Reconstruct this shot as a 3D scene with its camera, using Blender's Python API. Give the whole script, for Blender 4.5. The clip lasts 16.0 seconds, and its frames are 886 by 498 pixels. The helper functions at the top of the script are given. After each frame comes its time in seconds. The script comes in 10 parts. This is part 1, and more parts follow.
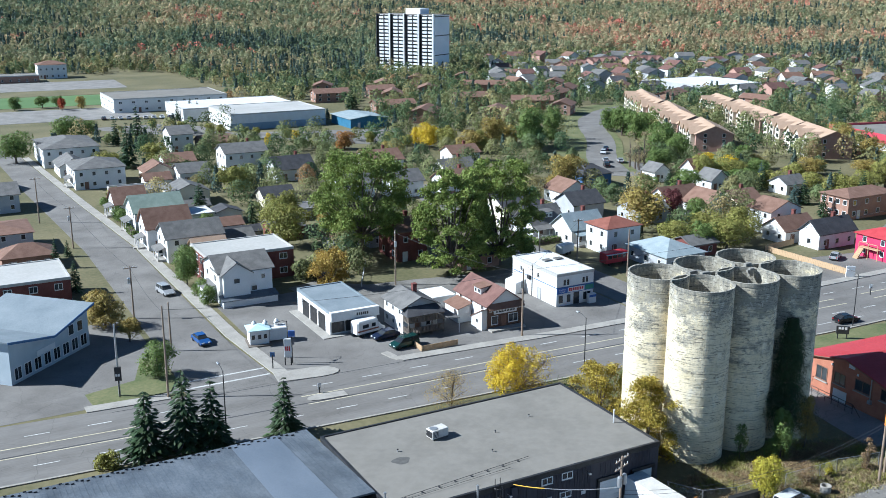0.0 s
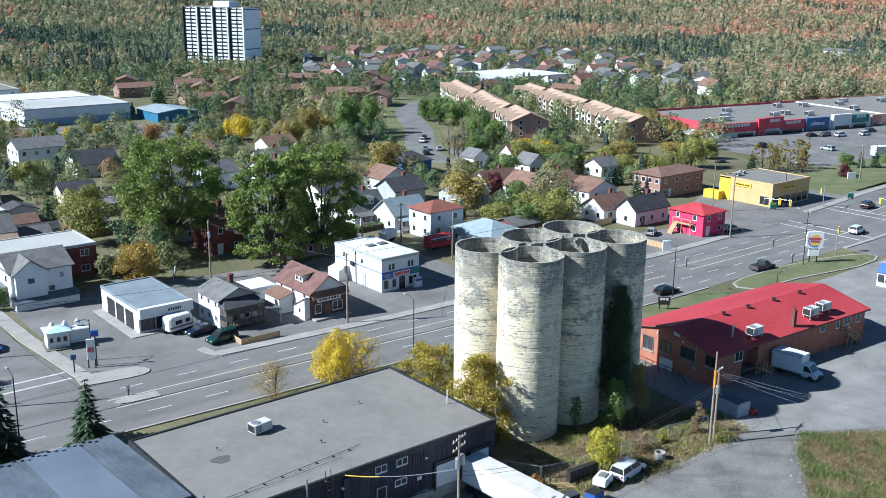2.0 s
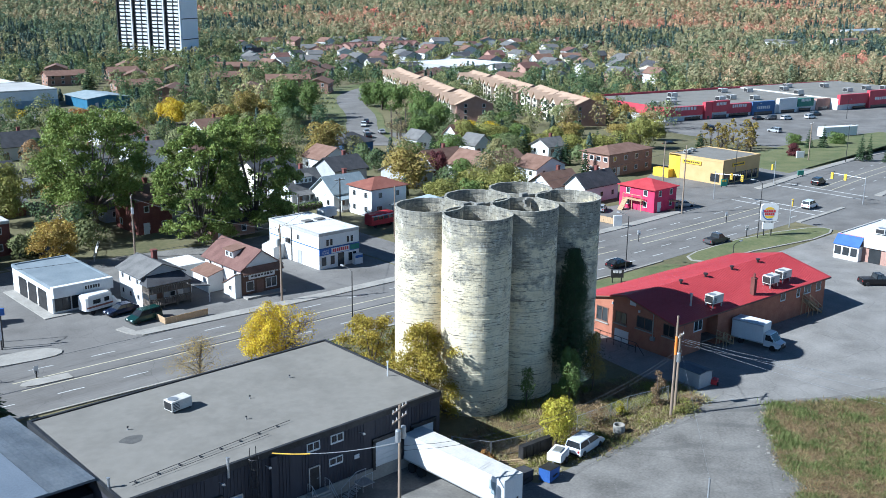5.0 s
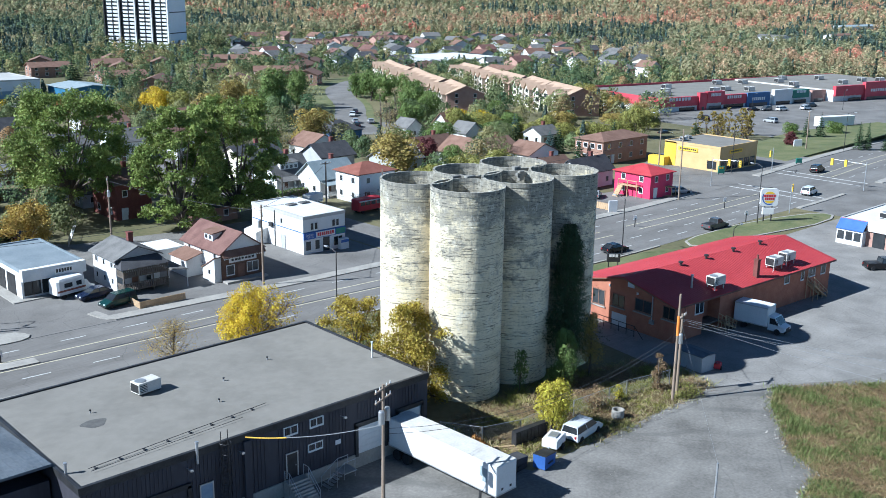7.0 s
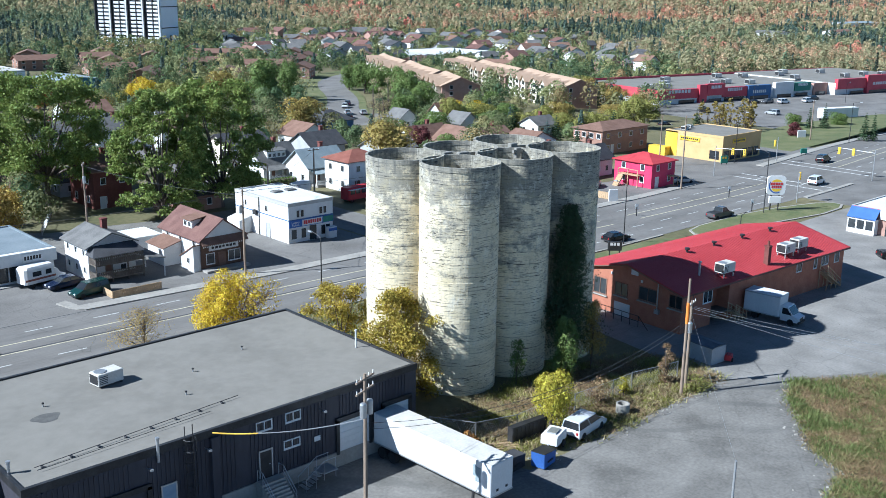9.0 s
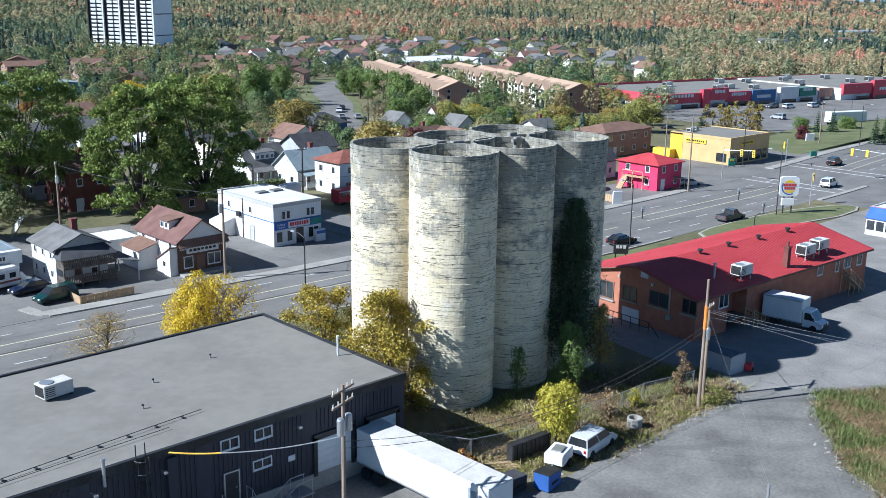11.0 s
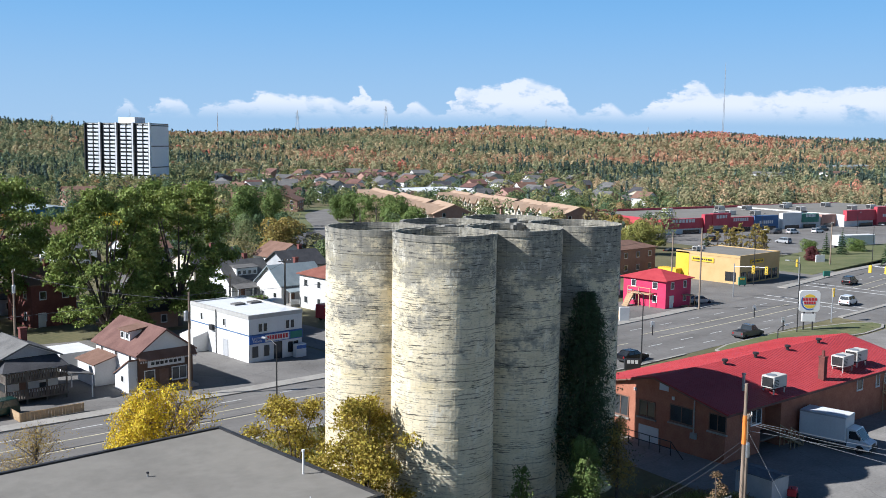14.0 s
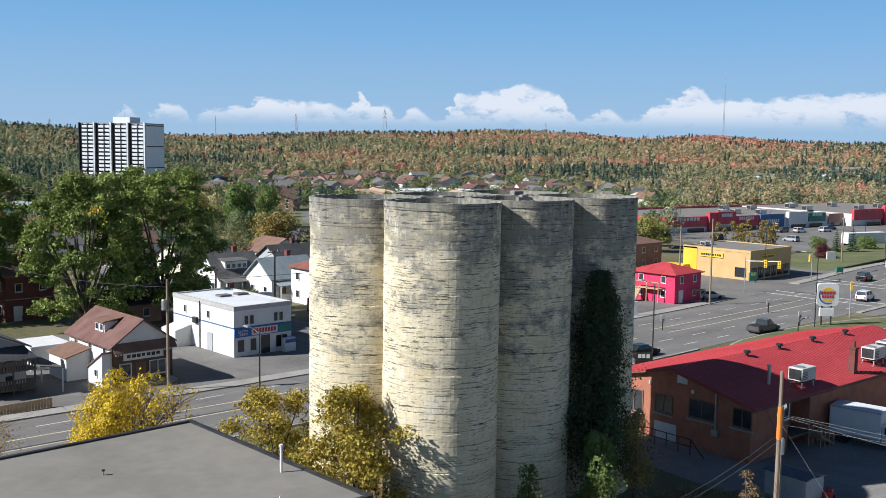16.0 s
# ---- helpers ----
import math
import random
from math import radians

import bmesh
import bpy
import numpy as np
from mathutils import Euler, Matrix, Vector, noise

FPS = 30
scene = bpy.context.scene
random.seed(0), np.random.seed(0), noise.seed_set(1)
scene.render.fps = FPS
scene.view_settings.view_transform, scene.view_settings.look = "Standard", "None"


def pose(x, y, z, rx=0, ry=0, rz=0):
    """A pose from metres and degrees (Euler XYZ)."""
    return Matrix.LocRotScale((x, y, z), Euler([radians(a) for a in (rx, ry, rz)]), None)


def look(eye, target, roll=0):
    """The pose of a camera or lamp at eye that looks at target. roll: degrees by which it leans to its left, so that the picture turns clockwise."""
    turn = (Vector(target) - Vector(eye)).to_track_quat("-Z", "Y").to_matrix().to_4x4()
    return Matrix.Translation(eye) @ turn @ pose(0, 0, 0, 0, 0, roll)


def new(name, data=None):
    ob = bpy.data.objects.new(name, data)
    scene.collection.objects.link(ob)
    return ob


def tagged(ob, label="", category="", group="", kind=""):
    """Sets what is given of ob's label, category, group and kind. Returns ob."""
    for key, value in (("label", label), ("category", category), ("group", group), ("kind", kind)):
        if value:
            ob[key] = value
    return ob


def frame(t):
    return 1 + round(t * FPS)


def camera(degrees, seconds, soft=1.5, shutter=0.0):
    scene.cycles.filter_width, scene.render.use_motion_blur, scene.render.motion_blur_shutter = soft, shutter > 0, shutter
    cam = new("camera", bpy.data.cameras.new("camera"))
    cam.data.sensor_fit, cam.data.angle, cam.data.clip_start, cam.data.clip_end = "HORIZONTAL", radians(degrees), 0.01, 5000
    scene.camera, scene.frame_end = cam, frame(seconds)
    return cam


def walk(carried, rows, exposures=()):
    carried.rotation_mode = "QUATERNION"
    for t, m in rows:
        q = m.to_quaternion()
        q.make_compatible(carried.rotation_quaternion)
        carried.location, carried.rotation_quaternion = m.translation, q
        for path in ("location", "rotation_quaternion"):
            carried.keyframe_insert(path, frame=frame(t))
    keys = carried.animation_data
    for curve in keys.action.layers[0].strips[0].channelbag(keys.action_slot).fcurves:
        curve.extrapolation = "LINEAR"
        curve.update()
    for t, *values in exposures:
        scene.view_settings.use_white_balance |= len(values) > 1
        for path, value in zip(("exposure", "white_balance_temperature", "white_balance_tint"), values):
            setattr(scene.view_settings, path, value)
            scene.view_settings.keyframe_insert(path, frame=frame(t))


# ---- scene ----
cam = camera(48.1, 16.0, soft=0.55)
METRES, EYE, TILT, LEAN, TURN = 61.54, 55.68, 0.0, 0.0, -28.7
ROWS = [
    (0.0, 0.0, 0.0, 0.0, 0.03, -15.09, -0.1),
    (0.5, -0.0016, 0.0244, -0.0183, -3.11, -15.1, -0.25),
    (1.0, 0.0024, 0.0486, -0.0358, -6.71, -15.05, -0.41),
    (1.5, 0.0044, 0.0727, -0.053, -8.36, -15.05, -0.47),
    (2.0, 0.0065, 0.0968, -0.0698, -10.47, -15.03, -0.55),
    (2.5, 0.0133, 0.119, -0.0854, -12.39, -15.03, -0.64),
    (3.0, 0.0201, 0.1388, -0.1024, -13.04, -15.02, -0.67),
    (3.5, 0.0261, 0.1588, -0.1216, -13.35, -14.99, -0.68),
    (4.0, 0.0315, 0.1786, -0.1408, -13.47, -14.96, -0.69),
    (6.5, 0.0646, 0.2857, -0.2281, -13.96, -14.98, -0.75),
    (7.0, 0.0708, 0.3038, -0.2436, -14.1, -14.94, -0.78),
    (7.5, 0.0786, 0.3252, -0.2586, -14.18, -14.94, -0.78),
    (8.0, 0.0871, 0.3498, -0.2733, -14.26, -14.95, -0.8),
    (8.5, 0.0964, 0.3772, -0.2884, -14.3, -14.92, -0.81),
    (11.0, 0.1489, 0.5326, -0.3578, -14.38, -14.19, -0.78),
    (11.5, 0.158, 0.5599, -0.3735, -14.41, -12.11, -0.8),
    (12.0, 0.1682, 0.5899, -0.389, -14.45, -10.1, -0.79),
    (12.5, 0.1784, 0.6197, -0.4043, -14.5, -8.55, -0.81),
    (13.0, 0.1876, 0.6478, -0.4197, -14.51, -7.31, -0.82),
    (13.5, 0.196, 0.6765, -0.4351, -14.53, -6.59, -0.81),
    (14.0, 0.2043, 0.7053, -0.4507, -14.54, -6.22, -0.82),
    (14.5, 0.2132, 0.7363, -0.4661, -14.55, -6.08, -0.81),
    (15.0, 0.2211, 0.7655, -0.4802, -14.56, -5.97, -0.82),
    (15.5, 0.2293, 0.7947, -0.4908, -14.57, -5.89, -0.84),
    (16.0, 0.2366, 0.8213, -0.4995, -14.59, -5.89, -0.86),
]
walk(cam, [(t, pose(0, 0, EYE, TILT, LEAN, TURN) @ pose(METRES * x, METRES * y, METRES * z, 90 + pitch, roll, yaw)) for t, x, y, z, yaw, pitch, roll in ROWS],
     exposures=((0.0, 0.94, 5420, 7), (1.0, 0.93, 5380, 7), (4.0, 0.97, 5280, 7), (8.5, 0.98, 5290, 7), (11.0, 0.91, 5340, 9), (12.5, 0.77, 5600, 11), (14.5, 0.68, 5900, 12), (16.0, 0.57, 6020, 12)))

# ---- world, sun ----
SUN_AZ, SUN_EL = -25.5, 36.0          # the way the shadows fall from +x, and the sun's height
sun = new("sun", bpy.data.lights.new("sun", "SUN"))
sun.data.energy, sun.data.angle, sun.data.color = 5.0, radians(0.53), (1.0, 0.955, 0.87)
_c, _s = math.cos(radians(SUN_AZ)), math.sin(radians(SUN_AZ))
sun.matrix_world = look((-_c * 100, -_s * 100, 100 * math.tan(radians(SUN_EL))), (0, 0, 0))
world = bpy.data.worlds.new("sky")
scene.world = world
world.use_nodes = True


def sky_nodes():
    nt = world.node_tree
    nt.nodes.clear()
    N, L = nt.nodes.new, nt.links.new
    out, bg, sky = N("ShaderNodeOutputWorld"), N("ShaderNodeBackground"), N("ShaderNodeTexSky")
    sky.sky_type, sky.sun_disc = "NISHITA", False
    sky.sun_elevation, sky.sun_rotation = radians(SUN_EL), math.atan2(-_c, -_s)
    sky.altitude, sky.air_density, sky.dust_density, sky.ozone_density = 300, 1.0, 0.0, 4.0
    # cumulus band low over the horizon, flat below and heaped above
    tc, sep = N("ShaderNodeTexCoord"), N("ShaderNodeSeparateXYZ")
    L(tc.outputs["Generated"], sep.inputs[0])

    def m(op, a, b=None, c=None):
        n = N("ShaderNodeMath")
        n.operation = op
        for k, v in enumerate((a, b, c)):
            if v is None:
                continue
            if isinstance(v, (int, float)):
                n.inputs[k].default_value = v
            else:
                L(v, n.inputs[k])
        return n.outputs[0]
    az = m("DEGREES", m("ARCTAN2", sep.outputs[0], sep.outputs[1]))
    el = sep.outputs[2]
    comb = N("ShaderNodeCombineXYZ")
    L(m("MULTIPLY", az, 0.16), comb.inputs[0])
    L(m("MULTIPLY", el, 17.0), comb.inputs[1])
    fine, soft = N("ShaderNodeTexNoise"), N("ShaderNodeTexNoise")
    fine.inputs["Scale"].default_value, fine.inputs["Detail"].default_value, fine.inputs["Roughness"].default_value = 6.0, 7.0, 0.62
    soft.inputs["Scale"].default_value, soft.inputs["Detail"].default_value, soft.inputs["Roughness"].default_value = 2.6, 5.0, 0.6
    L(comb.outputs[0], fine.inputs["Vector"])
    L(comb.outputs[0], soft.inputs["Vector"])
    # how high the heaps stand, by compass bearing
    heaps = ((19, 19), (21.3, 17), (22.1, 21), (24.7, 18), (25.6, 36), (26.7, 21), (27.5, 38), (28.6, 36), (29.3, 21), (29.9, 33), (31.9, 35), (33.3, 45), (34.6, 42), (36.6, 43),
             (37.9, 35), (38.6, 54), (39.2, 39), (40.1, 40), (40.7, 26), (41.6, 39), (43.0, 25), (44.3, 52), (46.4, 55), (47.5, 65), (49.6, 56), (51.1, 28), (52.6, 40), (53.8, 28), (55.5, 45), (57.5, 62), (58.4, 48), (67.0, 55))
    bear, tops = N("ShaderNodeMapRange"), N("ShaderNodeValToRGB")
    bear.inputs["From Min"].default_value, bear.inputs["From Max"].default_value = 19.0, 67.0
    L(m("ADD", az, m("MULTIPLY", m("SUBTRACT", fine.outputs[0], 0.5), 1.6)), bear.inputs["Value"])
    L(bear.outputs[0], tops.inputs[0])
    tops.color_ramp.interpolation = "EASE"
    els = tops.color_ramp.elements
    while len(els) < len(heaps):
        els.new(0.5)
    for e, (bearing, height) in zip(els, heaps):
        e.position, e.color = (bearing - 19.0) / 48.0, (height / 100, height / 100, height / 100, 1)
    top = m("ADD", m("MULTIPLY", tops.outputs[0], 0.1), m("MULTIPLY", m("SUBTRACT", fine.outputs[0], 0.5), 0.020))
    under = m("SUBTRACT", top, el)

    def fade(src, lo, hi):
        n = N("ShaderNodeMapRange")
        n.interpolation_type = "SMOOTHSTEP"
        n.inputs["From Min"].default_value, n.inputs["From Max"].default_value = lo, hi
        L(src, n.inputs["Value"])
        return n.outputs[0]
    # crisp heaped tops, flat bases that dissolve into the haze, and thin places
    body = fade(m("ADD", soft.outputs[0], m("MULTIPLY", m("SUBTRACT", fine.outputs[0], 0.5), 0.5)), 0.26, 0.50)
    crest = m("SUBTRACT", 1.0, fade(under, 0.006, 0.020))
    cover = m("MULTIPLY", m("MULTIPLY", fade(under, -0.001, 0.0045), fade(el, 0.016, 0.040)), m("MAXIMUM", m("MULTIPLY", body, 0.85), m("MULTIPLY", crest, 0.72)))
    white = N("ShaderNodeMix")
    white.data_type = "RGBA"
    white.inputs[6].default_value, white.inputs[7].default_value = (10.6, 12.0, 14.0, 1), (16.4, 16.6, 16.8, 1)
    L(m("MAXIMUM", crest, body), white.inputs["Factor"])
    mix = N("ShaderNodeMix")
    mix.data_type = "RGBA"
    L(cover, mix.inputs["Factor"])
    L(white.outputs[2], mix.inputs[7])
    # deep blue above, pale haze towards the horizon
    col = sky.outputs[0]
    for e0, e1, top, rgb in ((0.42, 0.10, 0.78, (3.8, 9.2, 15.6)), (0.17, -0.01, 0.85, (7.6, 10.6, 13.4))):
        hz, hm = N("ShaderNodeMapRange"), N("ShaderNodeMix")
        hz.interpolation_type = "SMOOTHSTEP"
        hz.inputs["From Min"].default_value, hz.inputs["From Max"].default_value, hz.inputs["To Max"].default_value = e0, e1, top
        L(el, hz.inputs["Value"])
        hm.data_type = "RGBA"
        hm.inputs[7].default_value = (*rgb, 1)
        L(hz.outputs[0], hm.inputs["Factor"])
        L(col, hm.inputs[6])
        col = hm.outputs[2]
    L(col, mix.inputs[6])
    L(mix.outputs[2], bg.inputs["Color"])
    bg.inputs["Strength"].default_value = 0.035
    L(bg.outputs[0], out.inputs["Surface"])


sky_nodes()


# ---- materials ----
def material(name, a, b, rough=0.85, scale=0.6, fine=9.0, bump=0.15, metal=0.0, island=0.0, rnd=0.0, stretch=(1, 1, 1), spec=0.3):
    """Two tones mixed by noise at two scales, with fine relief; island and rnd vary the value from piece to piece."""
    mt = bpy.data.materials.new(name)
    mt.use_nodes = True
    nt = mt.node_tree
    N, L = nt.nodes.new, nt.links.new
    sh = nt.nodes["Principled BSDF"]
    tc, mp = N("ShaderNodeTexCoord"), N("ShaderNodeMapping")
    mp.inputs["Scale"].default_value = stretch
    L(tc.outputs["Object"], mp.inputs[0])
    n1, n2, mx, rp = N("ShaderNodeTexNoise"), N("ShaderNodeTexNoise"), N("ShaderNodeMix"), N("ShaderNodeMapRange")
    n1.inputs["Scale"].default_value, n1.inputs["Detail"].default_value = scale, 5
    n2.inputs["Scale"].default_value, n2.inputs["Detail"].default_value = fine, 4
    L(mp.outputs[0], n1.inputs["Vector"])
    L(mp.outputs[0], n2.inputs["Vector"])
    av = N("ShaderNodeMix")
    av.inputs[0].default_value = 0.4
    L(n1.outputs[0], av.inputs[2])
    L(n2.outputs[0], av.inputs[3])
    rp.inputs["From Min"].default_value, rp.inputs["From Max"].default_value = 0.35, 0.65
    L(av.outputs[0], rp.inputs[0])
    mx.data_type = "RGBA"
    mx.inputs[6].default_value, mx.inputs[7].default_value = (*a, 1), (*b, 1)
    L(rp.outputs[0], mx.inputs[0])
    col = mx.outputs[2]
    if island or rnd:
        hs, ma = N("ShaderNodeHueSaturation"), N("ShaderNodeMapRange")
        src = N("ShaderNodeNewGeometry").outputs["Random Per Island"] if island else N("ShaderNodeObjectInfo").outputs["Random"]
        k = island or rnd
        ma.inputs["To Min"].default_value, ma.inputs["To Max"].default_value = 1 - k, 1 + k
        L(src, ma.inputs[0])
        L(ma.outputs[0], hs.inputs["Value"])
        L(col, hs.inputs["Color"])
        if island:
            mh = N("ShaderNodeMapRange")
            mh.inputs["To Min"].default_value, mh.inputs["To Max"].default_value = 0.485, 0.515
            L(src, mh.inputs[0])
            L(mh.outputs[0], hs.inputs["Hue"])
        col = hs.outputs[0]
    L(col, sh.inputs["Base Color"])
    sh.inputs["Roughness"].default_value, sh.inputs["Metallic"].default_value = rough, metal
    sh.inputs["Specular IOR Level"].default_value = spec
    if bump:
        bp = N("ShaderNodeBump")
        bp.inputs["Strength"].default_value, bp.inputs["Distance"].default_value = bump, 0.05
        L(av.outputs[0], bp.inputs["Height"])
        L(bp.outputs[0], sh.inputs["Normal"])
    return mt


def cracked(mt, scale, width, depth, stain=0.75):
    """Adds a net of fine dark cracks and soft darker stains to a ground material."""
    nt = mt.node_tree
    N, L = nt.nodes.new, nt.links.new
    sh = nt.nodes["Principled BSDF"]
    src = sh.inputs["Base Color"].links[0].from_socket
    tc, wob, add, vo = N("ShaderNodeTexCoord"), N("ShaderNodeTexNoise"), N("ShaderNodeMix"), N("ShaderNodeTexVoronoi")
    wob.inputs["Scale"].default_value, wob.inputs["Detail"].default_value = scale * 2.2, 6
    L(tc.outputs["Object"], wob.inputs["Vector"])
    add.data_type, add.blend_type = "RGBA", "LINEAR_LIGHT"
    add.inputs[0].default_value = 0.55 / scale
    L(tc.outputs["Object"], add.inputs[6])
    L(wob.outputs["Color"], add.inputs[7])
    vo.feature = "DISTANCE_TO_EDGE"
    vo.inputs["Scale"].default_value = scale
    L(add.outputs[2], vo.inputs["Vector"])
    r1, r2, st, mul = N("ShaderNodeMapRange"), N("ShaderNodeMapRange"), N("ShaderNodeTexNoise"), N("ShaderNodeMath")
    r1.inputs["From Min"].default_value, r1.inputs["From Max"].default_value, r1.inputs["To Min"].default_value = 0.0, width, depth
    L(vo.outputs["Distance"], r1.inputs[0])
    st.inputs["Scale"].default_value, st.inputs["Detail"].default_value, st.inputs["Roughness"].default_value = 0.16, 6, 0.65
    L(tc.outputs["Object"], st.inputs["Vector"])
    r2.inputs["From Min"].default_value, r2.inputs["From Max"].default_value, r2.inputs["To Min"].default_value = 0.36, 0.56, stain
    L(st.outputs[0], r2.inputs[0])
    mul.operation = "MULTIPLY"
    L(r1.outputs[0], mul.inputs[0])
    L(r2.outputs[0], mul.inputs[1])
    mx, cc = N("ShaderNodeMix"), N("ShaderNodeCombineColor")
    mx.data_type, mx.blend_type = "RGBA", "MULTIPLY"
    mx.inputs[0].default_value = 1.0
    L(src, mx.inputs[6])
    for k in range(3):
        L(mul.outputs[0], cc.inputs[k])
    L(cc.outputs[0], mx.inputs[7])
    L(mx.outputs[2], sh.inputs["Base Color"])
    return mt


def leaf_material(name, a, b, k=0.35):
    mt = material(name, a, b, rough=0.6, scale=0.35, fine=1.7, bump=0, island=k, spec=0.2)
    sh = mt.node_tree.nodes["Principled BSDF"]
    tr, ad = mt.node_tree.nodes.new("ShaderNodeBsdfTranslucent"), mt.node_tree.nodes.new("ShaderNodeMixShader")
    ad.inputs[0].default_value = 0.25
    L = mt.node_tree.links.new
    L(sh.inputs["Base Color"].links[0].from_socket, tr.inputs["Color"])
    L(sh.outputs[0], ad.inputs[1])
    L(tr.outputs[0], ad.inputs[2])
    L(ad.outputs[0], mt.node_tree.nodes["Material Output"].inputs["Surface"])
    return mt


M = {}
M["ground"] = material("dry_grass", (0.095, 0.095, 0.045), (0.19, 0.165, 0.09), scale=0.05, fine=1.2, bump=0.3)
M["lawn"] = material("lawn", (0.085, 0.11, 0.042), (0.18, 0.175, 0.085), scale=0.22, fine=2.5, bump=0.45)
M["field"] = material("sports_field", (0.085, 0.155, 0.055), (0.12, 0.195, 0.075), scale=0.05, fine=1.0, bump=0.1)
M["forest_floor"] = material("forest_floor", (0.07, 0.06, 0.03), (0.13, 0.10, 0.05), scale=0.02, fine=0.4, bump=0.2)
M["asphalt"] = cracked(material("asphalt", (0.142, 0.134, 0.124), (0.226, 0.216, 0.203), scale=0.12, fine=5.0, bump=0.2), 0.16, 0.009, 0.74, 0.80)
M["asphalt_pale"] = cracked(material("bleached_asphalt", (0.19, 0.181, 0.168), (0.29, 0.277, 0.258), scale=0.2, fine=4.0, bump=0.25), 0.12, 0.008, 0.76, 0.82)
M["road"] = cracked(material("road_asphalt", (0.142, 0.134, 0.124), (0.212, 0.203, 0.191), scale=0.3, fine=5.0, bump=0.15, stretch=(0.12, 1, 1)), 0.12, 0.006, 0.72, 0.88)
M["gravel"] = cracked(material("gravel", (0.135, 0.128, 0.117), (0.25, 0.238, 0.218), scale=0.22, fine=3.5, bump=0.6), 0.09, 0.012, 0.88, 0.74)


def rutted(mt):
    """Curving wheel tracks pressed into a gravel yard."""
    nt = mt.node_tree
    N, L = nt.nodes.new, nt.links.new
    sh = nt.nodes["Principled BSDF"]
    src = sh.inputs["Base Color"].links[0].from_socket
    tc, wv, big, r1, r2, mul, mx = N("ShaderNodeTexCoord"), N("ShaderNodeTexWave"), N("ShaderNodeTexNoise"), N("ShaderNodeMapRange"), N("ShaderNodeMapRange"), N("ShaderNodeMath"), N("ShaderNodeMix")
    wv.wave_type, wv.bands_direction = "BANDS", "DIAGONAL"
    wv.inputs["Scale"].default_value, wv.inputs["Distortion"].default_value, wv.inputs["Detail"].default_value, wv.inputs["Detail Scale"].default_value = 0.09, 16.0, 3.0, 0.22
    big.inputs["Scale"].default_value, big.inputs["Detail"].default_value = 0.09, 3
    L(tc.outputs["Object"], wv.inputs["Vector"])
    L(tc.outputs["Object"], big.inputs["Vector"])
    r1.inputs["From Min"].default_value, r1.inputs["From Max"].default_value = 0.80, 0.97
    r2.inputs["From Min"].default_value, r2.inputs["From Max"].default_value, r2.inputs["To Max"].default_value = 0.42, 0.58, 0.5
    L(wv.outputs["Fac"], r1.inputs[0])
    L(big.outputs[0], r2.inputs[0])
    mul.operation = "MULTIPLY"
    L(r1.outputs[0], mul.inputs[0])
    L(r2.outputs[0], mul.inputs[1])
    mx.data_type = "RGBA"
    L(mul.outputs[0], mx.inputs[0])
    L(src, mx.inputs[6])
    mx.inputs[7].default_value = (0.10, 0.098, 0.092, 1)
    L(mx.outputs[2], sh.inputs["Base Color"])
    return mt


rutted(M["gravel"])
M["concrete"] = material("pavement_concrete", (0.26, 0.245, 0.22), (0.37, 0.35, 0.315), scale=0.4, fine=4.0)
M["paint_white"] = material("road_paint_white", (0.34, 0.34, 0.325), (0.62, 0.62, 0.60), scale=1.0, fine=6.0, bump=0)
M["paint_yellow"] = material("road_paint_yellow", (0.40, 0.36, 0.25), (0.60, 0.55, 0.40), scale=1.0, fine=6.0, bump=0)
M["tar"] = material("tar", (0.05, 0.05, 0.055), (0.08, 0.08, 0.085), scale=1.0, bump=0)
M["glass"] = material("window_glass", (0.02, 0.025, 0.03), (0.05, 0.055, 0.06), rough=0.08, scale=0.8, bump=0, spec=0.6, rnd=0.5)
M["white"] = material("white_siding", (0.60, 0.60, 0.59), (0.70, 0.70, 0.69), scale=0.5, fine=5.0, bump=0.1)
M["cream"] = material("cream_siding", (0.60, 0.54, 0.42), (0.68, 0.62, 0.50), scale=0.5, fine=5.0)
M["grey_siding"] = material("grey_siding", (0.34, 0.35, 0.37), (0.44, 0.45, 0.46), scale=0.5, fine=5.0)
M["blue_siding"] = material("blue_siding", (0.06, 0.12, 0.25), (0.09, 0.17, 0.32), scale=0.5, fine=5.0)
M["brick_red"] = material("red_brick", (0.12, 0.042, 0.036), (0.19, 0.07, 0.058), scale=0.8, fine=6.0, bump=0.3)
M["brick_brown"] = material("brown_brick", (0.26, 0.15, 0.11), (0.34, 0.21, 0.16), scale=0.8, fine=6.0, bump=0.3)
M["brick_pink"] = material("pink_brick", (0.34, 0.20, 0.16), (0.42, 0.27, 0.22), scale=0.8, fine=6.0, bump=0.3)
M["roof_grey"] = material("grey_shingles", (0.105, 0.103, 0.10), (0.185, 0.18, 0.172), scale=0.7, fine=7.0, bump=0.3)
M["roof_dark"] = material("dark_shingles", (0.045, 0.045, 0.05), (0.085, 0.085, 0.09), scale=0.7, fine=7.0, bump=0.3)
M["roof_brown"] = material("brown_shingles", (0.15, 0.085, 0.06), (0.23, 0.14, 0.105), scale=0.7, fine=7.0, bump=0.3)
M["roof_tan"] = material("tan_shingles", (0.36, 0.25, 0.17), (0.46, 0.33, 0.24), scale=0.5, fine=5.0, bump=0.3)
M["roof_orange"] = material("orange_shingles", (0.19, 0.07, 0.05), (0.26, 0.105, 0.078), scale=0.7, fine=7.0, bump=0.3)
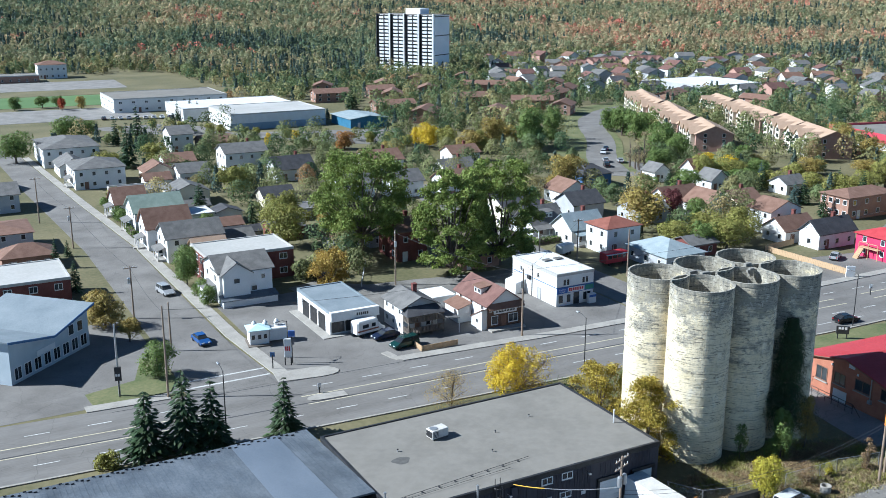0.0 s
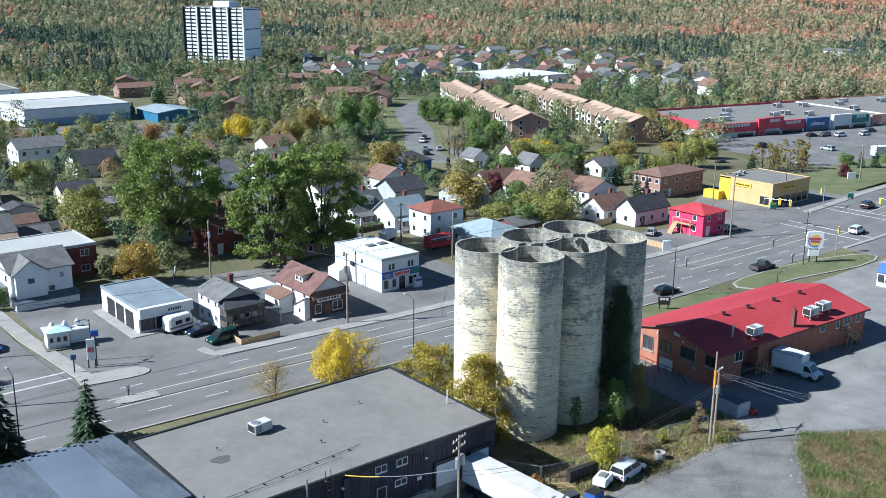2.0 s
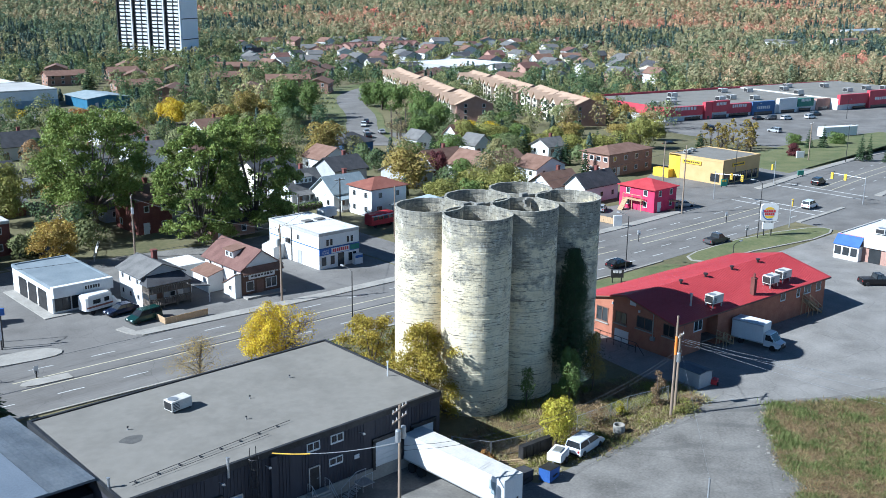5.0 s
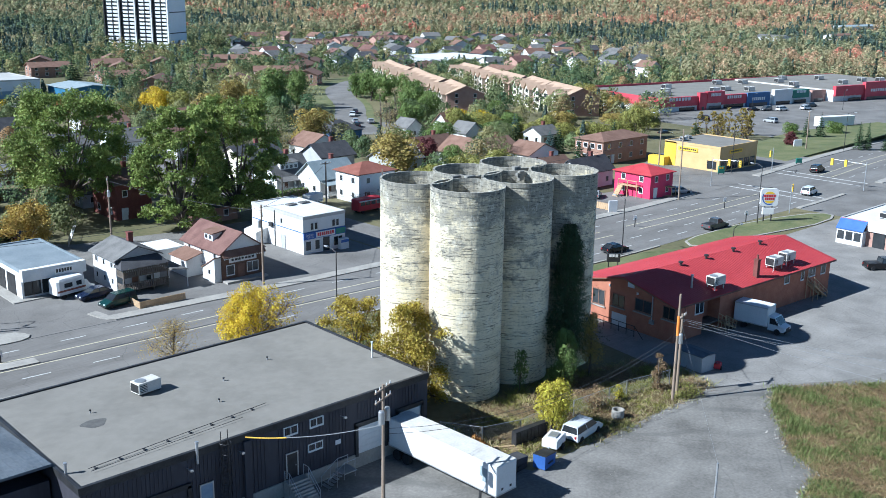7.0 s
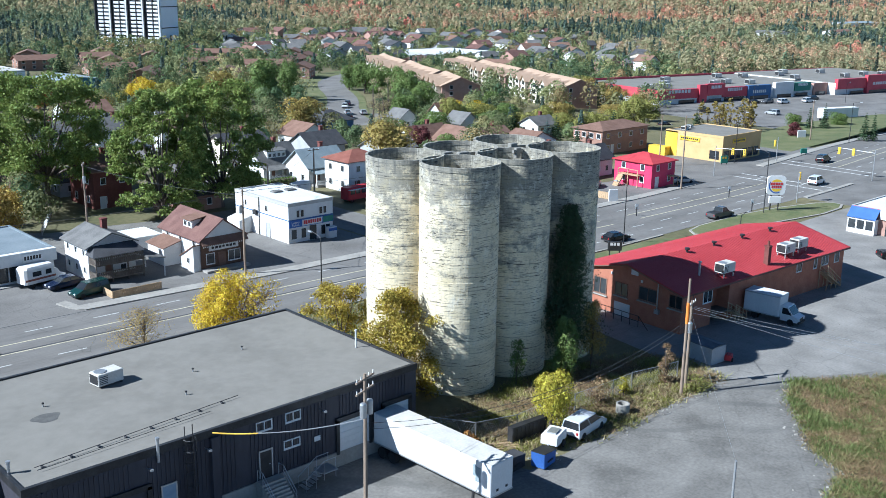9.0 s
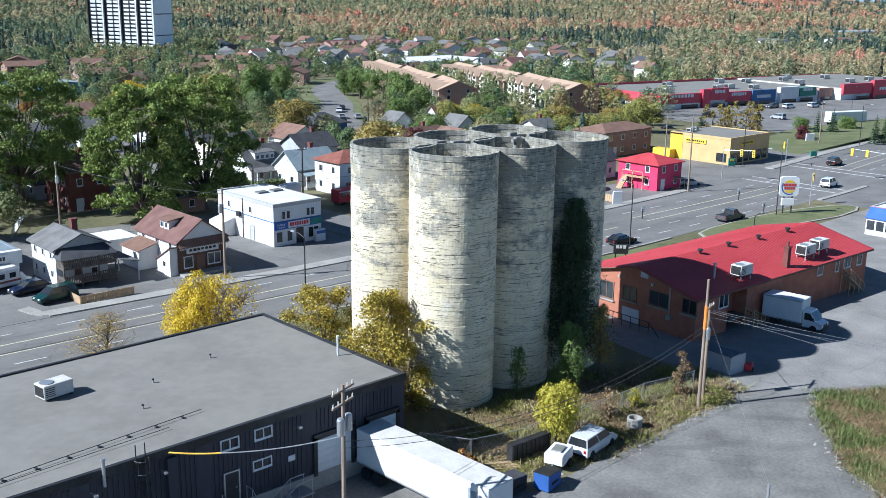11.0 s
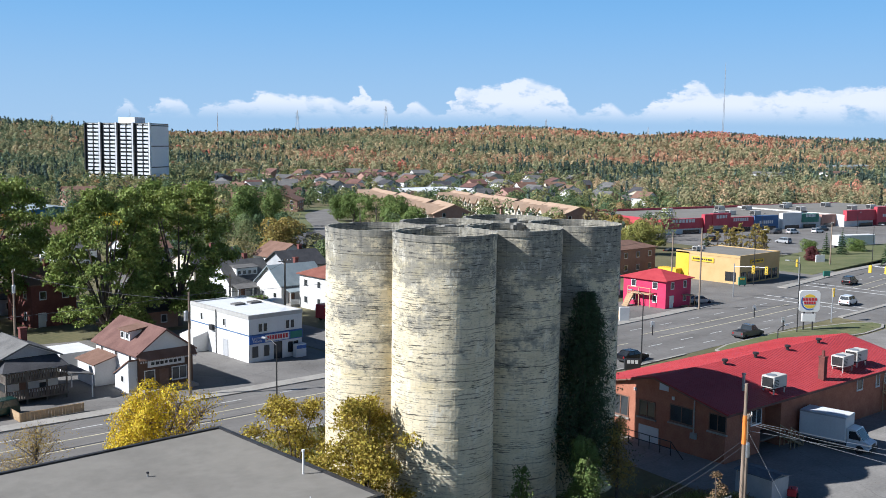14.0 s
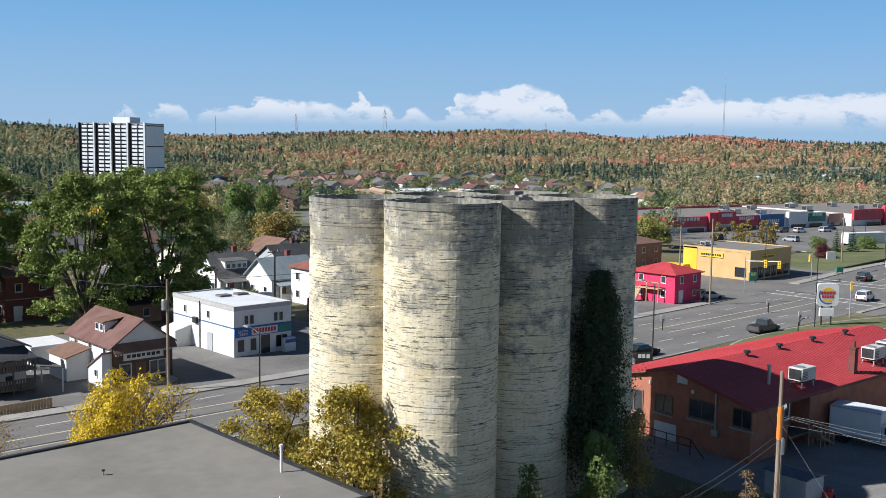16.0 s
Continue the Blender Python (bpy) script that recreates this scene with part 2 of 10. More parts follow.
M["roof_blue"] = material("pale_blue_shingles", (0.22, 0.27, 0.29), (0.31, 0.36, 0.38), scale=0.7, fine=7.0, bump=0.2)
M["roof_green"] = material("pale_green_shingles", (0.17, 0.22, 0.185), (0.25, 0.305, 0.26), scale=0.7, fine=7.0, bump=0.3)
M["roof_flat"] = cracked(material("flat_roof_gravel", (0.200, 0.188, 0.165), (0.226, 0.213, 0.189), scale=1.3, fine=22.0, bump=0.3), 0.05, 0.002, 0.96, 0.86)
M["roof_pale"] = material("pale_membrane_roof", (0.55, 0.57, 0.59), (0.68, 0.70, 0.72), scale=0.3, fine=4.0)
M["roof_slate"] = material("blue_grey_roof", (0.16, 0.195, 0.22), (0.235, 0.27, 0.295), scale=0.3, fine=4.0)
M["hall_roof"] = material("tan_membrane_roof", (0.36, 0.355, 0.33), (0.47, 0.46, 0.44), scale=0.1, fine=2.0)
M["trim"] = material("white_trim", (0.60, 0.60, 0.59), (0.70, 0.70, 0.69), scale=1.0, bump=0)
M["wood_pole"] = material("weathered_pole", (0.20, 0.15, 0.11), (0.32, 0.25, 0.19), scale=1.0, fine=8.0, stretch=(4, 4, 0.4))
M["wood"] = material("deck_wood", (0.10, 0.085, 0.07), (0.19, 0.16, 0.135), scale=1.2, fine=8.0)
M["wood_pale"] = material("pale_wood", (0.38, 0.26, 0.15), (0.50, 0.36, 0.22), scale=1.2, fine=8.0)
M["steel"] = material("galvanised_steel", (0.40, 0.41, 0.42), (0.52, 0.53, 0.54), rough=0.45, metal=0.7, scale=1.0, bump=0.05)
M["dark_metal"] = material("dark_metal", (0.03, 0.03, 0.032), (0.06, 0.06, 0.062), rough=0.5, metal=0.4, scale=1.0, bump=0.05)
M["bark"] = material("bark", (0.07, 0.055, 0.045), (0.15, 0.12, 0.10), scale=1.5, fine=9.0, bump=0.5, stretch=(1, 1, 0.3))
LEAF = {
    "green": leaf_material("green_leaves", (0.095, 0.145, 0.040), (0.20, 0.26, 0.075), 0.25),
    "olive": leaf_material("olive_leaves", (0.20, 0.205, 0.055), (0.33, 0.31, 0.085), 0.25),
    "yellow": leaf_material("yellow_leaves", (0.50, 0.36, 0.02), (0.66, 0.49, 0.04), 0.25),
    "orange": leaf_material("orange_leaves", (0.30, 0.15, 0.045), (0.42, 0.22, 0.075)),
    "red": leaf_material("red_leaves", (0.28, 0.05, 0.025), (0.40, 0.09, 0.04)),
    "brown": leaf_material("brown_leaves", (0.25, 0.195, 0.058), (0.38, 0.29, 0.085), 0.25),
    "conifer": leaf_material("needles", (0.030, 0.055, 0.026), (0.085, 0.125, 0.058)),
    "bluespruce": leaf_material("blue_needles", (0.06, 0.10, 0.09), (0.11, 0.16, 0.14)),
    "elm": leaf_material("elm_leaves", (0.12, 0.165, 0.038), (0.28, 0.33, 0.085)),
    "amber": leaf_material("amber_leaves", (0.33, 0.225, 0.05), (0.48, 0.35, 0.10)),
    "golden": leaf_material("golden_leaves", (0.26, 0.21, 0.035), (0.47, 0.36, 0.07)),
    "lime": leaf_material("lime_leaves", (0.31, 0.28, 0.035), (0.50, 0.43, 0.06)),
    "rust": leaf_material("dry_weeds", (0.20, 0.135, 0.075), (0.33, 0.23, 0.13)),
    "lush": leaf_material("green_weeds", (0.115, 0.15, 0.045), (0.21, 0.235, 0.085), 0.3),
    "hay": leaf_material("withered_grass", (0.17, 0.145, 0.065), (0.31, 0.26, 0.125), 0.3),
    "straw": leaf_material("dry_straw", (0.26, 0.21, 0.11), (0.42, 0.35, 0.20)),
    "maroon": leaf_material("maroon_leaves", (0.09, 0.025, 0.03), (0.15, 0.05, 0.05)),
}


# ---- mesh helpers ----
class Geo:
    """Vertices and faces of one mesh in the making."""

    def __init__(self):
        self.v, self.f = [], []

    def add(self, vs, fs):
        o = len(self.v)
        self.v.extend(tuple(p) for p in vs)
        self.f.extend(tuple(i + o for i in f) for f in fs)
        return self

    def box(self, x0, y0, z0, x1, y1, z1):
        return self.add([(x0, y0, z0), (x1, y0, z0), (x1, y1, z0), (x0, y1, z0), (x0, y0, z1), (x1, y0, z1), (x1, y1, z1), (x0, y1, z1)],
                        [(0, 3, 2, 1), (4, 5, 6, 7), (0, 1, 5, 4), (1, 2, 6, 5), (2, 3, 7, 6), (3, 0, 4, 7)])

    def cbox(self, x0, y0, z0, x1, y1, z1, c=0.05):
        """A box with chamfered upright edges and top."""
        ring = lambda k: [(x0 + k + c, y0 + k), (x1 - k - c, y0 + k), (x1 - k, y0 + k + c), (x1 - k, y1 - k - c), (x1 - k - c, y1 - k), (x0 + k + c, y1 - k), (x0 + k, y1 - k - c), (x0 + k, y0 + k + c)]
        vs = [(x, y, z0) for x, y in ring(0)] + [(x, y, z1 - c) for x, y in ring(0)] + [(x, y, z1) for x, y in ring(c)]
        fs = [tuple(reversed(range(8))), tuple(range(16, 24))]
        for r in (0, 8):
            fs += [(r + i, r + (i + 1) % 8, r + 8 + (i + 1) % 8, r + 8 + i) for i in range(8)]
        return self.add(vs, fs)

    def prism(self, poly, z0, z1):
        n = len(poly)
        return self.add([(x, y, z0) for x, y in poly] + [(x, y, z1) for x, y in poly],
                        [tuple(reversed(range(n))), tuple(range(n, 2 * n))] + [(i, (i + 1) % n, n + (i + 1) % n, n + i) for i in range(n)])

    def extrude_y(self, poly, y0, y1):
        """A side profile in x and z, drawn out along y."""
        n = len(poly)
        return self.add([(x, y0, z) for x, z in poly] + [(x, y1, z) for x, z in poly],
                        [tuple(range(n)), tuple(reversed(range(n, 2 * n)))] + [(i, n + i, n + (i + 1) % n, (i + 1) % n) for i in range(n)])

    def extrude_x(self, poly, x0, x1):
        """A profile in y and z, drawn out along x."""
        n = len(poly)
        return self.add([(x0, y, z) for y, z in poly] + [(x1, y, z) for y, z in poly],
                        [tuple(reversed(range(n))), tuple(range(n, 2 * n))] + [(i, (i + 1) % n, n + (i + 1) % n, n + i) for i in range(n)])

    def tube(self, p, q, r0, r1=None, n=8):
        p, q = Vector(p), Vector(q)
        r1 = r0 if r1 is None else r1
        m = (q - p).to_track_quat("Z", "Y").to_matrix()
        vs = []
        for c, r in ((p, r0), (q, r1)):
            vs += [c + m @ Vector((r * math.cos(2 * math.pi * i / n), r * math.sin(2 * math.pi * i / n), 0)) for i in range(n)]
        return self.add(vs, [tuple(reversed(range(n))), tuple(range(n, 2 * n))] + [(i, (i + 1) % n, n + (i + 1) % n, n + i) for i in range(n)])

    def lathe(self, rows, n=24, cx=0.0, cy=0.0):
        """Rings of (radius, z), closed at both ends."""
        vs, fs = [], []
        for r, z in rows:
            vs += [(cx + r * math.cos(2 * math.pi * i / n), cy + r * math.sin(2 * math.pi * i / n), z) for i in range(n)]
        for k in range(len(rows) - 1):
            fs += [(k * n + i, k * n + (i + 1) % n, (k + 1) * n + (i + 1) % n, (k + 1) * n + i) for i in range(n)]
        fs += [tuple(reversed(range(n))), tuple(range((len(rows) - 1) * n, len(rows) * n))]
        return self.add(vs, fs)

    def mesh(self, name, mat, smooth=False):
        me = bpy.data.meshes.new(name)
        me.from_pydata(self.v, [], self.f)
        if mat:
            me.materials.append(mat)
        if smooth:
            me.polygons.foreach_set("use_smooth", [True] * len(me.polygons))
        me.update()
        return me


def quads_mesh(name, pts, mat):
    """A mesh of loose four-sided pieces from an array (n, 4, 3)."""
    n = len(pts)
    me = bpy.data.meshes.new(name)
    me.vertices.add(4 * n)
    me.vertices.foreach_set("co", pts.reshape(-1).astype(np.float32))
    me.loops.add(4 * n)
    me.loops.foreach_set("vertex_index", np.arange(4 * n, dtype=np.int32))
    me.polygons.add(n)
    me.polygons.foreach_set("loop_start", np.arange(0, 4 * n, 4, dtype=np.int32))
    me.polygons.foreach_set("loop_total", np.full(n, 4, dtype=np.int32))
    me.materials.append(mat)
    me.update(calc_edges=True)
    return me


def part(name, g, mat, parent, label="", smooth=False):
    ob = new(name, g.mesh(name, mat, smooth) if isinstance(g, Geo) else g)
    ob.parent = parent
    return tagged(ob, label)


def thing(name, x, y, z=0.0, rot=0.0, label="", category="", group="", kind=""):
    ob = new(name)
    ob.matrix_basis = pose(x, y, z, 0, 0, rot)
    return tagged(ob, label, category, group, kind)


def flat(name, g, mat, label, kind="structure"):
    return tagged(new(name, g.mesh(name, mat)), label, "", "", kind)


def smoothstep(t):
    t = min(1.0, max(0.0, t))
    return t * t * (3 - 2 * t)


# ---- the land ----
CREST = ((-90, 24), (-20, 30), (10, 34), (19, 38), (24, 31), (28, 25), (33, 27), (38, 34), (47, 37), (51.6, 38), (55, 31), (59.4, 35), (63, 28), (67, 26), (110, 26))
CREST_A, CREST_H = np.array([c[0] for c in CREST], float), np.array([c[1] for c in CREST], float)


def land(x, y):
    """The height of the ground: level town, a low dip to the shops, and wooded hills behind."""
    dx, dy = x - 40.0, y - 60.0
    d = math.hypot(dx, dy)
    a = math.degrees(math.atan2(dx, dy))
    top = float(np.interp(a, CREST_A, CREST_H))
    h = top * smoothstep((d - 600) / 850.0)
    h += 5 * smoothstep((d - 700) / 300.0) * noise.noise((x * 0.006, y * 0.006, 3.1))
    h -= 3.2 * smoothstep((x - 235) / 130.0) * (1 - smoothstep((d - 520) / 160.0))
    return h


def build_land():
    # one sheet to the horizon: rings of growing width
    radii = [0, 30, 60, 90, 120, 160, 200, 240, 280, 320, 360, 400, 440, 480, 520, 560, 600, 650, 700, 760, 820, 880, 940, 1000, 1080, 1160, 1240, 1320, 1400, 1480, 1600, 1800, 2200, 3000, 4500]
    n = 180
    g = Geo()
    vs = [(40, 60, 0.0)]
    for r in radii[1:]:
        for i in range(n):
            a = 2 * math.pi * i / n
            x, y = 40 + r * math.sin(a), 60 + r * math.cos(a)
            vs.append((x, y, land(x, y)))
    fs = [(0, 1 + (i + 1) % n, 1 + i) for i in range(n)]
    for k in range(len(radii) - 2):
        o, p = 1 + k * n, 1 + (k + 1) * n
        fs += [(o + i, o + (i + 1) % n, p + (i + 1) % n, p + i) for i in range(n)]
    g.add(vs, fs)
    flat("ground", g, M["ground"], "dry autumn grass and bare earth over the whole town")


build_land()


# ---- roads, pavements and yards ----
ROAD_X = np.array([-400, -60, 5, 45, 89, 130, 165, 205, 250, 300, 420, 700], float)
ROAD_Y = np.array([148, 126, 122.0, 119.7, 118.2, 115.8, 114.6, 115.0, 119.4, 125.5, 141, 180], float)
ROAD_W = np.array([8.6, 8.6, 8.6, 8.2, 6.6, 7.4, 8.4, 10.2, 10.8, 10.8, 10.8, 10.8], float)
ROAD_S = np.array([8.6, 8.6, 8.6, 8.6, 9.0, 11.2, 9.9, 10.4, 10.8, 10.8, 10.8, 10.8], float)


def road_y(x, off=0.0):
    """The line that runs off metres beside the road's middle, smoothed over its bends."""
    s = [np.interp(x + k, ROAD_X, ROAD_Y) for k in (-18, -9, 0, 9, 18)]
    return float(sum(s) / 5) + off


def half(x):
    return float(np.interp(x, ROAD_X, ROAD_W))


def half_south(x):
    return float(np.interp(x, ROAD_X, ROAD_S))


def ribbon(g, x0, x1, lo, hi, z0, z1, step=6.0):
    """A strip along the main road between two offsets; lo and hi are functions of x."""
    n = max(1, int(round((x1 - x0) / step)))
    xs = [x0 + (x1 - x0) * i / n for i in range(n + 1)]
    vs = []
    for x in xs:
        a, b, h = road_y(x) + lo(x), road_y(x) + hi(x), land(x, road_y(x))
        vs += [(x, a, h + z1), (x, b, h + z1), (x, a, h + z0), (x, b, h + z0)]
    fs = []
    for i in range(n):
        o, p = 4 * i, 4 * i + 4
        fs += [(o, p, p + 1, o + 1), (o + 2, p + 2, p, o), (o + 1, p + 1, p + 3, o + 3)]
    fs += [(0, 1, 3, 2), (4 * n, 4 * n + 2, 4 * n + 3, 4 * n + 1)]
    g.add(vs, fs)


def sheet(name, poly, z, mat, label, thick=0.3):
    g = Geo()
    g.prism(poly, z - thick, z)
    return flat(name, g, mat, label)


g = Geo()
ribbon(g, -300, 640, lambda x: -half_south(x), lambda x: half(x), -0.3, 0.03)
flat("road", g, M["road"], "grey asphalt main road with five lanes")
g = Geo()
for x0, x1, wide in ((190, 210, 0.9), (228, 600, 1.7)):
    ribbon(g, x0, x1, lambda x: -half_south(x) - wide, lambda x: -half_south(x), -0.3, 0.15)
ribbon(g, -200, 145, lambda x: -half_south(x) - 0.35, lambda x: -half_south(x), -0.3, 0.15)
flat("pavement_south", g, M["concrete"], "pale concrete pavement with a kerb along the road")
g = Geo()
for x0, x1 in ((-200, 6), (17, 28), (62.5, 108), (119, 186), (214, 600)):
    ribbon(g, x0, x1, lambda x: half(x), lambda x: half(x) + 2.0, -0.3, 0.15)
# rounded pavement noses at the garage forecourt
g.prism([(43.0, 127.6), (49.2, 126.7), (51.0, 126.7), (52.1, 127.2), (52.5, 128.0), (52.2, 129.0), (51.4, 129.9), (49.5, 130.6), (45.2, 131.0), (43.4, 130.9)], -0.3, 0.15)
g.prism([(60.8, 131.0), (61.3, 128.6), (61.9, 127.4), (62.49, 126.9), (62.49, 129.2), (62.1, 131.4)], -0.3, 0.15)
flat("pavement_north", g, M["concrete"], "pale concrete pavement with a kerb along the road")


def lane_marks():
    white, yellow, tar = Geo(), Geo(), Geo()
    for off in (-4.5, 4.4):
        x = -90.0
        while x < 420:
            if not (200 < x < 222 or 30 < x < 42 and off > 0):
                ribbon(white, x, x + 3.0, lambda q: off - 0.09, lambda q: off + 0.09, 0.02, 0.042, 3)
            x += 7.6
    for off in (-1.4, 1.4):
        for x0, x1 in ((-120, 31), (44, 145), (152, 196), (226, 420)):
            ribbon(yellow, x0, x1, lambda q: off - 0.1, lambda q: off + 0.1, 0.02, 0.042)
    ribbon(tar, -40, 130, lambda q: -1.15, lambda q: -0.9, 0.02, 0.04)
    ribbon(tar, 20, 100, lambda q: 7.2, lambda q: 7.35, 0.02, 0.04)
    x = 116.0
    while x < 196:
        ribbon(white, x, x + 3.0, lambda q: -7.8, lambda q: -7.62, 0.02, 0.042, 3)
        x += 7.6
    # stop lines and crossing lines at the far junction
    for x in (198.5, 202.5, 221, 225):
        white.box(x, road_y(x) - half_south(x) + 0.5, 0.03, x + 0.4, road_y(x) + half(x) - 0.5, 0.045)
    for y0, y1 in ((131.2, 131.6), (133.8, 134.2)):
        white.box(30.5, y0, 0.03, 43, y1, 0.05)
    ob = flat("road_marking", white, M["paint_white"], "worn white lane dashes and stop lines")
    flat("centre_line", yellow, M["paint_yellow"], "worn pale yellow lines round the middle lane")
    flat("tar_seam", tar, M["tar"], "dark tar seams in the asphalt")


lane_marks()
# the side street, the cross street and the yards
sheet("side_street", [(30.2, 128), (43.5, 128), (41.5, 150), (40.8, 215), (37.5, 265), (33, 345), (24, 460), (18, 460), (25, 345), (27, 290), (31, 215), (31, 150)], 0.045, M["asphalt"], "grey asphalt side street")
g = Geo()
g.prism([(43.5, 131), (45.6, 131), (44.2, 150), (43.2, 215), (39.8, 265), (35.2, 345), (33.3, 345), (37.7, 265), (41.1, 215), (41.9, 150)], -0.2, 0.16)
flat("pavement_side", g, M["concrete"], "concrete pavement beside the side street")
sheet("cross_street", [(109.5, 124), (118.5, 124), (118, 166), (119.5, 200), (126, 235), (150, 246), (150, 253), (122, 243), (111, 202), (109.5, 166)], 0.04, M["asphalt"], "grey asphalt street between houses")
sheet("yard_garage", [(45, 126.5), (62, 124.5), (109, 122), (109, 150), (98, 156), (72, 158), (66, 168), (45, 166)], 0.02, M["asphalt"], "cracked asphalt forecourt")
sheet("lane_back", [(62, 156), (110, 153), (110, 161), (74, 165), (66, 172), (60, 170)], 0.032, M["gravel"], "pale gravel lane")
sheet("yard_left", [(-60, 131), (30, 131), (30, 166), (-60, 166)], 0.022, M["asphalt"], "asphalt yard beside the glazed shop")
sheet("lot_sign", [(119, 121), (182, 121), (182, 136), (160, 139), (119, 139)], 0.025, M["asphalt"], "asphalt lot along the road")
sheet("lot_corner", [(189.5, 94), (205, 82), (240, 82), (240, 108), (215, 106.5), (189.5, 105)], 0.021, M["asphalt"], "asphalt lot at the junction")
sheet("lot_yellow", [(182.5, 121), (215, 122), (250, 127), (240, 152), (222, 160), (205, 152), (184, 142)], 0.016, M["asphalt"], "asphalt lot round the yellow shop")
sheet("lot_red", [(98, 58), (104, 95), (190, 95), (205, 82), (215, 20), (98, 20)], 0.02, M["asphalt_pale"], "asphalt yard behind the red-roofed hall")
sheet("yard_gravel", [(40, -60), (220, -60), (160, 40), (112, 58), (100.5, 66), (83, 66.2), (72, 66), (68, 77), (36, 77), (-60, 77), (-60, -60)], 0.03, M["gravel"], "rutted grey gravel yard")
sheet("grass_strip_sign", [(149.5, 101.5), (151, 103.2), (154.8, 104.0), (167.3, 104.1), (178, 102.6), (186.2, 100.3), (188.9, 98.5), (188.7, 97.0), (185.8, 95.9), (179.2, 95.6), (163, 98.2), (151, 99)], 0.16, M["lawn"], "mown grass island with a kerb")
sheet("kerb_island", [(149.1, 101.5), (150.7, 103.5), (154.7, 104.35), (167.4, 104.45), (178.1, 102.95), (186.4, 100.65), (189.3, 98.6), (189.1, 96.7), (186, 95.5), (179.2, 95.2), (162.9, 97.8), (150.7, 98.6)], 0.14, M["concrete"], "pale concrete kerb round a grass island")
sheet("median_nose", [(44.3, 119.9), (44.8, 119.3), (46, 118.9), (50, 118.6), (50, 120.3), (46, 120.9), (44.8, 120.5)], 0.14, M["concrete"], "concrete nose of the painted median")
sheet("grass_strip_hall", [(112, 97), (136, 99.6), (144, 99.6), (145.5, 101.3), (144.3, 102.8), (139, 103.9), (129.5, 104.0), (112, 105)], 0.06, M["lawn"], "mown grass strip before the hall")
sheet("grass_right", [(232, 94), (330, 100), (330, 112), (236, 106)], 0.06, M["lawn"], "mown verge")
sheet("grass_verge_far", [(238, 133), (330, 140), (330, 152), (290, 158), (240, 153)], 0.05, M["lawn"], "mown verge with trees")
sheet("island_corner", [(17.8, 136), (18.2, 131.2), (28.6, 131.6), (30.5, 136), (29, 146), (27.5, 146), (25, 138)], 0.14, M["lawn"], "grass corner island with a kerb")
sheet("lawn_back", [(73, 166), (93, 162), (110, 162), (109, 200), (66, 200), (66, 172)], 0.04, M["ground"], "shaded lawn under tall trees")
sheet("lot_mall", [(226, 158), (300, 156), (330, 140), (520, 120), (520, 190), (389, 196), (300, 215), (262, 205)], -0.9, M["asphalt"], "wide asphalt car park", 3.4)


# ---- buildings ----
WIN = {}
FOOT = []          # the plots that are built over: x, y, radius


def window(parent, face, u, z, w, h, box_, frame_mat=None, name="window"):
    """A framed window with its pane set on one side of a building. face: s, n, w, e; u along that side from its left end."""
    key = (round(w, 2), round(h, 2), (frame_mat or M["trim"]).name)
    if key not in WIN:
        f_, p_ = Geo(), Geo()
        t = 0.09
        xs = [-w / 2, -w / 2 + t] + ([-0.04, 0.04] if w > 1.3 else []) + [w / 2 - t, w / 2]
        zs = [-0.07, t, h - t, h]
        n = len(xs)
        solid = {(i, j) for i in range(n - 1) for j in range(3) if j != 1 or i % 2 == 0}
        vs = [(x, y, z) for y in (-0.07, 0.02) for z in zs for x in xs]
        q = 4 * n
        fs = []
        for i, j in solid:
            a, b, c, d = j * n + i, j * n + i + 1, (j + 1) * n + i + 1, (j + 1) * n + i
            fs += [(a, b, c, d), (d + q, c + q, b + q, a + q)]
            for di, dj, e, f in ((0, -1, b, a), (1, 0, c, b), (0, 1, d, c), (-1, 0, a, d)):
                if (i + di, j + dj) not in solid:
                    fs.append((e, f, f + q, e + q))
        f_.add(vs, fs)
        p_.box(-w / 2 + t, -0.025, t, w / 2 - t, -0.005, h - t)
        WIN[key] = (f_.mesh("window", frame_mat or M["trim"]), p_.mesh("pane", M["glass"]))
    x0, y0, x1, y1 = box_
    at = {"s": (x0 + u, y0, 0), "n": (x1 - u, y1, 180), "w": (x0, y1 - u, -90), "e": (x1, y0 + u, 90)}[face]
    ob = new(name, WIN[key][0])
    ob.parent = parent
    ob.matrix_basis = pose(at[0], at[1], z, 0, 0, at[2])
    pane = new("pane", WIN[key][1])
    pane.parent = ob
    return ob


def door(parent, face, u, w, h, box_, mat, name="door"):
    x0, y0, x1, y1 = box_
    g = Geo()
    g.box(-w / 2, -0.05, 0, w / 2, 0.02, h)
    g.box(-w / 2 - 0.1, -0.08, 0, -w / 2, 0.02, h + 0.1)
    g.box(w / 2, -0.08, 0, w / 2 + 0.1, 0.02, h + 0.1)
    g.box(-w / 2, -0.08, h, w / 2, 0.02, h + 0.1)
    at = {"s": (x0 + u, y0, 0), "n": (x1 - u, y1, 180), "w": (x0, y1 - u, -90), "e": (x1, y0 + u, 90)}[face]
    ob = part(name, g, mat, parent)
    ob.matrix_basis = pose(at[0], at[1], 0.05, 0, 0, at[2])
    return ob


def row_of_windows(root, face, box_, h, floors, size, cols=None, mat=None, z0=0.9):
    x0, y0, x1, y1 = box_
    L = (x1 - x0) if face in "sn" else (y1 - y0)
    cols = cols or max(1, int(L / 3.2))
    for k in range(floors):
        for i in range(cols):
            window(root, face, L * (i + 0.5) / cols, z0 + k * h / floors, size[0], size[1], box_, mat)


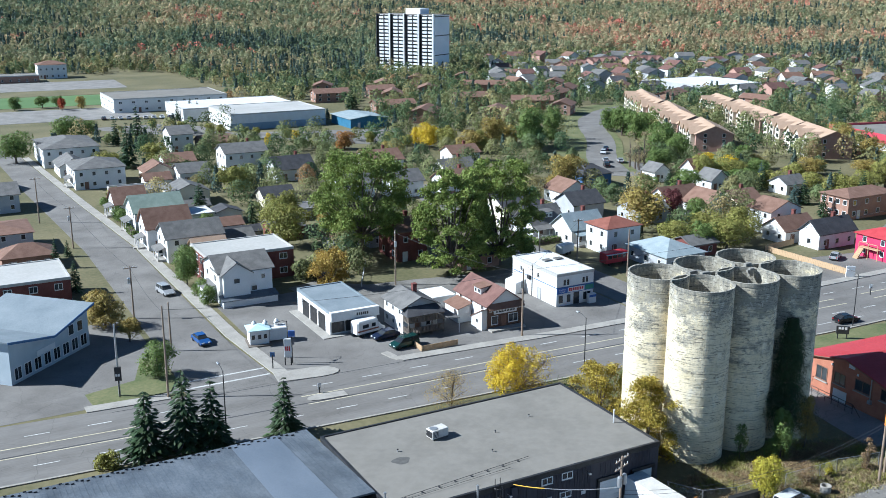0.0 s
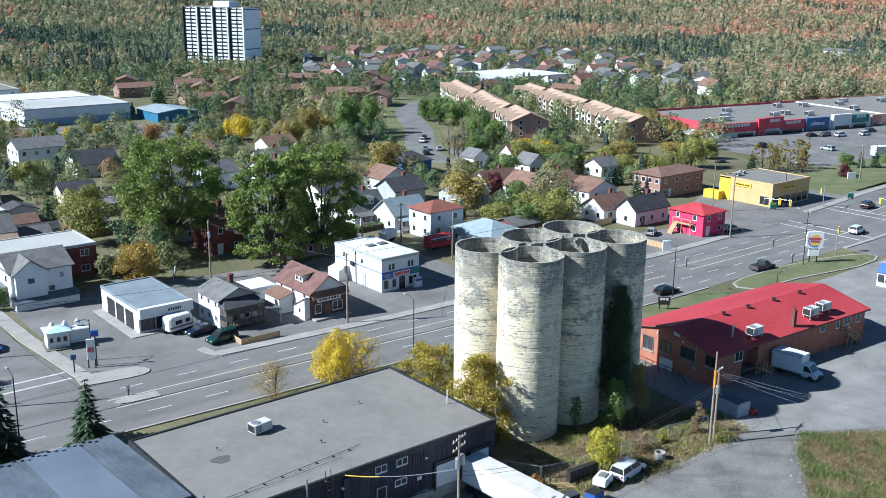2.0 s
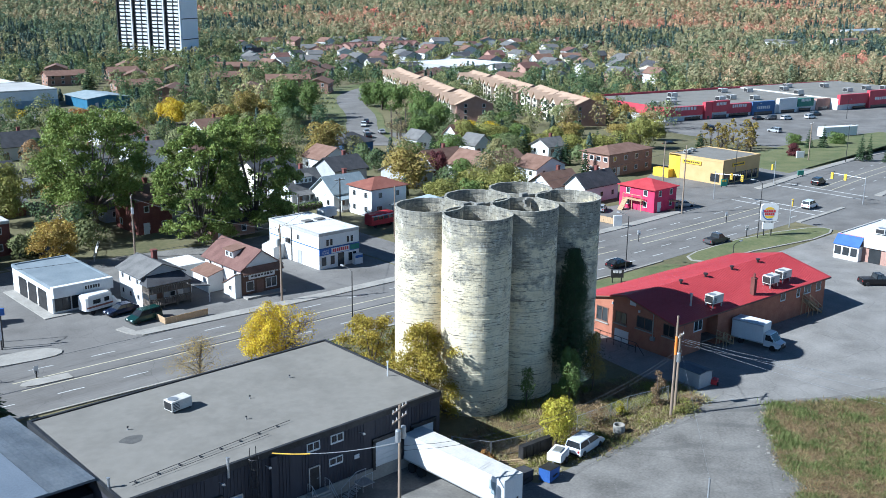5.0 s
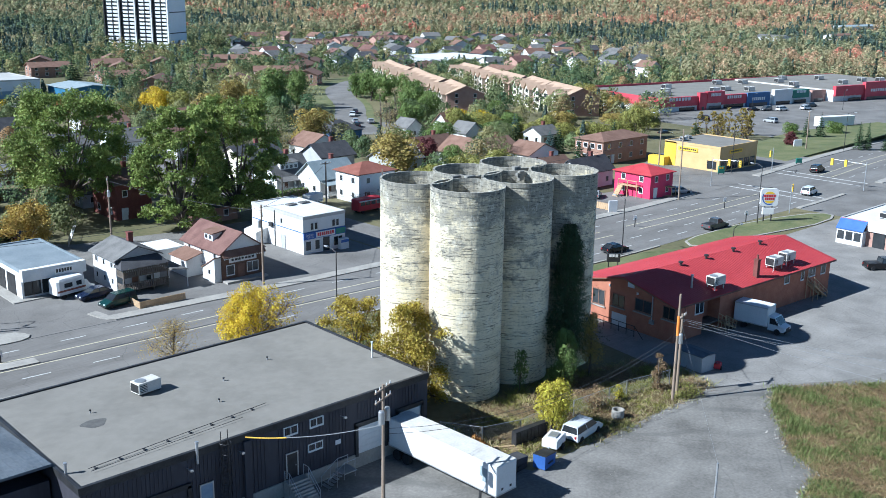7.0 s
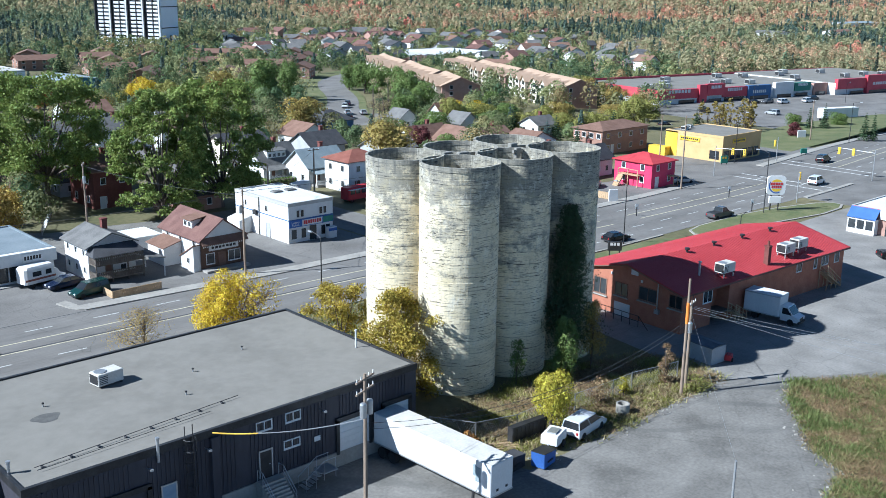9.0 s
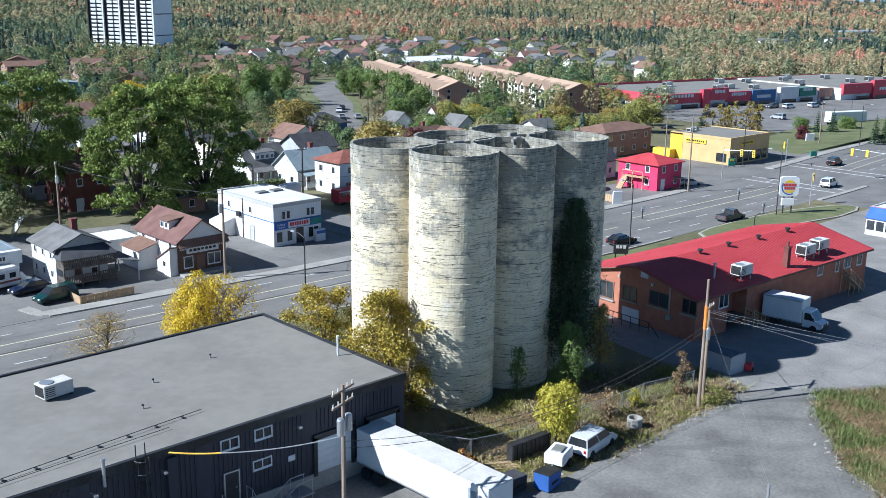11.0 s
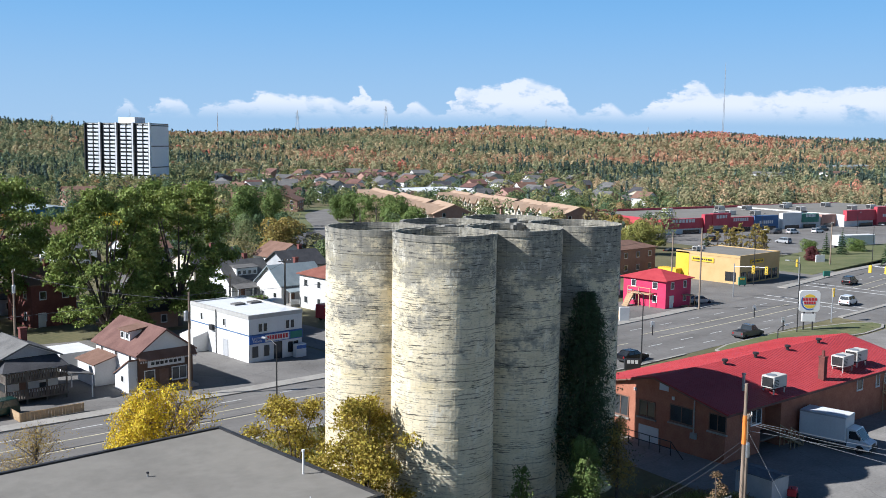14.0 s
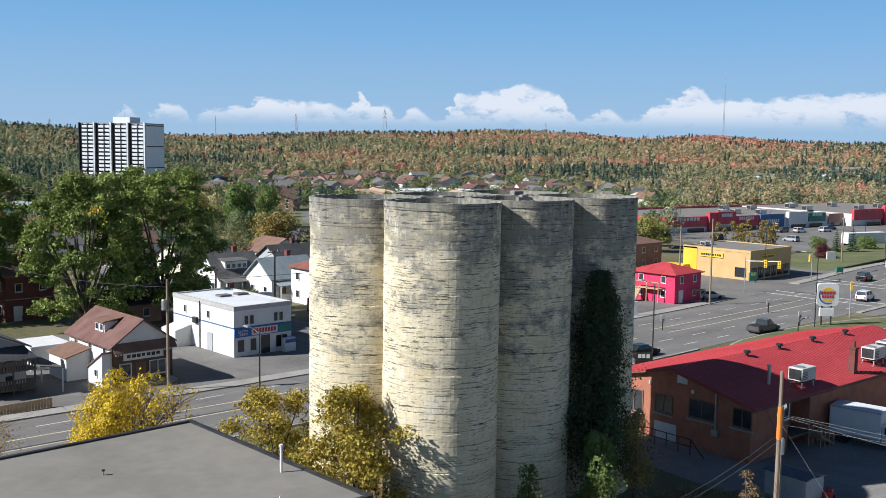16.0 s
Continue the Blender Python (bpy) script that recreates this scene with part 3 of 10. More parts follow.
def gable_roof(w, d, h, rise, axis, over=0.45, t=0.16):
    """Two slabs meeting at the ridge, over a plan w by d centred on the origin."""
    g = Geo()
    a, b = (w / 2, d / 2) if axis == "x" else (d / 2, w / 2)     # along the ridge, across it
    s = rise / b
    e = b + over
    z = h - s * over
    prof = [(-e, z), (0, h + rise), (e, z), (e, z + t), (0, h + rise + t * 1.15), (-e, z + t)]
    if axis == "x":
        g.extrude_x([(y, zz) for y, zz in prof], -a - over, a + over)
    else:
        g.extrude_y([(x, zz) for x, zz in prof], -a - over, a + over)
    return g


def hip_roof(w, d, h, rise, over=0.45, t=0.14):
    g = Geo()
    a, b = w / 2 + over, d / 2 + over
    if a >= b:
        r = [(-(a - b), 0), (a - b, 0)]
    else:
        r = [(0, -(b - a)), (0, b - a)]
    vs = [(-a, -b, h), (a, -b, h), (a, b, h), (-a, b, h), (-a, -b, h + t), (a, -b, h + t), (a, b, h + t), (-a, b, h + t)]
    vs += [(*r[0], h + t + rise), (*r[1], h + t + rise)]
    fs = [(0, 3, 2, 1), (0, 1, 5, 4), (1, 2, 6, 5), (2, 3, 7, 6), (3, 0, 4, 7)]
    if a >= b:
        fs += [(4, 5, 9, 8), (5, 6, 9), (6, 7, 8, 9), (7, 4, 8)]
    else:
        fs += [(4, 5, 8), (5, 6, 9, 8), (6, 7, 9), (7, 4, 8, 9)]
    return g.add(vs, fs)


def house(x0, y0, x1, y1, h, rise, kind, wall, roof, label, floors=None, faces="sw", name="house", category="house", size=(1.0, 1.2), cols=None, chimney=False, win=True, dr=True, group="", rot=0.0, z=None, trim=True):
    """A building with walls, roof, windows and a door. kind: x or y (the ridge's direction), hip or flat."""
    cx, cy, w, d = (x0 + x1) / 2, (y0 + y1) / 2, x1 - x0, y1 - y0
    root = thing(name, cx, cy, land(cx, cy) if z is None else z, rot, label, category, group)
    FOOT.append((cx, cy, 0.55 * max(w, d)))
    g = Geo()
    bx = (-w / 2, -d / 2, w / 2, d / 2)
    if kind == "x":
        g.extrude_x([(-d / 2, -1.0), (d / 2, -1.0), (d / 2, h), (0, h + rise), (-d / 2, h)], -w / 2, w / 2)
    elif kind == "y":
        g.extrude_y([(-w / 2, -1.0), (w / 2, -1.0), (w / 2, h), (0, h + rise), (-w / 2, h)], -d / 2, d / 2)
    else:
        g.box(-w / 2, -d / 2, -1.0, w / 2, d / 2, h)
    part("wall", g, M[wall], root)
    if kind in "xy":
        part("roof", gable_roof(w, d, h, rise, kind), M[roof], root)
    elif kind == "hip":
        part("roof", hip_roof(w, d, h, rise), M[roof], root)
    else:
        g = Geo()
        g.box(-w / 2 + 0.25, -d / 2 + 0.25, h - 0.1, w / 2 - 0.25, d / 2 - 0.25, h + 0.06)
        part("roof", g, M[roof], root)
        if trim:
            g = Geo()
            for b in ((-w / 2 - 0.06, -d / 2 - 0.06, h - 0.3, w / 2 + 0.06, -d / 2 + 0.25, h + 0.22), (-w / 2 - 0.06, d / 2 - 0.25, h - 0.3, w / 2 + 0.06, d / 2 + 0.06, h + 0.22),
                      (-w / 2 - 0.06, -d / 2 + 0.25, h - 0.3, -w / 2 + 0.25, d / 2 - 0.25, h + 0.22), (w / 2 - 0.25, -d / 2 + 0.25, h - 0.3, w / 2 + 0.06, d / 2 - 0.25, h + 0.22)):
                g.box(*b)
            part("parapet", g, M["hall_roof" if trim is True else trim], root)
    floors = floors or max(1, int(round(h / 2.8)))
    if win:
        for f_ in faces:
            row_of_windows(root, f_, bx, h, floors, size, cols)
    if dr:
        door(root, faces[0], (w if faces[0] in "sn" else d) * 0.22, 0.9, 2.0, bx, M["trim"] if wall not in ("white", "cream") else M["roof_brown"])
    if chimney:
        g = Geo()
        g.box(-0.35, -0.35, h, 0.35, 0.35, h + rise + 0.9)
        g.box(-0.42, -0.42, h + rise + 0.9, 0.42, 0.42, h + rise + 1.05)
        ob = part("chimney", g, M["brick_red"], root)
        ob.location = (w * 0.18, d * 0.12, 0)
    return root


# the grey flat-roofed warehouse and the blue metal-roofed shed beside it
M["dark_clad"] = material("dark_ribbed_cladding", (0.036, 0.035, 0.044), (0.062, 0.060, 0.072), rough=0.6, scale=0.5, fine=3.0, stretch=(1, 1, 0.2), bump=0.1)
M["blue_paint_pale"] = material("pale_blue_paint", (0.20, 0.27, 0.36), (0.27, 0.34, 0.42), rough=0.5, scale=1.0, fine=5.0)
M["blue_roof"] = cracked(material("blue_grey_metal_roof", (0.085, 0.102, 0.125), (0.165, 0.185, 0.208), rough=0.6, metal=0.1, scale=0.5, fine=5.0, stretch=(1, 0.45, 1), bump=0.06), 0.7, 0.01, 0.9, 0.72)
M["silo"] = None


def warehouse():
    root = thing("warehouse", 53, 86, 0, 0, "low dark-clad warehouse with a flat grey gravel roof", "warehouse")
    x0, y0, x1, y1, h = -16.2, -9.4, 16.2, 9.5, 6.5
    g = Geo()
    g.box(x0, y0, -0.5, x1, y1, h - 0.1)
    part("wall", g, M["dark_clad"], root)
    # upright ribs of the cladding
    g = Geo()
    n = 96
    for i in range(n):
        x = x0 + 0.2 + (x1 - x0 - 0.4) * i / (n - 1)
        if i % 24 < 21:
            g.box(x - 0.05, y0 - 0.05, 1.0, x + 0.05, y0, h - 0.5)
    for i in range(56):
        y = y0 + 0.2 + (y1 - y0 - 0.4) * i / 55
        g.box(x1, y - 0.05, 0.6, x1 + 0.05, y + 0.05, h - 0.5)
    part("cladding_rib", g, M["dark_clad"], root)
    g = Geo()
    g.box(x0 + 0.2, y0 + 0.2, h - 0.2, x1 - 0.2, y1 - 0.2, h + 0.04)
    part("roof", g, M["roof_flat"], root, "flat grey gravel roof")
    for b in ((x0 - 0.08, y0 - 0.08, x1 + 0.08, y0 + 0.2), (x0 - 0.08, y1 - 0.2, x1 + 0.08, y1 + 0.08), (x0 - 0.08, y0 + 0.2, x0 + 0.2, y1 - 0.2), (x1 - 0.2, y0 + 0.2, x1 + 0.08, y1 - 0.2)):
        g = Geo()
        g.box(b[0], b[1], h - 0.4, b[2], b[3], h + 0.16)
        part("parapet", g, M["dark_metal"], root, "dark metal roof edge")
    g = Geo()
    g.box(x0 - 0.05, y0 - 0.12, -0.3, x1 + 0.1, y0 - 0.0, 1.3)
    part("plinth", g, M["concrete"], root)
    bx = (x0, y0, x1, y1)
    for u, w in ((6.5, 3.2), (25.8, 3.0), (30.2, 2.6)):
        g = Geo()
        g.box(-w / 2, -0.10, 0, w / 2, 0.0, 2.7)
        ob = part("loading_door", g, M["white"], root, "white sectional loading door")
        ob.location = (x0 + u, y0, 1.1 if u > 10 else 0.0)
        for k in range(5):
            g = Geo()
            g.box(-w / 2, -0.13, 0.5 * k + 0.22, w / 2, -0.10, 0.5 * k + 0.27)
            part("door_rib", g, M["trim"], ob)
        g = Geo()
        g.box(-w / 2 - 0.3, -0.2, 1.1 if u > 10 else 0, -w / 2, 0, 4.0)
        g.box(w / 2, -0.2, 1.1 if u > 10 else 0, w / 2 + 0.3, 0, 4.0)
        g.box(-w / 2 - 0.3, -0.2, 3.8, w / 2 + 0.3, 0, 4.2)
        fr = part("dock_frame", g, M["dark_metal"], root)
        fr.location = (x0 + u, y0, 0)
    for u, z, w, tall in ((17.5, 5.2, 1.4, 0.8), (20.05, 5.2, 1.4, 0.8), (19.9, 3.1, 1.5, 0.7)):
        window(root, "s", u, z, w, tall, bx)
    for u, mat, label in ((9.7, "blue_paint_pale", "pale blue steel door"), (17.5, "dark_metal", "dark steel door")):
        g = Geo()
        g.box(-0.5, -0.06, 0, 0.5, 0.0, 2.1)
        ob = part("door", g, M[mat], root, label)
        ob.location = (x0 + u, y0 - 0.053, 1.5)
        g = Geo()
        for b in ((-0.6, -0.1, 0, -0.5, 0.0, 2.2), (0.5, -0.1, 0, 0.6, 0.0, 2.2), (-0.5, -0.1, 2.1, 0.5, 0.0, 2.2)):
            g.box(*b)
        part("door_frame", g, M["steel"], ob)
        g = Geo()
        g.tube((0.36, -0.13, 1.0), (0.22, -0.13, 1.0), 0.025, n=6)
        part("door_handle", g, M["steel"], ob)
    g = Geo()
    g.cbox(-0.32, -0.28, 0.5, 0.32, 0.0, h - 0.42, 0.02)
    ob = part("pilaster", g, M["dark_clad"], root, "dark boxed pilaster")
    ob.location = (x0 + 13.3, y0 - 0.053, 0)
    g = Geo()
    g.box(-0.28, -0.05, 0, 0.28, 0.0, 0.4)
    ob = part("notice", g, M["trim"], root, "small white notice plate")
    ob.location = (x0 + 22.2, y0 - 0.053, 2.9)
    # roof pipes on the wall head and a caged ladder
    for u in (0.3, 9.0):
        g = Geo()
        g.tube((0, -0.1, -0.9), (0, -0.1, 0.75), 0.11, n=10)
        g.tube((0, -0.1, 0.75), (0, -0.1, 0.9), 0.15, n=10)
        ob = part("flue", g, M["steel"], root, "pale metal flue")
        ob.location = (x0 + u, y0 - 0.1 if u > 1 else y0 + 3.0, h)
    g = Geo()
    for dx in (-0.3, 0.3):
        g.tube((dx, 0, 0.4), (dx, 0, h + 1.1), 0.04, n=6)
    for k in range(20):
        g.tube((-0.3, 0, 0.6 + k * 0.32), (0.3, 0, 0.6 + k * 0.32), 0.025, n=5)
    for k in range(6):
        z = 2.4 + k * 0.85
        pts = [(0.45 * math.cos(a), -0.45 * math.sin(a) * 1.4, z) for a in [math.pi * i / 6 for i in range(7)]]
        for a, b in zip(pts, pts[1:]):
            g.tube(a, b, 0.025, n=4)
    for a in (0.6, 1.57, 2.5):
        g.tube((0.45 * math.cos(a), -0.63 * math.sin(a), 2.4), (0.45 * math.cos(a), -0.63 * math.sin(a), h + 0.3), 0.02, n=4)
    ob = part("ladder", g, M["dark_metal"], root, "caged dark steel ladder")
    ob.location = (x0 + 11.3, y0 - 0.25, 0)
    # wall lamps
    for u in (8.2, 12.6, 22.5):
        g = Geo()
        g.tube((0, 0, 0), (0, -0.6, 0.1), 0.03, n=5)
        g.box(-0.12, -0.85, 0.0, 0.12, -0.55, 0.14)
        ob = part("wall_lamp", g, M["steel"], root)
        ob.location = (x0 + u, y0, 5.4)
    return root


warehouse()


M["unit_paint"] = material("dusty_enamel", (0.48, 0.46, 0.42), (0.62, 0.60, 0.56), rough=0.6, scale=1.2, fine=6.0)


def roof_unit(x, y, z, rot=0, w=2.2, d=1.3, h=1.1):
    root = thing("air_conditioner", x, y, z, rot, "pale metal air conditioner on a roof", "air conditioner")
    g = Geo()
    g.cbox(-w / 2, -d / 2, 0.15, w / 2, d / 2, h, 0.04)
    part("casing", g, M["unit_paint"], root)
    g = Geo()
    g.box(-w / 2 - 0.02, -d / 2 + 0.1, 0.25, -w / 2 - 0.003, d / 2 - 0.1, h - 0.12)
    for k in range(5):
        g.box(-w / 2 + 0.1, -d / 2 - 0.02, 0.3 + 0.14 * k, -w / 2 + 0.8, -d / 2 - 0.003, 0.36 + 0.14 * k)
    part("grille", g, M["dark_metal"], root, "dark grille")
    g = Geo()
    g.tube((-w / 4, 0, h), (-w / 4, 0, h + 0.06), d * 0.36, n=16)
    part("fan_cover", g, M["steel"], root)
    for dx in (-w / 2 + 0.15, w / 2 - 0.25):
        g = Geo()
        g.box(dx, -d / 2, 0, dx + 0.12, d / 2, 0.15)
        part("skid", g, M["dark_metal"], root)
    return root


roof_unit(48.3, 89.5, 6.54, 8)


def roof_bits():
    for x, y in ((42.8, 88.3), (54.5, 87.2), (51.8, 83.4), (60.2, 89.0)):
        root = thing("roof_vent", x, y, 6.54, 0, "small metal vent on the gravel roof", "vent", "roof vents")
        g = Geo()
        g.tube((0, 0, 0), (0, 0, 0.24), 0.06, n=8)
        part("pipe", g, M["steel"], root)
        g = Geo()
        g.tube((0, 0, 0.22), (0, 0, 0.31), 0.09, n=8)
        part("cap", g, M["dark_metal"], root)
    root = thing("roof_vent", 67.9, 83.0, 6.54, 0, "tall pale pipe on the roof edge", "vent")
    g = Geo()
    g.tube((0, 0, 0), (0, 0, 1.5), 0.075, n=10)
    g.tube((0, 0, 1.5), (0, 0, 1.62), 0.11, n=10)
    part("pipe", g, M["trim"], root)
    # the thin pipe run along the roof with its blocks
    root = thing("roof_pipe", 38.5, 78.9, 6.54, 0, "thin gas pipes on blocks along the roof", "pipe")
    g = Geo()
    g.tube((0, 0, 0.16), (16, 1.5, 0.16), 0.024, n=6)
    g.tube((0, -0.5, 0.16), (13, 0.3, 0.16), 0.02, n=6)
    part("pipe", g, M["dark_metal"], root)
    for k in range(8):
        b = Geo()
        b.box(-0.07, -0.13, 0, 0.07, 0.13, 0.13)
        ob = part("block", b, M["tar"], root)
        ob.location = (0.5 + 2 * k, 0.19 * k, 0)
    st = thing("roof_stain", 42.2, 86.2, 6.545, 0, "dark stain round a drain on the roof", "stain")
    g = Geo()
    g.prism([(1.0 * math.cos(a) * (1 + 0.2 * math.sin(3 * a)), 0.8 * math.sin(a), ) for a in [2 * math.pi * i / 24 for i in range(24)]], 0, 0.006)
    part("stain", g, material("roof_stain", (0.075, 0.073, 0.07), (0.13, 0.127, 0.12), scale=1.5), st)


roof_bits()


def blue_shed():
    root = thing("shed", 0, 90, 0, 0, "long shed with a blue-grey ribbed metal roof", "shed")
    g = Geo()
    g.box(-60, -8.5, -0.5, 36.6, 9.2, 5.4)
    part("wall", g, M["dark_clad"], root)
    slope = lambda y: 5.75 - 0.06 * (y - 9.8)
    g = Geo()
    g.extrude_x([(-9.0, slope(-9.0) - 0.2), (9.8, slope(9.8) - 0.2), (9.8, slope(9.8)), (-9.0, slope(-9.0))], -60.5, 36.7)
    part("roof", g, M["blue_roof"], root, "blue-grey metal roof")
    g = Geo()
    for i in range(160):
        x = -60.2 + i * 0.606
        g.extrude_x([(-9.0, slope(-9.0)), (9.8, slope(9.8)), (9.8, slope(9.8) + 0.022), (-9.0, slope(-9.0) + 0.022)], x - 0.02, x + 0.02)
    part("roof_rib", g, M["blue_roof"], root)
    # newer, paler sheets laid on the right end
    g = Geo()
    g.extrude_x([(-9.0, slope(-9.0) + 0.05), (9.8, slope(9.8) + 0.05), (9.8, slope(9.8) + 0.056), (-9.0, slope(-9.0) + 0.056)], 27.6, 33.0)
    part("roof_sheet", g, material("pale_metal_sheet", (0.135, 0.158, 0.19), (0.195, 0.222, 0.26), rough=0.45, metal=0.2, scale=0.3, stretch=(1, 0.4, 1), bump=0.04), root, "paler newer roof sheets")
    b = Geo()
    b.box(-0.16, -0.05, 0, 0.16, 0.05, 0.12)
    guard = b.mesh("snow_guard", M["dark_metal"])
    for i in range(70):
        ob = part("snow_guard", guard, None, root)
        ob.location = (-4 + i * 0.57 + 0.12 * math.sin(i * 7.1), 9.45 - 0.3 * (i % 3), slope(9.2) + 0.04)


blue_shed()


# ---- the six silos ----
def silo_material():
    """Board-cast concrete: cream where it is clean, grey with lichen above, with broken dark seams between the lifts."""
    mt = material("weathered_concrete", (0.69, 0.60, 0.405), (0.86, 0.77, 0.57), rough=0.95, scale=0.30, fine=3.2, bump=0.7, stretch=(1, 1, 1.4), rnd=0.05)
    nt = mt.node_tree
    N, L = nt.nodes.new, nt.links.new
    sh = nt.nodes["Principled BSDF"]
    tc = N("ShaderNodeTexCoord")

    def noise_at(stretch, detail=8, rough=0.7, shift=0.0):
        mp, n1 = N("ShaderNodeMapping"), N("ShaderNodeTexNoise")
        mp.inputs["Scale"].default_value, mp.inputs["Location"].default_value = stretch, (shift, shift, shift)
        L(tc.outputs["Object"], mp.inputs[0])
        n1.inputs["Scale"].default_value, n1.inputs["Detail"].default_value, n1.inputs["Roughness"].default_value = 1.0, detail, rough
        L(mp.outputs[0], n1.inputs["Vector"])
        return n1.outputs[0]

    def ramp(src, lo, hi, a, b):
        r1 = N("ShaderNodeMapRange")
        for k, v in zip(("From Min", "From Max", "To Min", "To Max"), (lo, hi, a, b)):
            r1.inputs[k].default_value = v
        L(src, r1.inputs[0])
        return r1.outputs[0]

    def blend(col, fac, rgb, kind="MIX"):
        mx = N("ShaderNodeMix")
        mx.data_type, mx.blend_type = "RGBA", kind
        L(fac, mx.inputs[0])
        L(col, mx.inputs[6])
        mx.inputs[7].default_value = (*rgb, 1)
        return mx.outputs[2]

    def calc(op, a, b=0.0):
        n = N("ShaderNodeMath")
        n.operation = op
        for k, v in enumerate((a, b)):
            if isinstance(v, float):
                n.inputs[k].default_value = v
            else:
                L(v, n.inputs[k])
        return n.outputs[0]
    sep, own = N("ShaderNodeSeparateXYZ"), N("ShaderNodeObjectInfo")
    L(tc.outputs["Object"], sep.inputs[0])
    z = sep.outputs[2]
    col = sh.inputs["Base Color"].links[0].from_socket
    # lichen-grey weathering in ragged belts and drips, most of it on the upper walls
    high = calc("ADD", ramp(z, 8.0, 19.5, -0.10, 0.115), ramp(own.outputs["Random"], 0.0, 1.0, -0.03, 0.04))
    broad = calc("ADD", calc("MULTIPLY", noise_at((0.22, 0.22, 0.50), 5, 0.6), 0.55), calc("MULTIPLY", noise_at((1.5, 1.5, 1.9), 8, 0.75, 4.0), 0.45))
    col = blend(col, ramp(calc("ADD", broad, high), 0.515, 0.60, 0.0, 0.78), (0.235, 0.232, 0.21))
    # pale lime bloom and ochre stains
    col = blend(col, ramp(noise_at((0.9, 0.9, 0.5), 8, 0.72, 5.0), 0.56, 0.66, 0.0, 0.6), (0.84, 0.80, 0.68))
    col = blend(col, ramp(noise_at((0.35, 0.35, 0.8), 6, 0.65, 11.0), 0.54, 0.68, 0.0, 0.35), (0.58, 0.49, 0.26))
    # short drips below the seams and long runs from the rim
    col = blend(col, ramp(noise_at((4.6, 4.6, 0.42), 6, 0.7, 2.0), 0.56, 0.70, 0.0, 0.32), (0.24, 0.235, 0.21))
    col = blend(col, ramp(noise_at((5.2, 5.2, 0.5), 6, 0.7, 13.0), 0.58, 0.70, 0.0, 0.35), (0.86, 0.83, 0.72))
    # soot-dark runs down from the rim
    edge = calc("ADD", noise_at((2.6, 2.6, 0.10), 6, 0.65, 41.0), ramp(z, 18.2, 21.6, -0.16, 0.10))
    col = blend(col, ramp(edge, 0.52, 0.66, 0.0, 0.65), (0.17, 0.168, 0.155))
    # the lifts, about a metre high: each seam is a wandering thin line, open and dark along parts of its length
    wander = calc("ADD", z, calc("MULTIPLY", noise_at((0.9, 0.9, 0.5), 4, 0.55, 17.0), 0.28))
    for height, half_, lo, hi, strength, rgb, shift in ((1.22, 0.036, 0.38, 0.56, 0.78, (0.16, 0.15, 0.13), 21.0), (1.22, 0.07, 0.54, 0.59, 0.9, (0.05, 0.048, 0.045), 23.0),
                                                     (0.61, 0.04, 0.52, 0.59, 0.8, (0.10, 0.096, 0.088), 27.0), (0.305, 0.036, 0.53, 0.60, 0.8, (0.09, 0.087, 0.08), 31.0)):
        f = calc("FRACT", calc("DIVIDE", wander, height))
        line = ramp(calc("ABSOLUTE", calc("SUBTRACT", f, 0.5)), half_ / height * 0.5, half_ / height, 1.0, 0.0)
        broken = ramp(noise_at((0.62, 0.62, 1.5), 9, 0.76, shift), lo, hi, 0.0, strength)
        col = blend(col, calc("MULTIPLY", line, broken), rgb)
    # spalls and pits
    belts = ramp(noise_at((0.22, 0.22, 0.45), 4, 0.55, 8.0), 0.42, 0.58, 0.35, 1.0)
    col = blend(col, calc("MULTIPLY", ramp(noise_at((1.1, 1.1, 9.5), 8, 0.70, 3.0), 0.555, 0.60, 0.0, 0.9), belts), (0.055, 0.053, 0.049))
    col = blend(col, ramp(noise_at((6.0, 6.0, 9.0), 6, 0.7, 7.0), 0.60, 0.66, 0.0, 0.8), (0.10, 0.097, 0.088))
    L(col, sh.inputs["Base Color"])
    sh.inputs["Diffuse Roughness"].default_value = 0.7
    return mt


M["silo"] = silo_material()
M["sooty"] = material("sooty_concrete", (0.15, 0.145, 0.13), (0.30, 0.29, 0.26), rough=0.95, scale=0.8, fine=5.0, bump=0.4)
SILO_R, SILO_H = 3.72, 21.5
SILOS = ((80.3, 83.2), (87.4, 83.1), (94.4, 82.9), (79.0, 89.4), (86.4, 89.5), (93.6, 89.6))


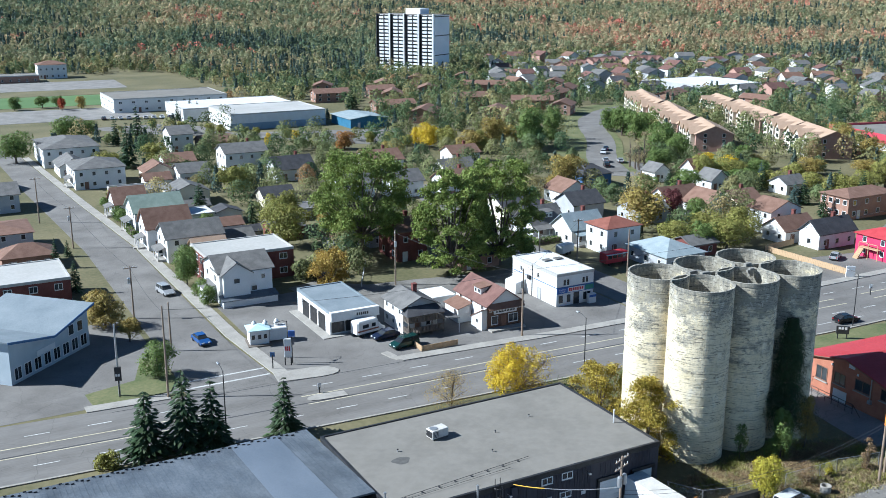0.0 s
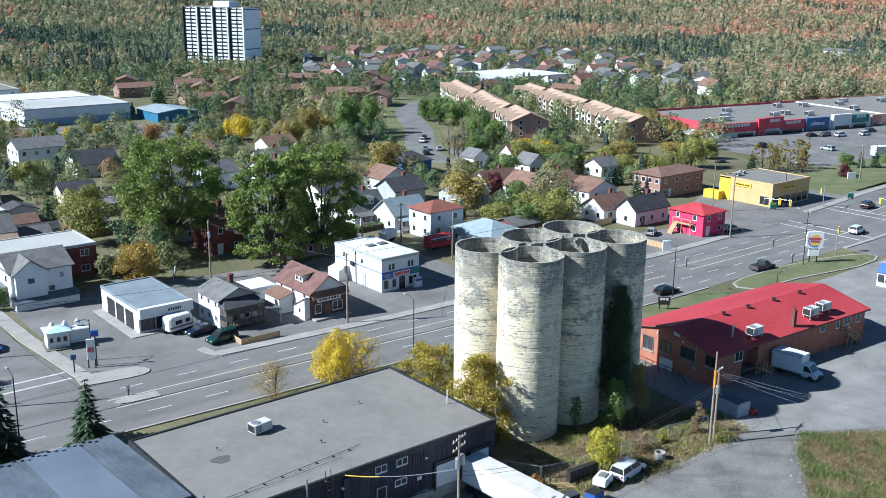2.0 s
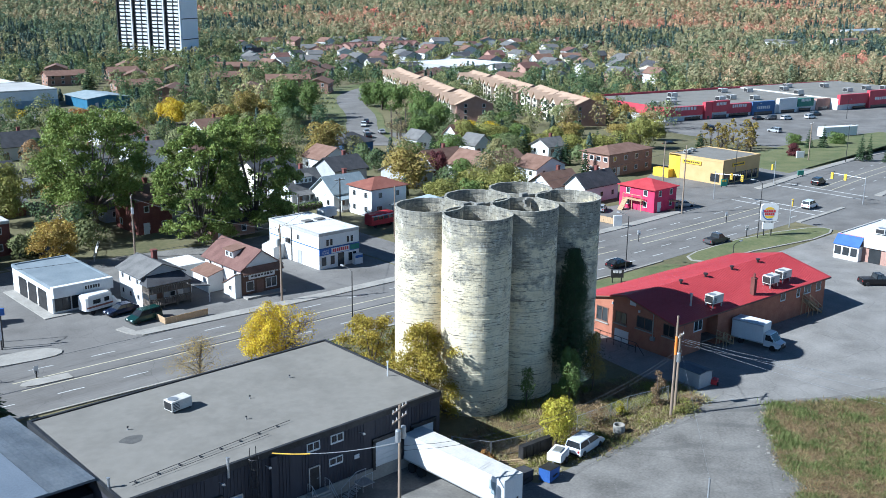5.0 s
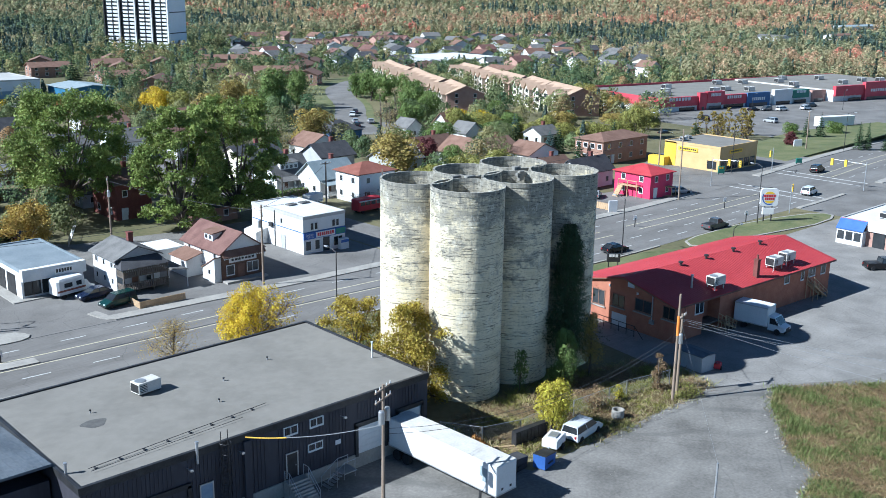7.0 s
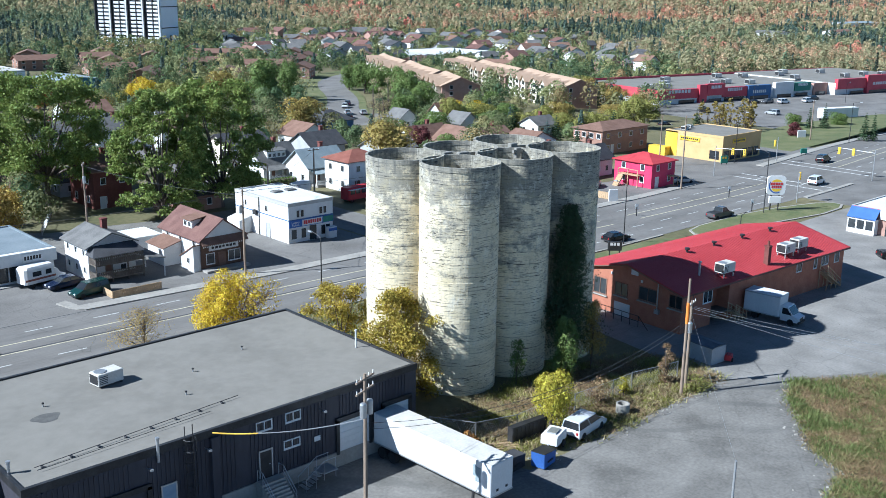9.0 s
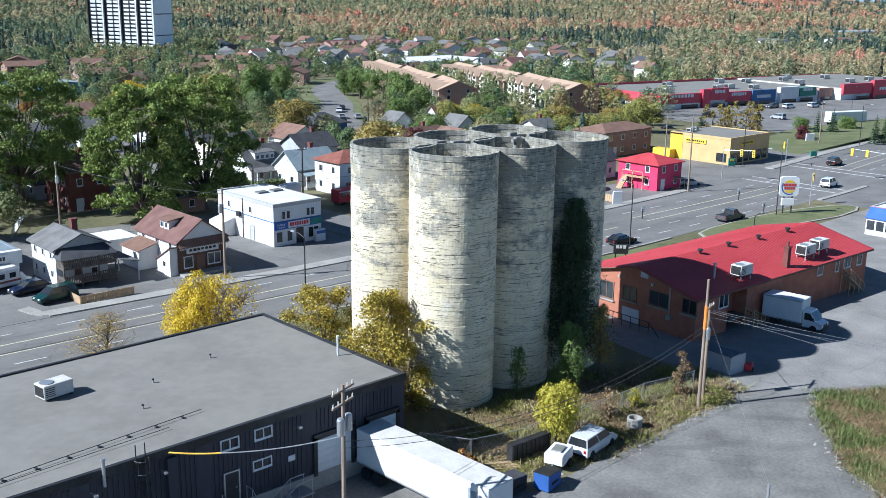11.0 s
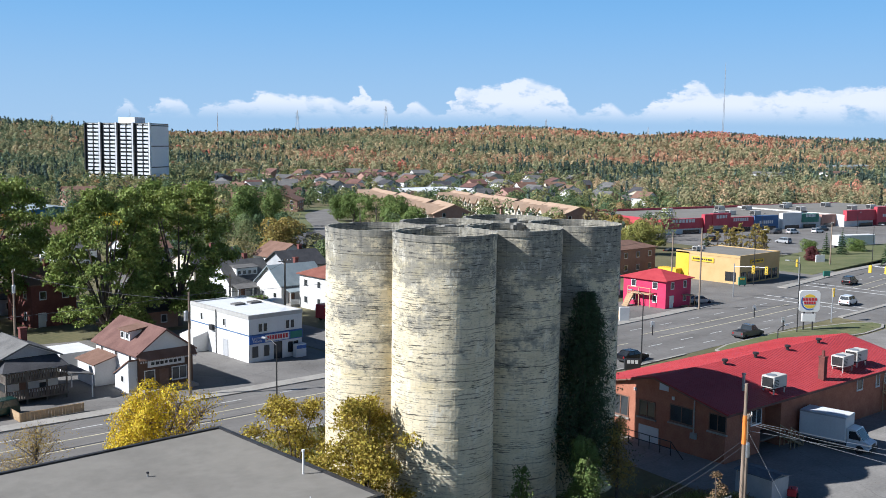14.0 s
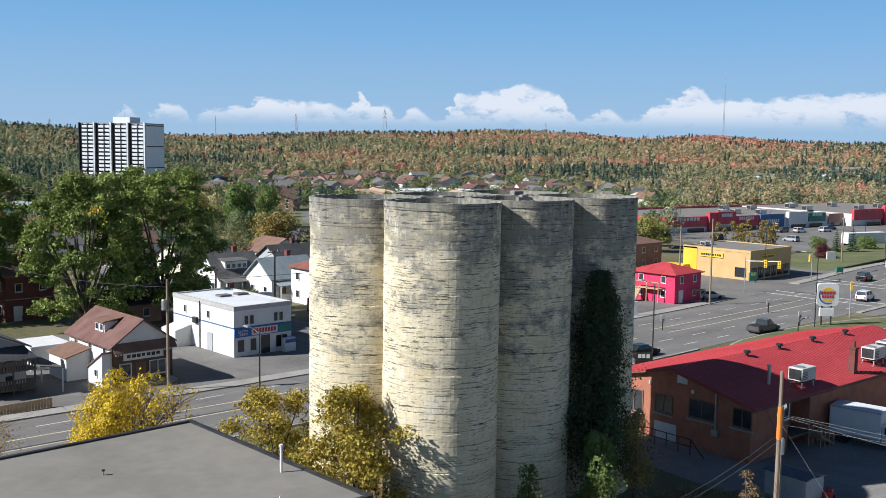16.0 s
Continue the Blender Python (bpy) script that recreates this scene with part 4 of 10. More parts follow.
def silo_mesh(seed):
    rnd = random.Random(seed)
    n, g = 96, Geo()
    rows, z = [], 0.0
    rows.append((0.0, 0.0))
    while z < SILO_H - 0.3:
        step = rnd.uniform(1.05, 1.4)
        off = rnd.uniform(-0.016, 0.018)
        rows += [(off, z + 0.03), (off, min(z + step * 0.5, SILO_H - 0.16)), (off, min(z + step - 0.06, SILO_H - 0.12)), (-0.05, min(z + step, SILO_H - 0.08))]
        z += step
    rows.append((0.02, SILO_H))
    vs, fs = [], []
    for off, z in rows:
        for i in range(n):
            a = 2 * math.pi * i / n
            gap = off < -0.04
            if gap:
                off_ = -0.16 * max(0.0, noise.noise((2.6 * math.cos(a) + seed, 2.6 * math.sin(a), z * 2.0)) - 0.02)
            else:
                off_ = off
            k = off_ + 0.022 * noise.noise((3 * math.cos(a) + seed, 3 * math.sin(a), z * 0.9)) + 0.014 * noise.noise((14 * math.cos(a), 14 * math.sin(a) + seed, z * 3.0))
            zz = z + (0.07 * noise.noise((6 * math.cos(a) + seed, 6 * math.sin(a), 0)) if z > SILO_H - 0.05 else 0)
            vs.append(((SILO_R + k) * math.cos(a), (SILO_R + k) * math.sin(a), zz))
    m = len(rows)
    fs = [(k * n + i, k * n + (i + 1) % n, (k + 1) * n + (i + 1) % n, (k + 1) * n + i) for k in range(m - 1) for i in range(n)]
    wall = Geo().add(vs, fs)
    # ragged rim, and the bare inside with its floor
    rim, vs = Geo(), []
    for r, z in ((SILO_R + 0.035, SILO_H - 0.42), (SILO_R + 0.035, SILO_H + 0.03), (SILO_R - 0.20, SILO_H + 0.03), (SILO_R - 0.20, SILO_H - 0.42)):
        for i in range(n):
            a = 2 * math.pi * i / n
            zz = z + (0.05 * noise.noise((6 * math.cos(a) + seed, 6 * math.sin(a), 0)) + 0.04 * noise.noise((21 * math.cos(a) + seed, 21 * math.sin(a), 4)) if z > SILO_H else 0)
            vs.append((r * math.cos(a), r * math.sin(a), zz))
    rim.add(vs, [(k * n + i, k * n + (i + 1) % n, ((k + 1) % 4) * n + (i + 1) % n, ((k + 1) % 4) * n + i) for k in range(4) for i in range(n)])
    inside, vs = Geo(), []
    for z in (SILO_H - 0.4, 9.0, 1.0):
        for i in range(n):
            a = 2 * math.pi * i / n
            vs.append(((SILO_R - 0.17) * math.cos(a), (SILO_R - 0.17) * math.sin(a), z))
    fs = [(k * n + i, k * n + (i + 1) % n, (k + 1) * n + (i + 1) % n, (k + 1) * n + i) for k in range(2) for i in range(n)]
    fs.append(tuple(2 * n + i for i in range(n)))
    inside.add(vs, fs)
    return wall, rim, inside


for i, (x, y) in enumerate(SILOS):
    root = thing("silo", x, y, 0, 0, "tall open-topped round silo of stained cast concrete", "silo", "abandoned grain silos")
    shell, rim, inside = silo_mesh(i + 1)
    part("shell", shell, M["silo"], root, smooth=False)
    part("rim", rim, M["silo"], root, "chipped concrete rim")
    part("inner_wall", inside, M["silo"], root, "stained bare inner wall", smooth=True)
# remains of the roof deck standing on the walls between the silos
for x, y, w, d, h in ((83.6, 86.3, 1.3, 0.5, 0.25), (90.6, 86.3, 1.0, 0.5, 0.55), (83.0, 87.6, 1.6, 0.4, 0.1), (89.8, 84.9, 0.7, 0.4, 0.2)):
    root = thing("concrete_remnant", x, y, SILO_H - 0.9, 0, "broken concrete deck remnant between the silo rims", "concrete remnant", "deck remnants")
    g = Geo()
    g.cbox(-w / 2, -d / 2, 0, w / 2, d / 2, 0.9 + h * 0.6, 0.06)
    g.box(-w / 2 - 0.3, -0.15, 0.55, w / 2 + 0.3, 0.15, 0.85)
    part("block", g, M["sooty"], root)
# the webs that close the gaps between the rings
for x, y in ((83.75, 86.3), (90.6, 86.3)):
    root = thing("silo_web", x, y, 0, 0, "concrete infill between the silo rings", "silo infill", "silo infill")
    g = Geo()
    g.box(-1.6, -1.4, 0, 1.6, 1.4, SILO_H - 2.2)
    part("infill", g, M["silo"], root)


# ---- the street of houses ----
def home(*row):
    """A house of the street: x0, y0, x1, y1, eaves, rise, roof kind, wall, roof, label."""
    return house(*row, chimney=row[6] == "x" and row[0] > 80, floors=2 if row[4] > 4.4 else 1, faces="sw" if row[0] > 25 else "se")


def white_house():
    root = house(45.9, 166.0, 55.6, 176.0, 5.9, 2.0, "x", "white", "roof_grey", "white two-storey house with grey cross-gabled roof", floors=2, faces="w", cols=2, dr=False)
    w, d = 9.7, 10.0
    bx = (-w / 2, -d / 2, w / 2, d / 2)
    g = Geo()
    g.extrude_y([(-4.4, 0), (0.4, 0), (0.4, 5.9), (-2.0, 7.6), (-4.4, 5.9)], -d / 2 - 1.0, 0)
    part("front_wing", g, M["white"], root)
    g = Geo()
    g.extrude_y([(-5.0, 5.55), (-2.0, 7.68), (1.0, 5.55), (1.0, 5.71), (-2.0, 7.86), (-5.0, 5.71)], -d / 2 - 1.5, 0.4)
    part("wing_roof", g, M["roof_grey"], root)
    fx = (-4.4, -d / 2 - 1.0, 0.4, 0)
    window(root, "s", 2.4, 3.9, 1.2, 1.0, fx)
    window(root, "s", 8.0, 3.9, 0.8, 1.0, bx)
    window(root, "s", 6.3, 1.9, 1.1, 1.0, bx)
    g = Geo()
    g.extrude_x([(-d / 2 - 2.2, 0.0), (-d / 2, 0.0), (-d / 2, 1.7), (-d / 2 - 2.2, 1.2)], -w / 2 - 0.1, w / 2 + 0.2)
    part("low_wing", g, M["white"], root)
    g = Geo()
    g.extrude_x([(-d / 2 - 2.4, 1.2), (-d / 2, 1.74), (-d / 2, 1.86), (-d / 2 - 2.4, 1.32)], -w / 2 - 0.3, w / 2 + 0.4)
    part("low_roof", g, M["blue_roof"], root, "dark blue lean-to roof")
    g = Geo()
    g.extrude_y([(-w / 2 - 2.0, 0), (-w / 2, 0), (-w / 2, 3.0), (-w / 2 - 2.0, 2.5)], -2.5, 2.5)
    part("side_porch", g, M["white"], root)
    g = Geo()
    g.extrude_y([(-w / 2 - 2.2, 2.46), (-w / 2, 3.02), (-w / 2, 3.14), (-w / 2 - 2.2, 2.58)], -2.7, 2.7)
    part("porch_roof", g, M["roof_grey"], root)


white_house()
home(43.0, 209.0, 52.5, 217.5, 5.0, 3.4, "x", "white", "roof_brown", "narrow white house with a steep brown roof")
home(44.4, 197.6, 56.0, 206.0, 5.2, 2.4, "x", "white", "roof_grey", "white house with a grey shingle roof")
home(48.5, 191.5, 55.0, 196.8, 3.6, 1.8, "x", "cream", "roof_tan", "small house with a sunlit tan roof")
home(43.8, 225.0, 55.0, 235.0, 5.0, 3.0, "x", "white", "roof_green", "white house with a pale green shingle roof")
home(43.0, 243.0, 50.5, 252.0, 3.6, 3.2, "x", "white", "roof_brown", "small white house with a steep brown roof")
home(40.0, 283.0, 53.5, 298.0, 5.6, 2.0, "hip", "white", "roof_grey", "long white two-storey house with a grey roof")
home(37.0, 322.0, 53.5, 345.0, 5.8, 2.0, "hip", "white", "roof_grey", "long white house with a grey roof")
home(39.0, 304.0, 47.0, 316.0, 3.2, 2.2, "y", "white", "roof_grey", "white bungalow with a grey roof")
home(59.0, 284.0, 67.5, 292.0, 3.2, 2.2, "y", "cream", "roof_brown", "bungalow with a brown roof")
home(67.2, 277.0, 76.0, 285.5, 3.4, 2.0, "x", "white", "roof_grey", "small white house with a grey roof")
home(84.0, 289.0, 97.0, 299.0, 5.8, 2.2, "x", "white", "roof_grey", "white two-storey house with a grey roof")
home(78.5, 333.0, 86.0, 344.0, 6.0, 2.2, "x", "white", "roof_grey", "pale two-storey house with a grey roof")
home(88.0, 330.0, 99.0, 339.0, 3.0, 1.8, "x", "brick_brown", "roof_brown", "bungalow with a brown roof")
home(92.6, 268.0, 104.0, 277.0, 3.6, 3.0, "x", "white", "roof_dark", "white house with a steep black roof")
home(69.0, 205.0, 76.5, 211.0, 2.8, 1.4, "x", "brick_red", "roof_grey", "low red outbuilding with a grey roof")
home(68.0, 297.0, 77.0, 306.0, 3.2, 2.0, "x", "white", "roof_brown", "white bungalow with a brown roof")
home(58.0, 250.0, 68.0, 259.0, 3.4, 2.0, "y", "cream", "roof_grey", "bungalow with a grey roof behind a yard")
home(86.0, 176.0, 92.6, 185.5, 6.4, 1.8, "x", "brick_red", "roof_brown", "narrow dark red brick house with a brown roof")
home(77.5, 189.5, 84.0, 196.5, 3.0, 2.2, "y", "grey_siding", "roof_brown", "grey garden shed with a brown gable roof")
home(85.5, 189.0, 97.0, 196.0, 2.8, 1.8, "x", "grey_siding", "roof_dark", "low dark outbuilding under tall trees")
home(94.0, 164.5, 103.0, 171.5, 2.6, 2.0, "hip", "brick_brown", "roof_dark", "low dark-roofed garage under tall trees")
BUNGALOW = home(121.0, 179.0, 129.5, 187.5, 2.9, 3.6, "x", "white", "roof_grey", "grey-roofed bungalow with a wide front dormer")
home(125.0, 170.0, 134.0, 177.5, 3.6, 2.8, "x", "white", "roof_blue", "white house with a pale blue-grey roof")
home(127.0, 160.3, 135.8, 167.6, 5.6, 1.6, "hip", "white", "roof_orange", "white two-storey house with an orange-brown hip roof")
home(129.5, 144.5, 139.5, 157.0, 2.9, 2.2, "hip", "grey_siding", "roof_blue", "bungalow with a pale blue-grey hip roof")
home(141.0, 150.0, 148.0, 156.0, 2.8, 1.2, "x", "brick_red", "roof_grey", "small red outbuilding with a grey roof")
home(168.0, 175.0, 177.0, 183.0, 3.4, 3.0, "y", "white", "roof_brown", "white house with a brown gabled roof")
home(178.5, 175.0, 187.0, 183.0, 3.2, 2.2, "x", "cream", "roof_brown", "bungalow with a brown roof")
home(164.0, 184.0, 175.0, 191.0, 3.4, 2.6, "x", "white", "roof_brown", "white house with a dark brown roof")
home(170.5, 156.6, 180.0, 163.5, 5.4, 2.0, "y", "white", "roof_brown", "white two-storey house with a brown gable roof")
home(167.0, 148.8, 176.5, 155.5, 3.0, 2.4, "x", "white", "roof_brown", "white bungalow with a dark brown roof")
home(169.6, 141.9, 180.8, 147.4, 3.6, 2.4, "x", "white", "roof_dark", "white house with a black gable roof")
home(196.2, 209.5, 203.4, 215.5, 4.0, 2.8, "x", "white", "roof_brown", "white gabled house with a brown roof")
home(192.9, 199.2, 199.2, 205.2, 3.2, 2.4, "y", "white", "roof_grey", "white gabled cottage with a grey roof")
home(187.5, 216.4, 193.0, 222.0, 3.2, 2.0, "y", "white", "roof_grey", "small white gabled house")
home(207.5, 186.0, 215.0, 192.5, 2.9, 1.8, "x", "white", "roof_grey", "small white bungalow among trees")
home(164.0, 219.0, 174.0, 227.0, 3.6, 2.4, "hip", "blue_siding", "roof_dark", "blue-walled house with a dark hip roof")
home(140.0, 190.0, 149.0, 198.0, 3.6, 2.4, "x", "grey_siding", "roof_dark", "grey house with a dark roof among trees")
home(147.0, 205.0, 156.0, 213.0, 3.4, 2.4, "y", "white", "roof_brown", "white house with a brown roof among trees")
home(150.0, 178.0, 159.0, 186.0, 3.4, 2.2, "x", "grey_siding", "roof_grey", "grey bungalow among trees")
home(124.0, 225.0, 134.0, 233.0, 4.6, 2.4, "x", "white", "roof_brown", "white house with a brown roof")
home(112.0, 232.0, 121.0, 240.0, 4.4, 2.4, "x", "white", "roof_grey", "white house with a grey roof")
home(98.0, 235.0, 108.0, 243.0, 4.2, 2.2, "x", "white", "roof_grey", "white house behind tall trees")
home(118.0, 262.0, 130.0, 272.0, 4.8, 2.4, "x", "white", "roof_brown", "white house with a brown roof and chimney")
home(135.0, 245.0, 145.0, 253.0, 3.6, 2.4, "x", "white", "roof_grey", "white house with a grey roof")
home(150.0, 268.0, 160.0, 276.0, 3.6, 2.0, "x", "white", "roof_brown", "bungalow with a brown roof")
home(10.0, 219.0, 21.5, 232.0, 4.6, 1.0, "hip", "grey_siding", "roof_brown", "grey house with a low brown roof")
home(14.0, 205.5, 24.0, 213.0, 2.8, 2.0, "hip", "brick_brown", "roof_brown", "low house with a brown hip roof")
home(10.0, 262.0, 23.5, 274.0, 4.6, 2.0, "x", "grey_siding", "roof_grey", "grey house beside the side street")
home(6.0, 290.0, 20.0, 302.0, 5.0, 2.2, "x", "white", "roof_grey", "white house beside the side street")

for row in ((56.2, 198.6, 63.0, 204.6, 3.2, 1.4, "x", "white", "roof_grey", "rear wing with a grey roof"), (57.5, 206.5, 67.0, 210.0, 2.5, 0.9, "x", "grey_siding", "roof_dark", "low dark-roofed garage in a back yard"),
            (60.0, 191.5, 65.5, 196.0, 2.5, 1.4, "y", "cream", "roof_brown", "small cream shed with a brown gable"), (58.0, 213.0, 65.0, 218.0, 2.8, 1.3, "x", "white", "roof_brown", "white back-yard garage with a brown roof"),
            (56.5, 236.0, 64.0, 241.0, 2.6, 1.2, "x", "grey_siding", "roof_grey", "grey back-yard garage with a shingle roof"), (62.0, 226.0, 69.0, 231.0, 2.6, 1.2, "y", "white", "roof_dark", "white shed with a black roof"),
            (57.0, 274.0, 64.0, 280.0, 2.7, 1.5, "x", "white", "roof_brown", "white back-yard shed with a brown roof"), (78.0, 236.0, 86.0, 243.0, 3.0, 2.0, "x", "cream", "roof_dark", "cream bungalow with a dark roof")):
    house(*row, floors=1, win=False, dr=False, name="shed", category="shed")


def west_porch(x, y, w, label):
    """A small roofed porch with posts and steps on the street side of a house."""
    root = thing("porch", x, y, 0, -90, label, "porch", "street porches")
    g = Geo()
    g.extrude_x([(-1.9, 2.3), (0, 2.9), (0, 3.02), (-1.9, 2.42)], -w / 2 - 0.2, w / 2 + 0.2)
    part("roof", g, M["roof_grey"], root)
    g = Geo()
    g.box(-w / 2, -1.7, 0, w / 2, 0, 0.5)
    part("deck", g, M["concrete"], root)
    for k in range(3):
        g = Geo()
        u = -w / 2 + 0.1 + (w - 0.2) * k / 2
        g.box(u - 0.08, -1.62, 0.5, u + 0.08, -1.46, 2.42)
        part("post", g, M["trim"], root)
    g = Geo()
    g.box(-0.6, -2.3, 0, 0.6, -1.7, 0.26)
    part("step", g, M["concrete"], root)


for x, y, w in ((43.75, 230.5, 5.0), (42.95, 247.5, 4.0), (42.95, 213.0, 3.6), (44.35, 201.5, 4.4), (39.95, 290.0, 5.0)):
    west_porch(x, y, w, "grey-roofed front porch with white posts")

# front porches of the houses across the street
def porch(x0, x1, y, depth, h, roof, label):
    root = thing("porch", (x0 + x1) / 2, y, 0, 0, label, "porch")
    w = (x1 - x0) / 2
    g = Geo()
    g.extrude_x([(-depth, h - 0.5), (0, h), (0, h + 0.12), (-depth, h - 0.38)], -w - 0.2, w + 0.2)
    part("roof", g, M[roof], root)
    g = Geo()
    g.box(-w, -depth, 0, w, 0, 0.45)
    part("deck", g, M["concrete"], root)
    for k in range(4):
        g = Geo()
        x = -w + 2 * w * k / 3
        g.box(x - 0.09, -depth + 0.1, 0.45, x + 0.09, -depth + 0.28, h - 0.45)
        part("post", g, M["trim"], root)
    for k in range(3):
        g = Geo()
        g.box(-w + 2 * w * k / 3 + 0.1, -depth + 0.16, 0.5, -w + 2 * w * (k + 1) / 3 - 0.1, -depth + 0.22, 1.2)
        part("railing", g, M["trim"], root)


porch(121.0, 129.5, 178.9, 2.2, 2.9, "roof_grey", "white columned porch before the bungalow")
porch(125.5, 131.5, 169.9, 2.0, 3.0, "roof_blue", "white columned porch with a blue-grey roof")
porch(121.0, 128.0, 189.9, 2.0, 3.0, "roof_grey", "white columned porch before a cream house")
home(120.0, 190.0, 130.0, 199.0, 5.2, 2.2, "x", "cream", "roof_dark", "cream two-storey house with a dark roof")

# flat-roofed blocks
house(47.0, 177.5, 64.0, 189.0, 5.7, 0, "flat", "brick_red", "hall_roof", "two-storey dark red brick block with a pale flat roof", floors=2, size=(1.6, 1.2), cols=4, name="apartment_block", category="apartment block")
house(-2.0, 176.6, 22.6, 190.0, 5.7, 0, "flat", "brick_red", "hall_roof", "two-storey dark brick block with a pale green flat roof", floors=2, faces="se", size=(1.4, 1.2), cols=6, name="apartment_block", category="apartment block")
house(53.5, 223.0, 61.5, 231.0, 3.6, 0, "flat", "white", "roof_pale", "low white flat-roofed house", floors=1)
house(46.0, 261.0, 61.0, 270.0, 2.8, 0, "flat", "grey_siding", "roof_grey", "long low garage with a flat grey roof", floors=1, name="garage", category="garage")
house(81.5, 220.0, 90.0, 227.0, 2.8, 0, "flat", "white", "roof_grey", "low white flat-roofed garage", floors=1, name="garage", category="garage")


def glazed_shop():
    L, D = 17.5, 15.0
    low = 0.5 * L
    eave = lambda x: 4.7 + 2.0 * abs(x - low) / low      # the roof folds down to a valley in the middle
    root = thing("shop", 9.3, 144.4, 0, 43.7, "pale blue-grey shop with tall windows under a folded roof", "shop")
    g = Geo()
    g.extrude_y([(0, -0.3), (L, -0.3), (L, eave(L) - 0.2), (low, eave(low) - 0.2), (0, eave(0) - 0.2)], 0, D)
    part("wall", g, material("pale_blue_wall", (0.36, 0.42, 0.46), (0.46, 0.52, 0.56), scale=0.5), root)
    g = Geo()
    g.extrude_y([(-0.8, eave(-0.8) - 0.2), (low, eave(low) - 0.2), (L + 0.8, eave(L + 0.8) - 0.2), (L + 0.8, eave(L + 0.8)), (low, eave(low)), (-0.8, eave(-0.8))], -0.8, D + 0.8)
    part("roof", g, M["roof_slate"], root, "grey folded roof with a valley")
    g = Geo()
    g.extrude_y([(-0.85, eave(-0.85) - 0.32), (low, eave(low) - 0.32), (L + 0.85, eave(L + 0.85) - 0.32), (L + 0.85, eave(L + 0.85) + 0.04), (low, eave(low) + 0.04), (-0.85, eave(-0.85) + 0.04)], -0.88, -0.80)
    part("fascia", g, M["blue_siding"], root, "dark blue eaves board")
    bx = (0, 0, L, D)
    for k in range(8):
        window(root, "s", 1.4 + 2.1 * k, 0.5, 1.5, 1.9, bx)
        if k in (6, 7):
            window(root, "s", 1.4 + 2.1 * k - 0.6, 3.1, 1.3, 1.7, bx)
    for k in range(4):
        window(root, "w", 1.8 + 3.4 * k, 0.5, 1.6, 1.9, bx)
        window(root, "w", 1.8 + 3.4 * k, 3.1, 1.6, 1.5, bx)
    g = Geo()
    g.box(5.5, -0.12, 2.5, 9.5, -0.02, 3.3)
    part("sign_board", g, M["trim"], root, "white sign board with grey bars")
    return root


glazed_shop()


def sign_bars(parent, x0, x1, z0, z1, y, mat, n=6, seed=0):
    """Plain bars where a sign has lettering."""
    rnd = random.Random(seed)
    x = x0
    step = (x1 - x0) / n
    for i in range(n):
        g = Geo()
        g.box(x + 0.06 * step, y - 0.012, z0 + rnd.uniform(0, 0.06), x + step * rnd.uniform(0.72, 0.9), y, z1)
        part("lettering_bar", g, mat, parent)
        x += step


M["red_paint"] = material("red_paint", (0.42, 0.03, 0.04), (0.52, 0.05, 0.06), rough=0.5, scale=0.6)
M["blue_paint"] = material("blue_paint", (0.04, 0.10, 0.32), (0.06, 0.14, 0.40), rough=0.5, scale=0.6)
M["green_paint"] = material("green_paint", (0.03, 0.16, 0.12), (0.05, 0.22, 0.16), rough=0.5, scale=0.6)
M["yellow_paint"] = material("yellow_paint", (0.68, 0.43, 0.03), (0.78, 0.52, 0.06), rough=0.6, scale=0.5)
M["buff"] = material("buff_wall", (0.50, 0.33, 0.14), (0.58, 0.40, 0.19), rough=0.7, scale=0.5)
M["pink_paint"] = material("crimson_siding", (0.50, 0.03, 0.09), (0.60, 0.05, 0.13), rough=0.6, scale=0.6)
M["mall_red"] = material("red_fascia", (0.42, 0.05, 0.075), (0.52, 0.08, 0.10), rough=0.5, scale=0.3)


def garage_station():
    x0, y0, x1, y1, h = 57.0, 142.2, 65.3, 157.0, 3.9
    root = house(x0, y0, x1, y1, h, 0, "flat", "white", "roof_slate", "white service garage with open bays and a pale flat roof", win=False, dr=False, trim="roof_slate", name="service_garage", category="garage")
    w, d = x1 - x0, y1 - y0
    bx = (-w / 2, -d / 2, w / 2, d / 2)
    for u in (4.0, 7.6, 11.3):
        g = Geo()
        g.box(-1.5, -0.05, 0, 1.5, 0.01, 2.9)
        for k in range(4):
            g.box(-1.5, -0.08, 0.7 * k + 0.3, 1.5, -0.05, 0.7 * k + 0.36)
        ob = part("bay_door", g, M["dark_metal"], root, "dark garage bay door")
        ob.matrix_basis = pose(-w / 2, d / 2 - u, 0, 0, 0, -90)
    for u, ww in ((1.4, 2.2), (3.8, 2.2), (6.3, 2.4)):
        window(root, "s", u, 0.5, ww, 1.9, bx, M["dark_metal"])
    g = Geo()
    g.box(-w / 2 - 0.1, -d / 2 - 0.9, 2.55, w / 2 + 0.1, -d / 2, 4.1)
    part("fascia", g, M["white"], root)
    g = Geo()
    g.box(-1.3, -1.02, 0, 1.3, -0.92, 1.0)
    ob = part("sign_board", g, M["trim"], root, "white sign board")
    ob.location = (1.2, -d / 2, 2.85)
    sign_bars(ob, -1.1, 1.1, 0.25, 0.75, -1.02, M["dark_metal"], 6, 4)
    g = Geo()
    g.box(-w / 2 - 1.6, -d / 2 - 1.2, 0, w / 2 + 0.2, -d / 2, 0.14)
    g.box(-w / 2 - 1.6, -d / 2, 0, -w / 2, d / 2, 0.14)
    part("apron", g, M["concrete"], root)


garage_station()


